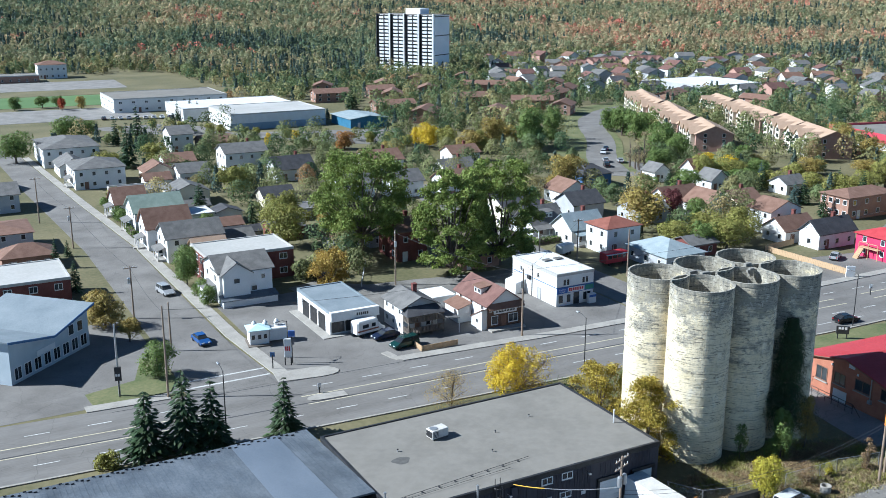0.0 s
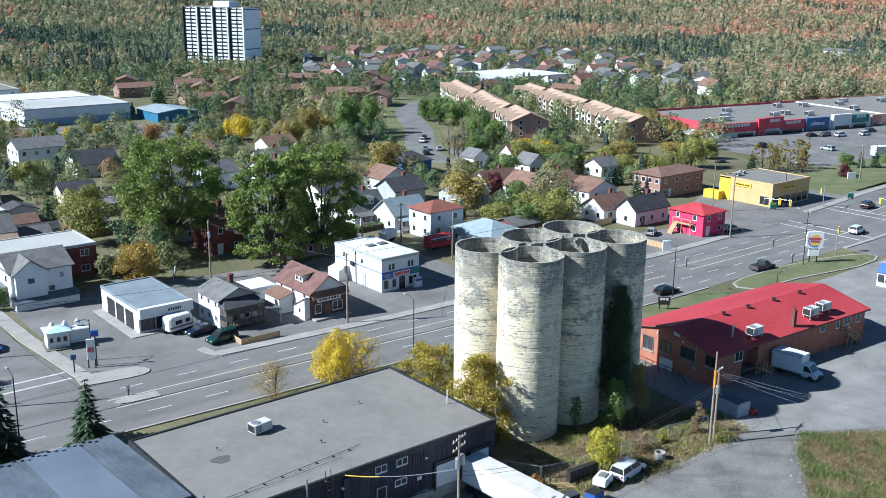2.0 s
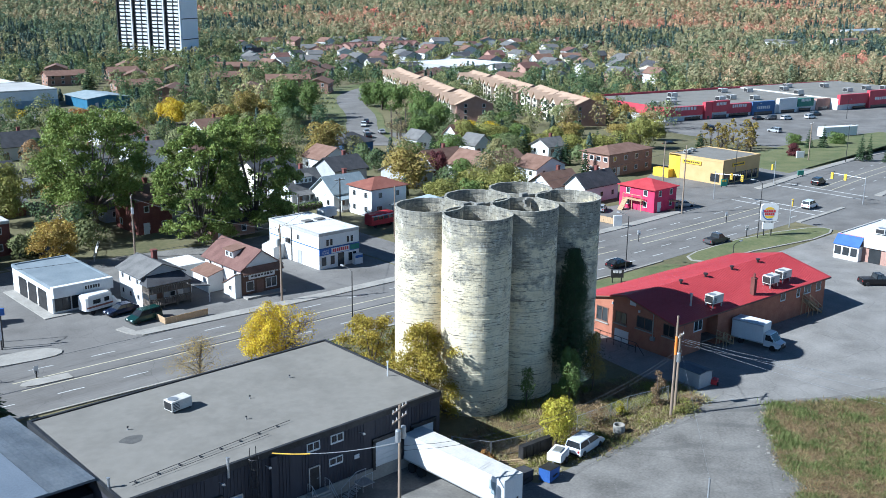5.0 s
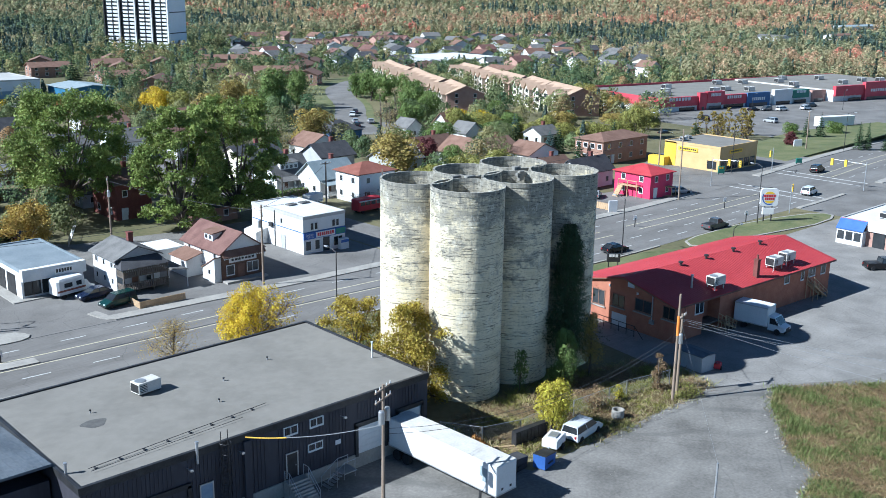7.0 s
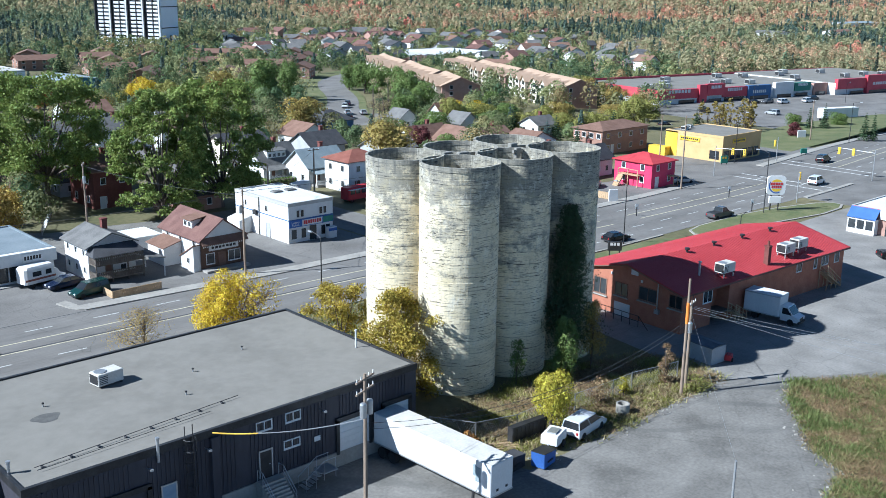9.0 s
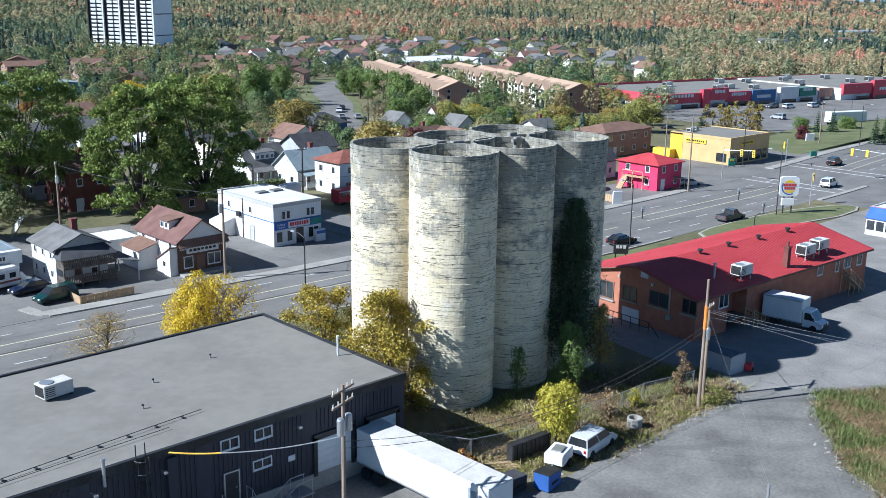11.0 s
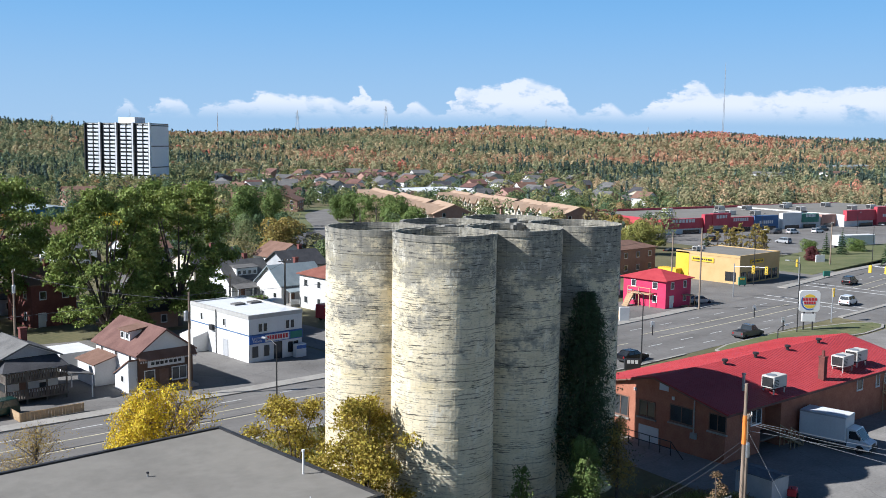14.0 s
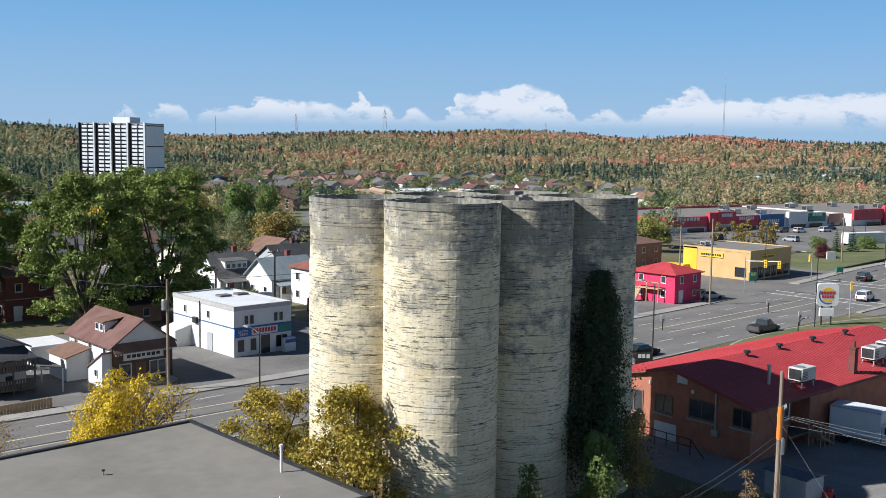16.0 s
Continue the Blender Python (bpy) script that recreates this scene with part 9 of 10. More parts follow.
# ---- poles, lamps, wires, signs, fences ----
def utility_pole(x, y, h, arms=1, rot=0.0, cans=0, marked=False, label="weathered wooden utility pole", lean=0.0):
    root = thing("utility_pole", x, y, land(x, y), rot, label, "utility pole", "utility poles")
    g = Geo()
    g.tube((0, 0, -0.3), (lean, 0, h), 0.17, 0.11, 10)
    part("shaft", g, M["wood_pole"], root)
    if marked:
        g = Geo()
        g.tube((lean * 0.72, 0, h * 0.62), (lean * 0.86, 0, h * 0.80), 0.165, 0.155, 10)
        part("guard", g, material("orange_guard", (0.75, 0.20, 0.03), (0.82, 0.26, 0.05), scale=2.0), root, "orange plastic guard")
    for k in range(arms):
        z = h - 0.35 - 0.85 * k
        g = Geo()
        g.box(-1.15, -0.06, z - 0.06, 1.15, 0.06, z + 0.06)
        part("crossarm", g, M["wood_pole"], root)
        for px in (-1.05, -0.5, 0.5, 1.05):
            g = Geo()
            g.tube((px, 0, z + 0.06), (px, 0, z + 0.28), 0.045, 0.03, 6)
            part("insulator", g, M["trim"], root)
    for k in range(cans):
        g = Geo()
        a = (-0.42 if k == 0 else 0.42)
        g.lathe([(0.05, h - 3.1), (0.24, h - 3.05), (0.24, h - 2.1), (0.2, h - 2.0), (0.06, h - 1.95)], 14, a, -0.1)
        part("transformer", g, M["steel"], root, "pale grey transformer can")
    return root


utility_pole(57.1, 68.2, 11.5, 2, 20, 2, False)
utility_pole(94.0, 66.8, 11.4, 0, 0, 0, True)
utility_pole(96.2, 67.8, 8.6, 1, 15, 1, False)
utility_pole(110.7, 50.6, 6.8, 0, 0, 0, False)
utility_pole(84.4, 127.4, 11.4, 0, 0, 1, False)
utility_pole(78.6, 162.3, 10.7, 1, 60, 1, False)
utility_pole(30.8, 165.9, 9.4, 1, 0, 1, False)
utility_pole(29.3, 219.3, 9.2, 1, 0, 1, False)
utility_pole(26.0, 247.3, 11.0, 1, 0, 0, False)
utility_pole(27.8, 129.8, 13.4, 0, 0, 0, False)
utility_pole(32.6, 147.5, 8.0, 0, 0, 0, False)
utility_pole(116.2, 156.0, 10.0, 1, 0, 0, False)
utility_pole(121.0, 146.0, 9.5, 0, 0, 0, False)
utility_pole(178.4, 123.6, 14.0, 0, 0, 0, False)
utility_pole(196.0, 141.0, 11.0, 0, 0, 0, False)
utility_pole(259.7, 139.4, 10.5, 1, 10, 0, False)
utility_pole(104.8, 152.8, 9.0, 0, 0, 0, False)
utility_pole(110.3, 48.9, 6.5, 0, 0, 0, False)


def street_lamp(x, y, h, rot, reach=1.8):
    root = thing("street_lamp", x, y, land(x, y), rot, "slim steel street lamp with a single arm", "street lamp", "street lamps")
    g = Geo()
    g.tube((0, 0, 0), (0, 0, h), 0.09, 0.06, 8)
    part("pole", g, M["dark_metal"], root)
    g = Geo()
    g.tube((0, 0, h - 0.1), (reach * 0.5, 0, h + 0.25), 0.045, n=6)
    g.tube((reach * 0.5, 0, h + 0.25), (reach, 0, h + 0.3), 0.045, n=6)
    part("arm", g, M["dark_metal"], root)
    g = Geo()
    g.cbox(reach - 0.1, -0.14, h + 0.22, reach + 0.6, 0.14, h + 0.38, 0.04)
    part("lamp_head", g, M["steel"], root)


for x, y, h, r in ((83.6, 109.5, 8.7, 90), (30.7, 111.9, 9.8, 90), (171.6, 102.4, 10.5, 90), (213.4, 133.2, 11.0, 270), (136.0, 105.2, 9.0, 90), (47.6, 136.2, 6.0, 200), (249.0, 106.5, 10.0, 90), (268.0, 133.0, 10.0, 270), (310.0, 185.0, 9.0, 0), (360.0, 178.0, 9.0, 0), (147.0, 92.5, 5.0, 0)):
    street_lamp(x, y, h, r)


def cable(points, r=0.022, sag=0.5, mat=None, label="thin sagging overhead cable"):
    root = thing("overhead_cable", points[0][0], points[0][1], points[0][2], 0, label, "cable", "overhead cables")
    o = Vector(points[0])
    line = []
    for a, b in zip(points, points[1:]):
        a, b = Vector(a) - o, Vector(b) - o
        line += [a.lerp(b, i / 10) - Vector((0, 0, sag * 4 * (i / 10) * (1 - i / 10))) for i in range(11)][1 if line else 0:]
    g = Geo()
    vs, n = [], 5
    for i, q in enumerate(line):
        way = (line[min(len(line) - 1, i + 1)] - line[max(0, i - 1)]).normalized()
        m = way.to_track_quat("Z", "Y").to_matrix()
        vs += [q + m @ Vector((r * math.cos(2 * math.pi * k / n), r * math.sin(2 * math.pi * k / n), 0)) for k in range(n)]
    g.add(vs, [(i * n + k, i * n + (k + 1) % n, (i + 1) * n + (k + 1) % n, (i + 1) * n + k) for i in range(len(line) - 1) for k in range(n)])
    part("strand", g, mat or M["tar"], root)


for dx, dz, far in ((-0.6, 0.1, (107, 20, 6.6)), (0.0, 0.0, (112, 20, 7.4)), (0.6, -0.1, (117, 20, 7.8)), (0.3, -0.7, (122, 21, 7.6))):
    cable([(96.2 + dx, 67.8, 8.0 + dz), far], 0.012, 1.4, M["steel"], "pale sagging overhead cable")
for dz in (0.0, 0.45):
    cable([(57.1, 68.2, 7.4 + dz), (96.2, 67.8, 6.4 + dz)], 0.018, 2.5)
cable([(96.2, 67.8, 6.6), (111, 76.9, 4.4)], 0.02, 0.4)
cable([(84.4, 127.4, 11.0), (116.2, 156.0, 9.6)], 0.02, 0.7)
cable([(30.8, 165.9, 9.0), (29.3, 219.3, 8.9), (26, 247.3, 10.4)], 0.025, 0.8)
cable([(27.8, 129.8, 12.6), (30.8, 165.9, 9.1)], 0.025, 0.8)
cable([(27.8, 129.8, 12.8), (84.4, 127.4, 11.1), (178.4, 123.6, 13.5)], 0.025, 1.2)
cable([(78.6, 162.3, 10.2), (84.4, 127.4, 10.6)], 0.022, 0.6)
cable([(49.8, 76.1, 6.6), (52.0, 73.72, 6.72)], 0.05, 0.06, material("yellow_sleeve", (0.70, 0.42, 0.05), (0.80, 0.52, 0.08), scale=2.0), "yellow plastic sleeve on the service cable")
cable([(52.0, 73.72, 6.72), (57.1, 68.2, 8.2)], 0.035, 0.22, M["steel"], "grey twisted service cable to the warehouse")
cable([(96.2, 67.8, 7.4), (75.7, 50.5, 5.45)], 0.007, 0.05, M["steel"], "straight thin steel guy wire")
guy = thing("guy_post", 75.7, 50.5, 0, 0, "weathered grey wooden guy post", "post")
g = Geo()
g.tube((0, 0, -0.2), (0, 0, 5.5), 0.11, 0.09, 8)
part("shaft", g, M["steel"], guy)


def board_sign(x, y, rot, legs, w, z0, z1, mat, label, bars=None, name="sign", thick=0.3, second=None):
    root = thing(name, x, y, land(x, y), rot, label, "sign")
    for k in legs:
        g = Geo()
        g.tube((k, 0, -0.2), (k, 0, z0 + 0.3), 0.09, n=8)
        part("leg", g, M["dark_metal"], root)
    g = Geo()
    g.cbox(-w / 2, -thick / 2, z0, w / 2, thick / 2, z1, 0.04)
    b = part("board", g, M[mat], root)
    if second:
        g = Geo()
        g.box(-second[0] / 2, -thick / 2, second[1], second[0] / 2, thick / 2, second[2])
        part("lower_board", g, M["trim"], root, "white lower board")
    if bars:
        sign_bars(b, -w * 0.36, w * 0.36, z0 + bars[1] * (z1 - z0), z0 + bars[2] * (z1 - z0), -thick / 2, M[bars[0]], bars[3], 6)
    return root


def rounded_sign():
    root = thing("sign", 174.6, 102.2, 0, -40, "tall white rounded roadside sign on steel posts", "sign")
    for k in (-0.7, 0.7):
        g = Geo()
        g.tube((k, 0, -0.2), (k, 0, 3.2), 0.12, n=8)
        part("leg", g, M["dark_metal"], root)
    w, z0, z1, r = 1.6, 2.95, 6.2, 0.55
    poly = []
    for cx, cz, a0 in ((w - r, z1 - r, 0), (-w + r, z1 - r, 90), (-w + r, z0 + r, 180), (w - r, z0 + r, 270)):
        poly += [(cx + r * math.cos(radians(a0 + 15 * i)), cz + r * math.sin(radians(a0 + 15 * i))) for i in range(7)]
    g = Geo()
    g.extrude_y(list(reversed(poly)), -0.25, 0.25)
    part("board", g, M["trim"], root, "white rounded board")

    def disc_cut(a0, a1, rx, rz, zc):
        return [(rx * math.cos(radians(a0 + (a1 - a0) * i / 18)), zc + rz * math.sin(radians(a0 + (a1 - a0) * i / 18))) for i in range(19)]
    # two halves of a bun, red bars between them, and a blue crescent round the side
    for a0, a1, zc, name in ((20, 160, 4.92, "upper_bun"), (200, 340, 4.22, "lower_bun")):
        g = Geo()
        g.extrude_y(list(reversed(disc_cut(a0, a1, 0.95, 0.72, zc))), -0.268, -0.252)
        part(name, g, M["yellow_paint"], root, "orange-yellow half round")
    for z, ww in ((4.66, 1.12), (4.12, 0.92)):
        for k in range(5):
            g = Geo()
            g.box(-ww + 2 * ww * k / 5 + 0.04, -0.285, z, -ww + 2 * ww * (k + 1) / 5 - 0.04, -0.27, z + 0.42)
            part("lettering_bar", g, M["red_paint"], root, "red bar")
    g = Geo()
    n = 20
    arc = [(1.36 * math.cos(radians(150 + 150 * i / n)), 4.56 + 1.36 * math.sin(radians(150 + 150 * i / n))) for i in range(n + 1)]
    inn = [(1.22 * math.cos(radians(156 + 138 * i / n)) + 0.04, 4.60 + 1.22 * math.sin(radians(156 + 138 * i / n))) for i in range(n + 1)]
    g.extrude_y(arc + list(reversed(inn)), -0.27, -0.252)
    part("arc", g, M["blue_paint"], root, "blue curved stroke")
    g = Geo()
    g.cbox(-1.05, -0.2, 1.45, 1.05, 0.2, 2.65, 0.05)
    part("lower_board", g, M["trim"], root, "white lower board")


rounded_sign()
board_sign(129.1, 101.6, -40, (-0.7, 0.7), 2.0, 0.9, 2.2, "dark_metal", "small black and white lawn sign", ("trim", 0.55, 0.9, 3))
board_sign(158.9, 124.8, -30, (-0.5, 0.5), 1.7, 0.1, 2.3, "trim", "white folding sign board beside the lot", None)
board_sign(46.6, 133.4, -25, (-0.45, 0.45), 1.1, 1.3, 4.2, "trim", "white roadside price sign with red bars", ("red_paint", 0.35, 0.6, 3), second=None)
board_sign(47.4, 133.8, -25, (0.0,), 1.0, 4.3, 5.2, "blue_paint", "blue roadside sign on a pole", None)
board_sign(44.0, 132.9, -25, (0.0,), 0.7, 2.0, 2.7, "blue_siding", "small street sign on a post", None, thick=0.06)
board_sign(21.9, 132.9, -20, (0.0,), 0.9, 2.6, 4.6, "dark_metal", "dark narrow pylon sign on a tall post", ("trim", 0.3, 0.5, 2))
sign_mast = thing("sign_mast", 22.0, 133.4, 0, 0, "tall slim grey mast beside the sign", "mast")
g = Geo()
g.tube((0, 0, -0.2), (0, 0, 10.6), 0.16, 0.12, 8)
part("shaft", g, M["steel"], sign_mast)
board_sign(46.8, 121.4, -10, (0.0,), 0.5, 0.6, 1.5, "trim", "white marker board on the median", None, thick=0.05)
for x, y in ((152.8, 115.2), (178.6, 113.4), (171.5, 104.6)):
    board_sign(x, y, -30, (0.0,), 0.6, 1.3, 2.1, "trim", "small white traffic sign on a post", None, thick=0.05)
board_sign(236.0, 128.8, -30, (-0.6, 0.6), 1.6, 0.4, 1.5, "green_paint", "green roadside bin sign", None)
board_sign(209.5, 133.5, -30, (-0.6, 0.6), 1.6, 0.3, 1.9, "green_paint", "bright green and black lot sign", ("yellow_paint", 0.6, 0.9, 2))
board_sign(246, 104.0, -30, (-1.0, 1.0), 2.6, 0.5, 1.9, "trim", "white sign on the mown verge", None)
board_sign(262, 143.0, -30, (-1.0, 1.0), 2.4, 0.2, 2.2, "trim", "pale stone-coloured entrance sign", None)


def traffic_signal(x, y, rot, h, arm, heads):
    root = thing("traffic_signal", x, y, 0, rot, "traffic signal with yellow heads on a mast arm", "traffic signal", "traffic signals")
    g = Geo()
    g.tube((0, 0, 0), (0, 0, h), 0.1, 0.08, 8)
    part("mast", g, M["steel"], root)
    g = Geo()
    g.tube((0, 0, h - 0.6), (arm, 0, h - 0.2), 0.06, n=6)
    part("arm", g, M["steel"], root)
    for k in range(heads):
        u = arm * (1 - 0.4 * k)
        g = Geo()
        g.cbox(u - 0.28, -0.18, h - 1.5, u + 0.28, 0.18, h - 0.1, 0.05)
        hd = part("signal_head", g, M["yellow_paint"], root)
        for i in range(3):
            g = Geo()
            g.tube((u, -0.2, h - 1.3 + 0.45 * i), (u, -0.17, h - 1.3 + 0.45 * i), 0.13, n=10)
            part("lens", g, M["tar"], hd)


traffic_signal(216.5, 103.8, 100, 6.2, 7.0, 2)
traffic_signal(196.0, 127.5, -80, 6.2, 6.0, 2)
traffic_signal(184.5, 103.2, 20, 5.5, 1.0, 1)
traffic_signal(222.0, 128.0, 200, 5.5, 4.0, 1)


def board_fence(x0, y0, x1, y1, h, mat, label, step=0.3, z=0.0):
    L = math.hypot(x1 - x0, y1 - y0)
    root = thing("fence", x0, y0, z, math.degrees(math.atan2(y1 - y0, x1 - x0)), label, "fence")
    g = Geo()
    g.box(0, -0.015, 0.04, step - 0.03, 0.015, h)
    me = g.mesh("board", M[mat])
    for i in range(int(L / step)):
        ob = part("board", me, None, root)
        ob.location = (i * step, 0.012 * (i % 2), 0.02 * ((i * 7) % 3))
    for zz in (0.3 * h, 0.8 * h):
        g = Geo()
        g.box(0, 0.03, zz, L, 0.08, zz + 0.09)
        part("rail", g, M[mat], root)


board_fence(159.0, 146.0, 159.8, 125.8, 1.3, "wood_pale", "orange-brown board fence beside the lot", 0.42)
board_fence(159.2, 147.0, 169.0, 148.0, 1.3, "wood_pale", "orange-brown board fence behind the lot", 0.42)


def chain_link(points, h, label):
    root = thing("chain_link_fence", points[0][0], points[0][1], 0, 0, label, "fence")
    ox, oy = points[0]
    mesh = Geo()
    post = Geo()
    post.tube((0, 0, 0), (0, 0, h + 0.06), 0.05, n=6)
    pm = post.mesh("post", M["steel"])
    rails = []
    for (ax, ay), (bx, by) in zip(points, points[1:]):
        ax, ay, bx, by = ax - ox, ay - oy, bx - ox, by - oy
        L = math.hypot(bx - ax, by - ay)
        n = max(1, int(L / 3))
        for i in range(n + 1):
            ob = part("post", pm, None, root)
            ob.location = (ax + (bx - ax) * i / n, ay + (by - ay) * i / n, 0)
        for z in (0.1, h):
            g = Geo()
            g.tube((ax, ay, z), (bx, by, z), 0.034, n=5)
            part("rail", g, M["steel"], root)
        m = int(L / 0.22)
        for i in range(m):
            t0 = i / m
            for s in (1, -1):
                t1 = min(1, max(0, t0 + s * h * 0.55 / L))
                mesh.tube((ax + (bx - ax) * t0, ay + (by - ay) * t0, 0.1), (ax + (bx - ax) * t1, ay + (by - ay) * t1, h), 0.009, n=3)
    part("wire_mesh", mesh, M["steel"], root, "wire mesh")


chain_link([(70.3, 76.0), (72.4, 72.6), (76.2, 71.4), (82.6, 71.6)], 1.7, "galvanised chain-link fence behind the yard")
chain_link([(83.4, 71.0), (88.6, 70.7), (91.5, 70.7), (95.6, 69.8), (97.3, 69.5)], 1.7, "galvanised chain-link fence along the weeds")
chain_link([(79.0, 177.0), (72.5, 164.5)], 1.2, "low wire garden fence beside the lane")


# ---- weeds, grass and hedges ----
def tufts(name, poly, n, h, mats, label, seed):
    """Grass and weed blades scattered over a stretch of ground."""
    rng = np.random.default_rng(seed)
    P = np.array(poly, float)
    lo, hi = P.min(0), P.max(0)
    pts = []
    while len(pts) < n:
        c = rng.uniform(lo, hi, (4000, 2))
        inside = np.zeros(len(c), bool)
        for (ax, ay), (bx, by) in zip(P, np.roll(P, -1, 0)):
            cross = ((ay > c[:, 1]) != (by > c[:, 1])) & (c[:, 0] < (bx - ax) * (c[:, 1] - ay) / (by - ay + 1e-9) + ax)
            inside ^= cross
        pts += list(c[inside])
    c = np.array(pts[:n]) + rng.normal(scale=0.45, size=(n, 2))
    clump = np.array([noise.noise((p[0] * 0.30, p[1] * 0.30, seed)) + 0.6 * noise.noise((p[0] * 1.1, p[1] * 1.1, seed + 3)) for p in c])
    for k, m in enumerate(mats):
        sel = (np.digitize(clump + rng.normal(scale=0.2, size=n), [-0.18, 0.16]) if len(mats) == 3 else np.digitize(clump, [0.0])) == k
        q = c[sel]
        j = len(q)
        hh = h * rng.uniform(0.4, 1.25, j) * (1 + 0.8 * np.clip(clump[sel], -0.6, 0.8))
        a = rng.uniform(0, 2 * math.pi, j)
        w = 0.032 * rng.uniform(0.5, 1.6, j)
        dx, dy = np.cos(a) * w, np.sin(a) * w
        lx, ly = rng.normal(scale=0.26, size=j), rng.normal(scale=0.26, size=j)
        z = np.full(j, 0.02)
        b = np.stack((q[:, 0], q[:, 1], z), 1)
        e = np.stack((dx, dy, np.zeros(j)), 1)
        t = np.stack((lx, ly, hh), 1)
        ob = new(name, quads_mesh(name, np.stack((b - e, b + e, b + e * 0.5 + t, b - e * 0.5 + t), 1), LEAF[m]))
        tagged(ob, label, "weeds", "", "stuff")


sheet("weed_patch", [(104.8, 61.4), (100.5, 59.5), (96.3, 55.9), (92.5, 53), (90.5, 49.5), (85.5, 48.1), (82, 44), (84, 20), (150, 10), (150, 40), (118, 52), (110.5, 57.5)], 0.05, M["ground"], "overgrown patch of grass and weeds")
tufts("weeds", [(104.8, 61.4), (100.5, 59.5), (96.3, 55.9), (92.5, 53), (90.5, 49.5), (85.5, 48.1), (84, 40), (100, 34), (125, 45), (118, 52), (110.5, 57.5)], 92000, 0.30, ("rust", "hay", "lush"), "tall autumn grass and weeds", 3)
tufts("weeds", [(70, 77), (71.5, 71), (73, 68.5), (82, 65.8), (92, 66.2), (100.5, 66.2), (102, 71), (100, 76), (90, 78.5), (82, 79)], 34000, 0.28, ("rust", "straw", "olive"), "dry weeds at the foot of the silos", 5)
tufts("weeds", [(70, 96), (100, 94), (106, 96), (108, 106), (72, 110)], 7000, 0.4, ("olive", "straw", "green"), "rough grass between silos and road", 7)


def litter(name, line, n, spread, sizes, mat, label, seed):
    """Small stones or scraps strewn along a line."""
    rnd = random.Random(seed)
    g = Geo()
    for k in range(n):
        i = rnd.randrange(len(line) - 1)
        t = rnd.random()
        x = line[i][0] + (line[i + 1][0] - line[i][0]) * t + rnd.gauss(0, spread)
        y = line[i][1] + (line[i + 1][1] - line[i][1]) * t + rnd.gauss(0, spread)
        r = rnd.uniform(*sizes)
        top = [(x + r * rnd.uniform(0.4, 0.8) * math.cos(a), y + r * rnd.uniform(0.4, 0.8) * math.sin(a), 0.04 + r * rnd.uniform(0.3, 0.6)) for a in (0.3, 1.6, 2.9, 4.4)]
        low = [(x + r * math.cos(a), y + r * math.sin(a), 0.02) for a in (0, 1.4, 2.8, 4.3)]
        g.add(low + top, [(4, 5, 6, 7)] + [(j, (j + 1) % 4, 4 + (j + 1) % 4, 4 + j) for j in range(4)])
    ob = new(name, g.mesh(name, mat))
    tagged(ob, label, name.replace("_", " "), "", "stuff")


EDGE = ((104.8, 61.4), (100.5, 59.5), (96.3, 55.9), (92.5, 53), (90.5, 49.5), (85.5, 48.1), (82, 44))
litter("stones", EDGE, 150, 0.7, (0.05, 0.16), M["concrete"], "pale stones and scraps along the weeds", 4)
litter("stones", ((72, 67.5), (82, 65.6), (92, 65.8), (100, 66)), 110, 0.5, (0.04, 0.13), M["concrete"], "pale stones and scraps on the verge", 6)
litter("stones", ((50, 60), (70, 62), (95, 60), (110, 70), (130, 66)), 160, 3.5, (0.03, 0.09), M["roof_flat"], "loose gravel stones on the yard", 9)


def hedge(x0, y0, x1, y1, h, label, seed):
    rng = np.random.default_rng(seed)
    root = thing("hedge", (x0 + x1) / 2, (y0 + y1) / 2, 0, 0, label, "hedge")
    w, d = (x1 - x0) / 2, (y1 - y0) / 2
    n = int(900 * max(1, w * d / 4))
    p = rng.uniform(-1, 1, (n, 3))
    k = np.argmax(np.abs(p * np.array((1, 1, 0.9))), 1)
    p[np.arange(n), k] = np.sign(p[np.arange(n), k]) * rng.uniform(0.88, 1.04, n)
    c = p * np.array((w, d, h / 2)) + np.array((0, 0, h / 2))
    u, v = rng.normal(size=(n, 3)), rng.normal(size=(n, 3))
    u /= np.linalg.norm(u, axis=1)[:, None] / 0.16
    v /= np.linalg.norm(v, axis=1)[:, None] / 0.16
    part("leaves", quads_mesh("leaves", np.stack((c - u, c - v, c + u, c + v), 1), LEAF["green"]), None, root)
    g = Geo()
    g.box(-w * 0.8, -d * 0.8, 0, w * 0.8, d * 0.8, h * 0.85)
    part("core", g, M["bark"], root)


hedge(118.6, 174.0, 127.5, 175.4, 1.3, "clipped green garden hedge", 1)
hedge(118.2, 174.0, 119.6, 181.0, 1.3, "clipped green garden hedge", 2)
hedge(42.2, 222.0, 43.4, 232.0, 1.7, "clipped green hedge beside the pavement", 3)
hedge(43.4, 220.8, 50.0, 222.0, 1.7, "clipped green hedge before a house", 4)


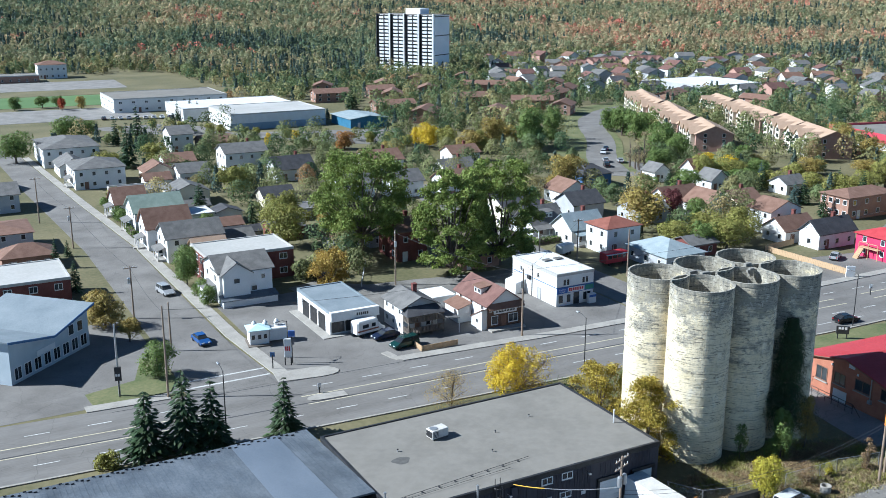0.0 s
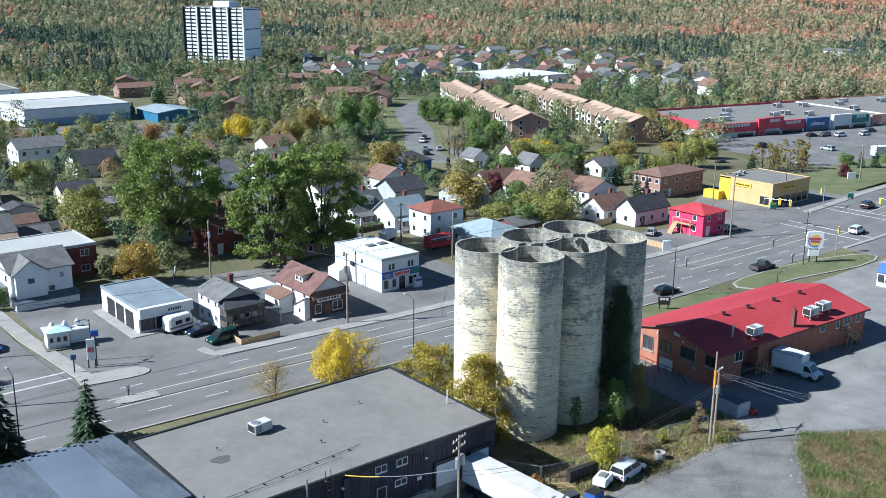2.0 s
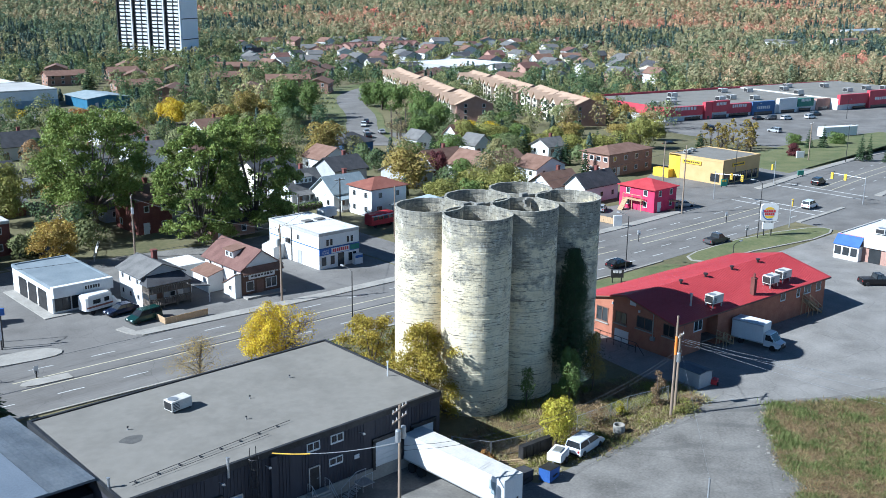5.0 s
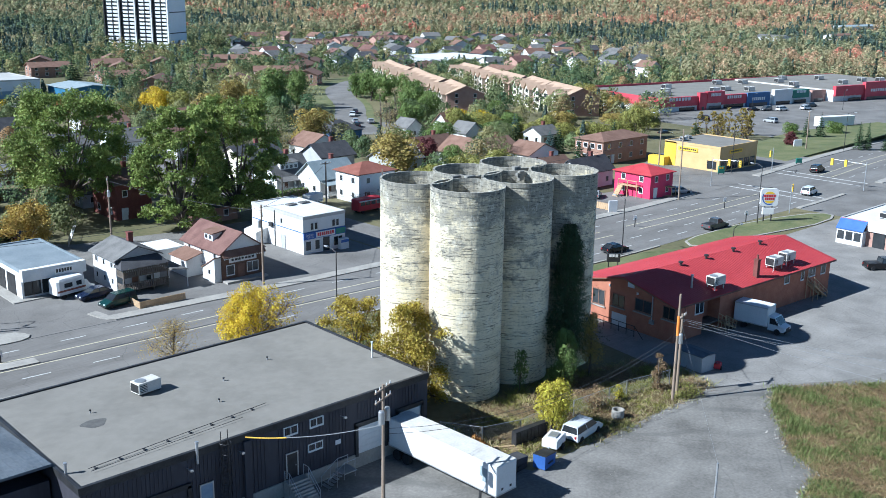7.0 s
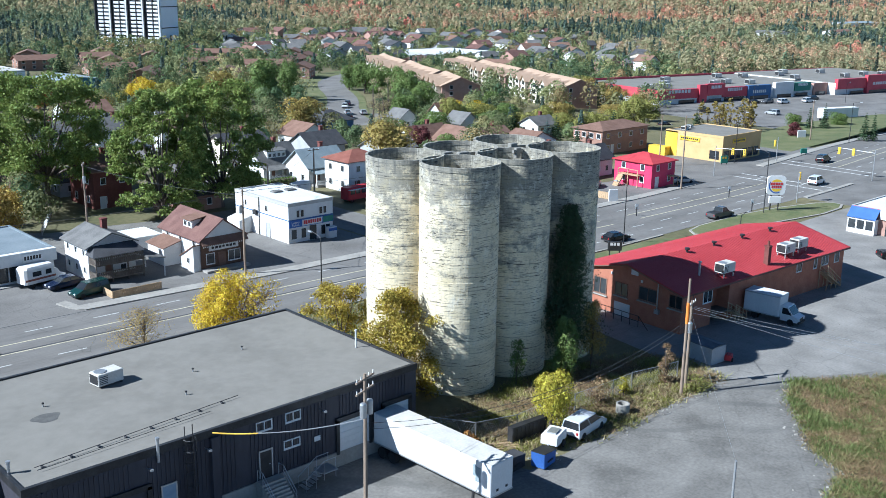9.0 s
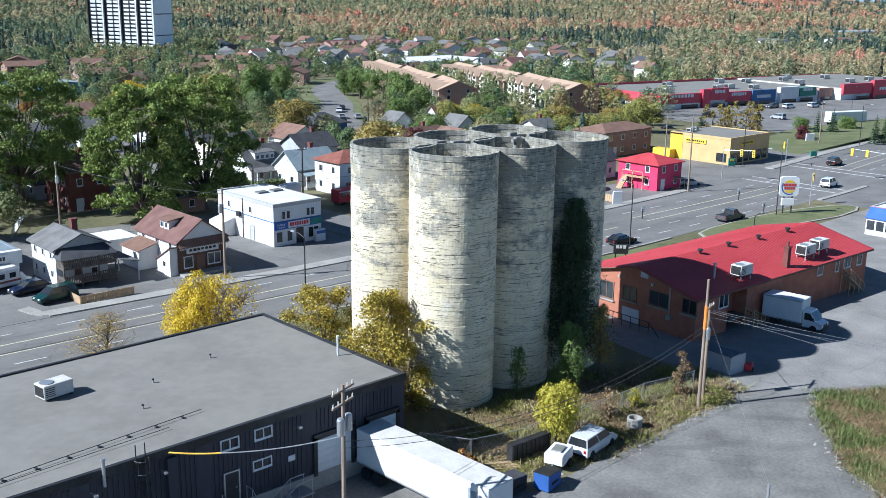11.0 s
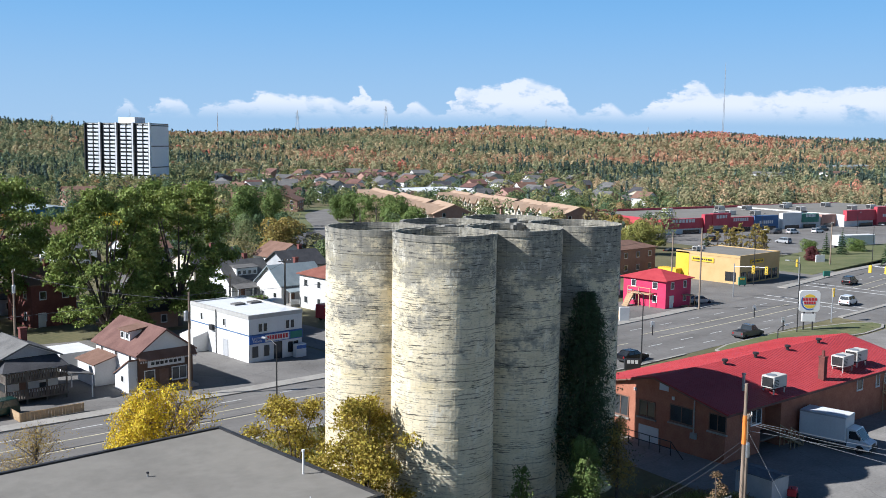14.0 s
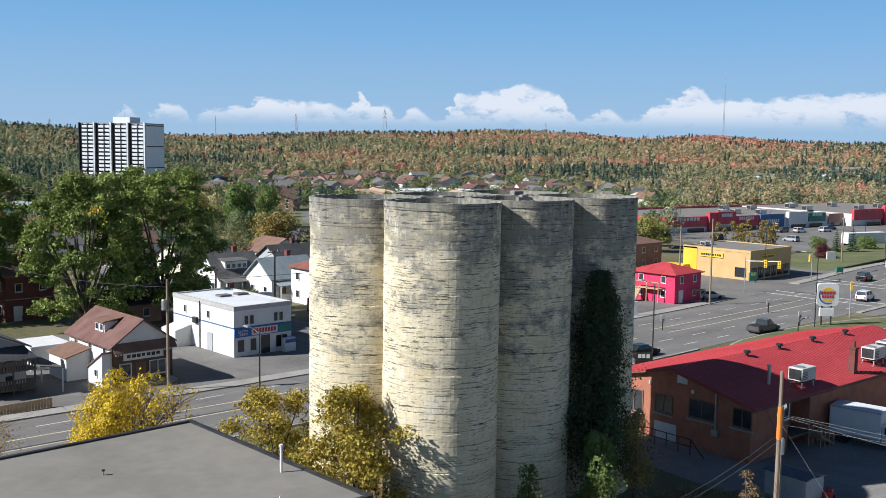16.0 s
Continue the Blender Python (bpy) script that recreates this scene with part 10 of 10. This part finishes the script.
# ---- small road things ----
def food_stand():
    M["teal"] = material("pale_teal_paint", (0.42, 0.58, 0.60), (0.52, 0.68, 0.70), scale=0.8)
    root = thing("food_stand", 46.6, 144.6, 0.03, -8, "small teal and white refreshment stand", "food stand")
    g = Geo()
    g.box(-2.4, -1.4, 0.2, 0.6, 1.4, 2.5)
    part("wall", g, M["white"], root)
    part("roof", hip_roof(3.0, 2.8, 2.5, 0.5, 0.35, 0.1), M["teal"], root).location = (-0.9, 0, 0)
    g = Geo()
    g.cbox(0.7, -0.9, 0.4, 3.6, 1.0, 2.4, 0.1)
    part("caravan", g, M["white"], root)
    for x in (-1.9, -0.9, 0.0):
        window(root, "s", x + 2.4, 1.0, 0.7, 0.9, (-2.4, -1.4, 0.6, 1.4))
    g = Geo()
    g.box(-2.8, -2.2, 0.05, 1.0, 1.6, 0.2)
    part("deck", g, M["wood"], root)
    for x in (-1.4, 0.4, 2.2):
        g = Geo()
        g.lathe([(0.3, 2.5), (0.45, 2.9), (0.35, 3.2), (0.1, 3.5)], 10, x, 0.6)
        part("ornament", g, M["trim"], root)


food_stand()


def camper():
    root = thing("camper_van", 62.6, 140.2, 0.03, 12, "white camper van parked beside the garage", "camper van")
    g = Geo()
    g.cbox(-2.6, -1.1, 0.6, 1.6, 1.1, 2.7, 0.25)
    part("body", g, M["white"], root)
    g = Geo()
    g.extrude_y([(1.6, 0.45), (3.0, 0.45), (3.05, 1.0), (2.4, 1.15), (1.9, 1.9), (1.6, 1.9)], -0.95, 0.95)
    part("cab", g, PAINT["white"], root)
    g = Geo()
    g.box(-1.6, -1.115, 1.5, -0.4, -1.102, 2.1)
    g.box(0.2, -1.115, 1.5, 1.0, -1.102, 2.1)
    part("window_glass", g, M["glass"], root)
    g = Geo()
    g.box(-2.6, -1.112, 1.0, 1.6, -1.102, 1.25)
    part("stripe", g, M["roof_orange"], root, "orange stripe")
    wheels(root, (-1.6, 2.3), (-0.9, 0.9), 0.36, 0.24)


camper()


def red_bus():
    root = thing("food_truck", 124.4, 154.6, 0.04, 2, "red food truck with a serving hatch", "food truck")
    g = Geo()
    g.cbox(-2.9, -1.1, 0.5, 2.9, 1.1, 2.6, 0.12)
    part("body", g, M["red_paint"], root)
    for k in range(4):
        g = Geo()
        g.box(-2.4 + 1.25 * k, -1.12, 1.45, -1.4 + 1.25 * k, -1.102, 2.15)
        part("window_glass", g, M["glass"], root)
    g = Geo()
    g.box(-2.9, -1.5, 2.25, 2.9, -1.1, 2.35)
    part("awning", g, M["trim"], root)
    wheels(root, (-1.9, 1.9), (-0.95, 0.95), 0.36, 0.24)
    root = thing("utility_trailer", 119.9, 165.4, 0.04, 18, "white box trailer in a house drive", "trailer")
    g = Geo()
    g.cbox(-2.0, -1.0, 0.5, 2.0, 1.0, 2.2, 0.08)
    part("box", g, M["white"], root)
    wheels(root, (-0.4, 0.5), (-1.0, 1.0), 0.33, 0.22)
    root = thing("white_trailer", 310.0, 156.6, -0.9, -19, "long white trailer standing in the car park", "trailer")
    g = Geo()
    g.cbox(-7, -1.3, 1.1, 7, 1.3, 4.0, 0.1)
    part("box", g, M["white"], root)
    wheels(root, (-5.5, -4.3, 4.6), (-1.0, 1.0), 0.5, 0.4)


red_bus()


def restaurant():
    x0, y0, x1, y1, h = 171.5, 77.0, 188.0, 87.2, 3.9
    root = house(x0, y0, x1, y1, h, 0, "flat", "brick_pink", "roof_pale", "low brick restaurant with a blue awning roof", win=False, dr=False, name="restaurant", category="restaurant")
    w, d = x1 - x0, y1 - y0
    bx = (-w / 2, -d / 2, w / 2, d / 2)
    g = Geo()
    g.extrude_y([(-w / 2 - 1.5, 2.5), (-w / 2 - 0.05, 4.0), (-w / 2 - 0.05, 4.1), (-w / 2 - 1.5, 2.6)], 0.5, d / 2)
    part("awning", g, M["blue_paint"], root, "bright blue awning roof")
    g = Geo()
    g.box(-w / 2 - 1.3, 0.6, 0, -w / 2, d / 2 - 0.1, 2.5)
    part("sun_room", g, M["white"], root)
    for k in range(3):
        g = Geo()
        g.box(-w / 2 - 1.36, 0.9 + 1.4 * k, 0.8, -w / 2 - 1.302, 2.0 + 1.4 * k, 2.2)
        part("window", g, M["glass"], root)
    g = Geo()
    g.box(-w / 2 - 0.3, -3.6, 2.6, -w / 2, 0.4, 4.4)
    part("fascia", g, M["white"], root)
    g = Geo()
    g.box(-w / 2 - 0.08, -2.6, 0, -w / 2 - 0.003, -0.6, 2.4)
    part("door", g, M["glass"], root)
    g = Geo()
    g.box(-w / 2 - 0.09, -d / 2 - 0.09, h - 0.15, -w / 2 - 0.061, d / 2, h + 0.2)
    part("red_band", g, M["red_paint"], root)
    roof_unit(177, 82, h + 0.06, 0, 2.2, 1.6, 1.1)
    roof_unit(181, 80, h + 0.06, 0, 2.2, 1.6, 1.1)


restaurant()


# pylons and masts on the skyline
def lattice(x, y, h, w, label, arms=True):
    root = thing("pylon", x, y, land(x, y), 20, label, "pylon", "skyline pylons")
    g = Geo()
    for sx in (-1, 1):
        for sy in (-1, 1):
            g.tube((sx * w, sy * w, 0), (sx * w * 0.12, sy * w * 0.12, h), 0.22, 0.14, 4)
    for k in range(7):
        z0, z1 = h * k / 7, h * (k + 1) / 7
        a, b = w * (1 - 0.88 * k / 7), w * (1 - 0.88 * (k + 1) / 7)
        for sy in (-1, 1):
            g.tube((-a, sy * a, z0), (b, sy * b, z1), 0.1, n=3)
            g.tube((a, sy * a, z0), (-b, sy * b, z1), 0.1, n=3)
    part("lattice", g, M["steel"], root)
    if arms:
        for z in (0.72, 0.86):
            g = Geo()
            g.tube((-w * 2.0, 0, h * z), (w * 2.0, 0, h * z), 0.16, n=4)
            part("crossarm", g, M["steel"], root)


for az, d, h, w, arms in ((22.0, 1480, 22, 2.2, True), (30.8, 1500, 40, 0.7, False), (35.3, 1500, 40, 3.2, True), (40.4, 1500, 44, 3.6, True), (49.7, 1520, 26, 2.4, True), (59.6, 1560, 118, 1.0, False), (55.5, 1540, 24, 1.8, False)):
    lattice(40 + d * math.sin(radians(az)), 60 + d * math.cos(radians(az)), h, w, "thin steel lattice tower on the skyline", arms)
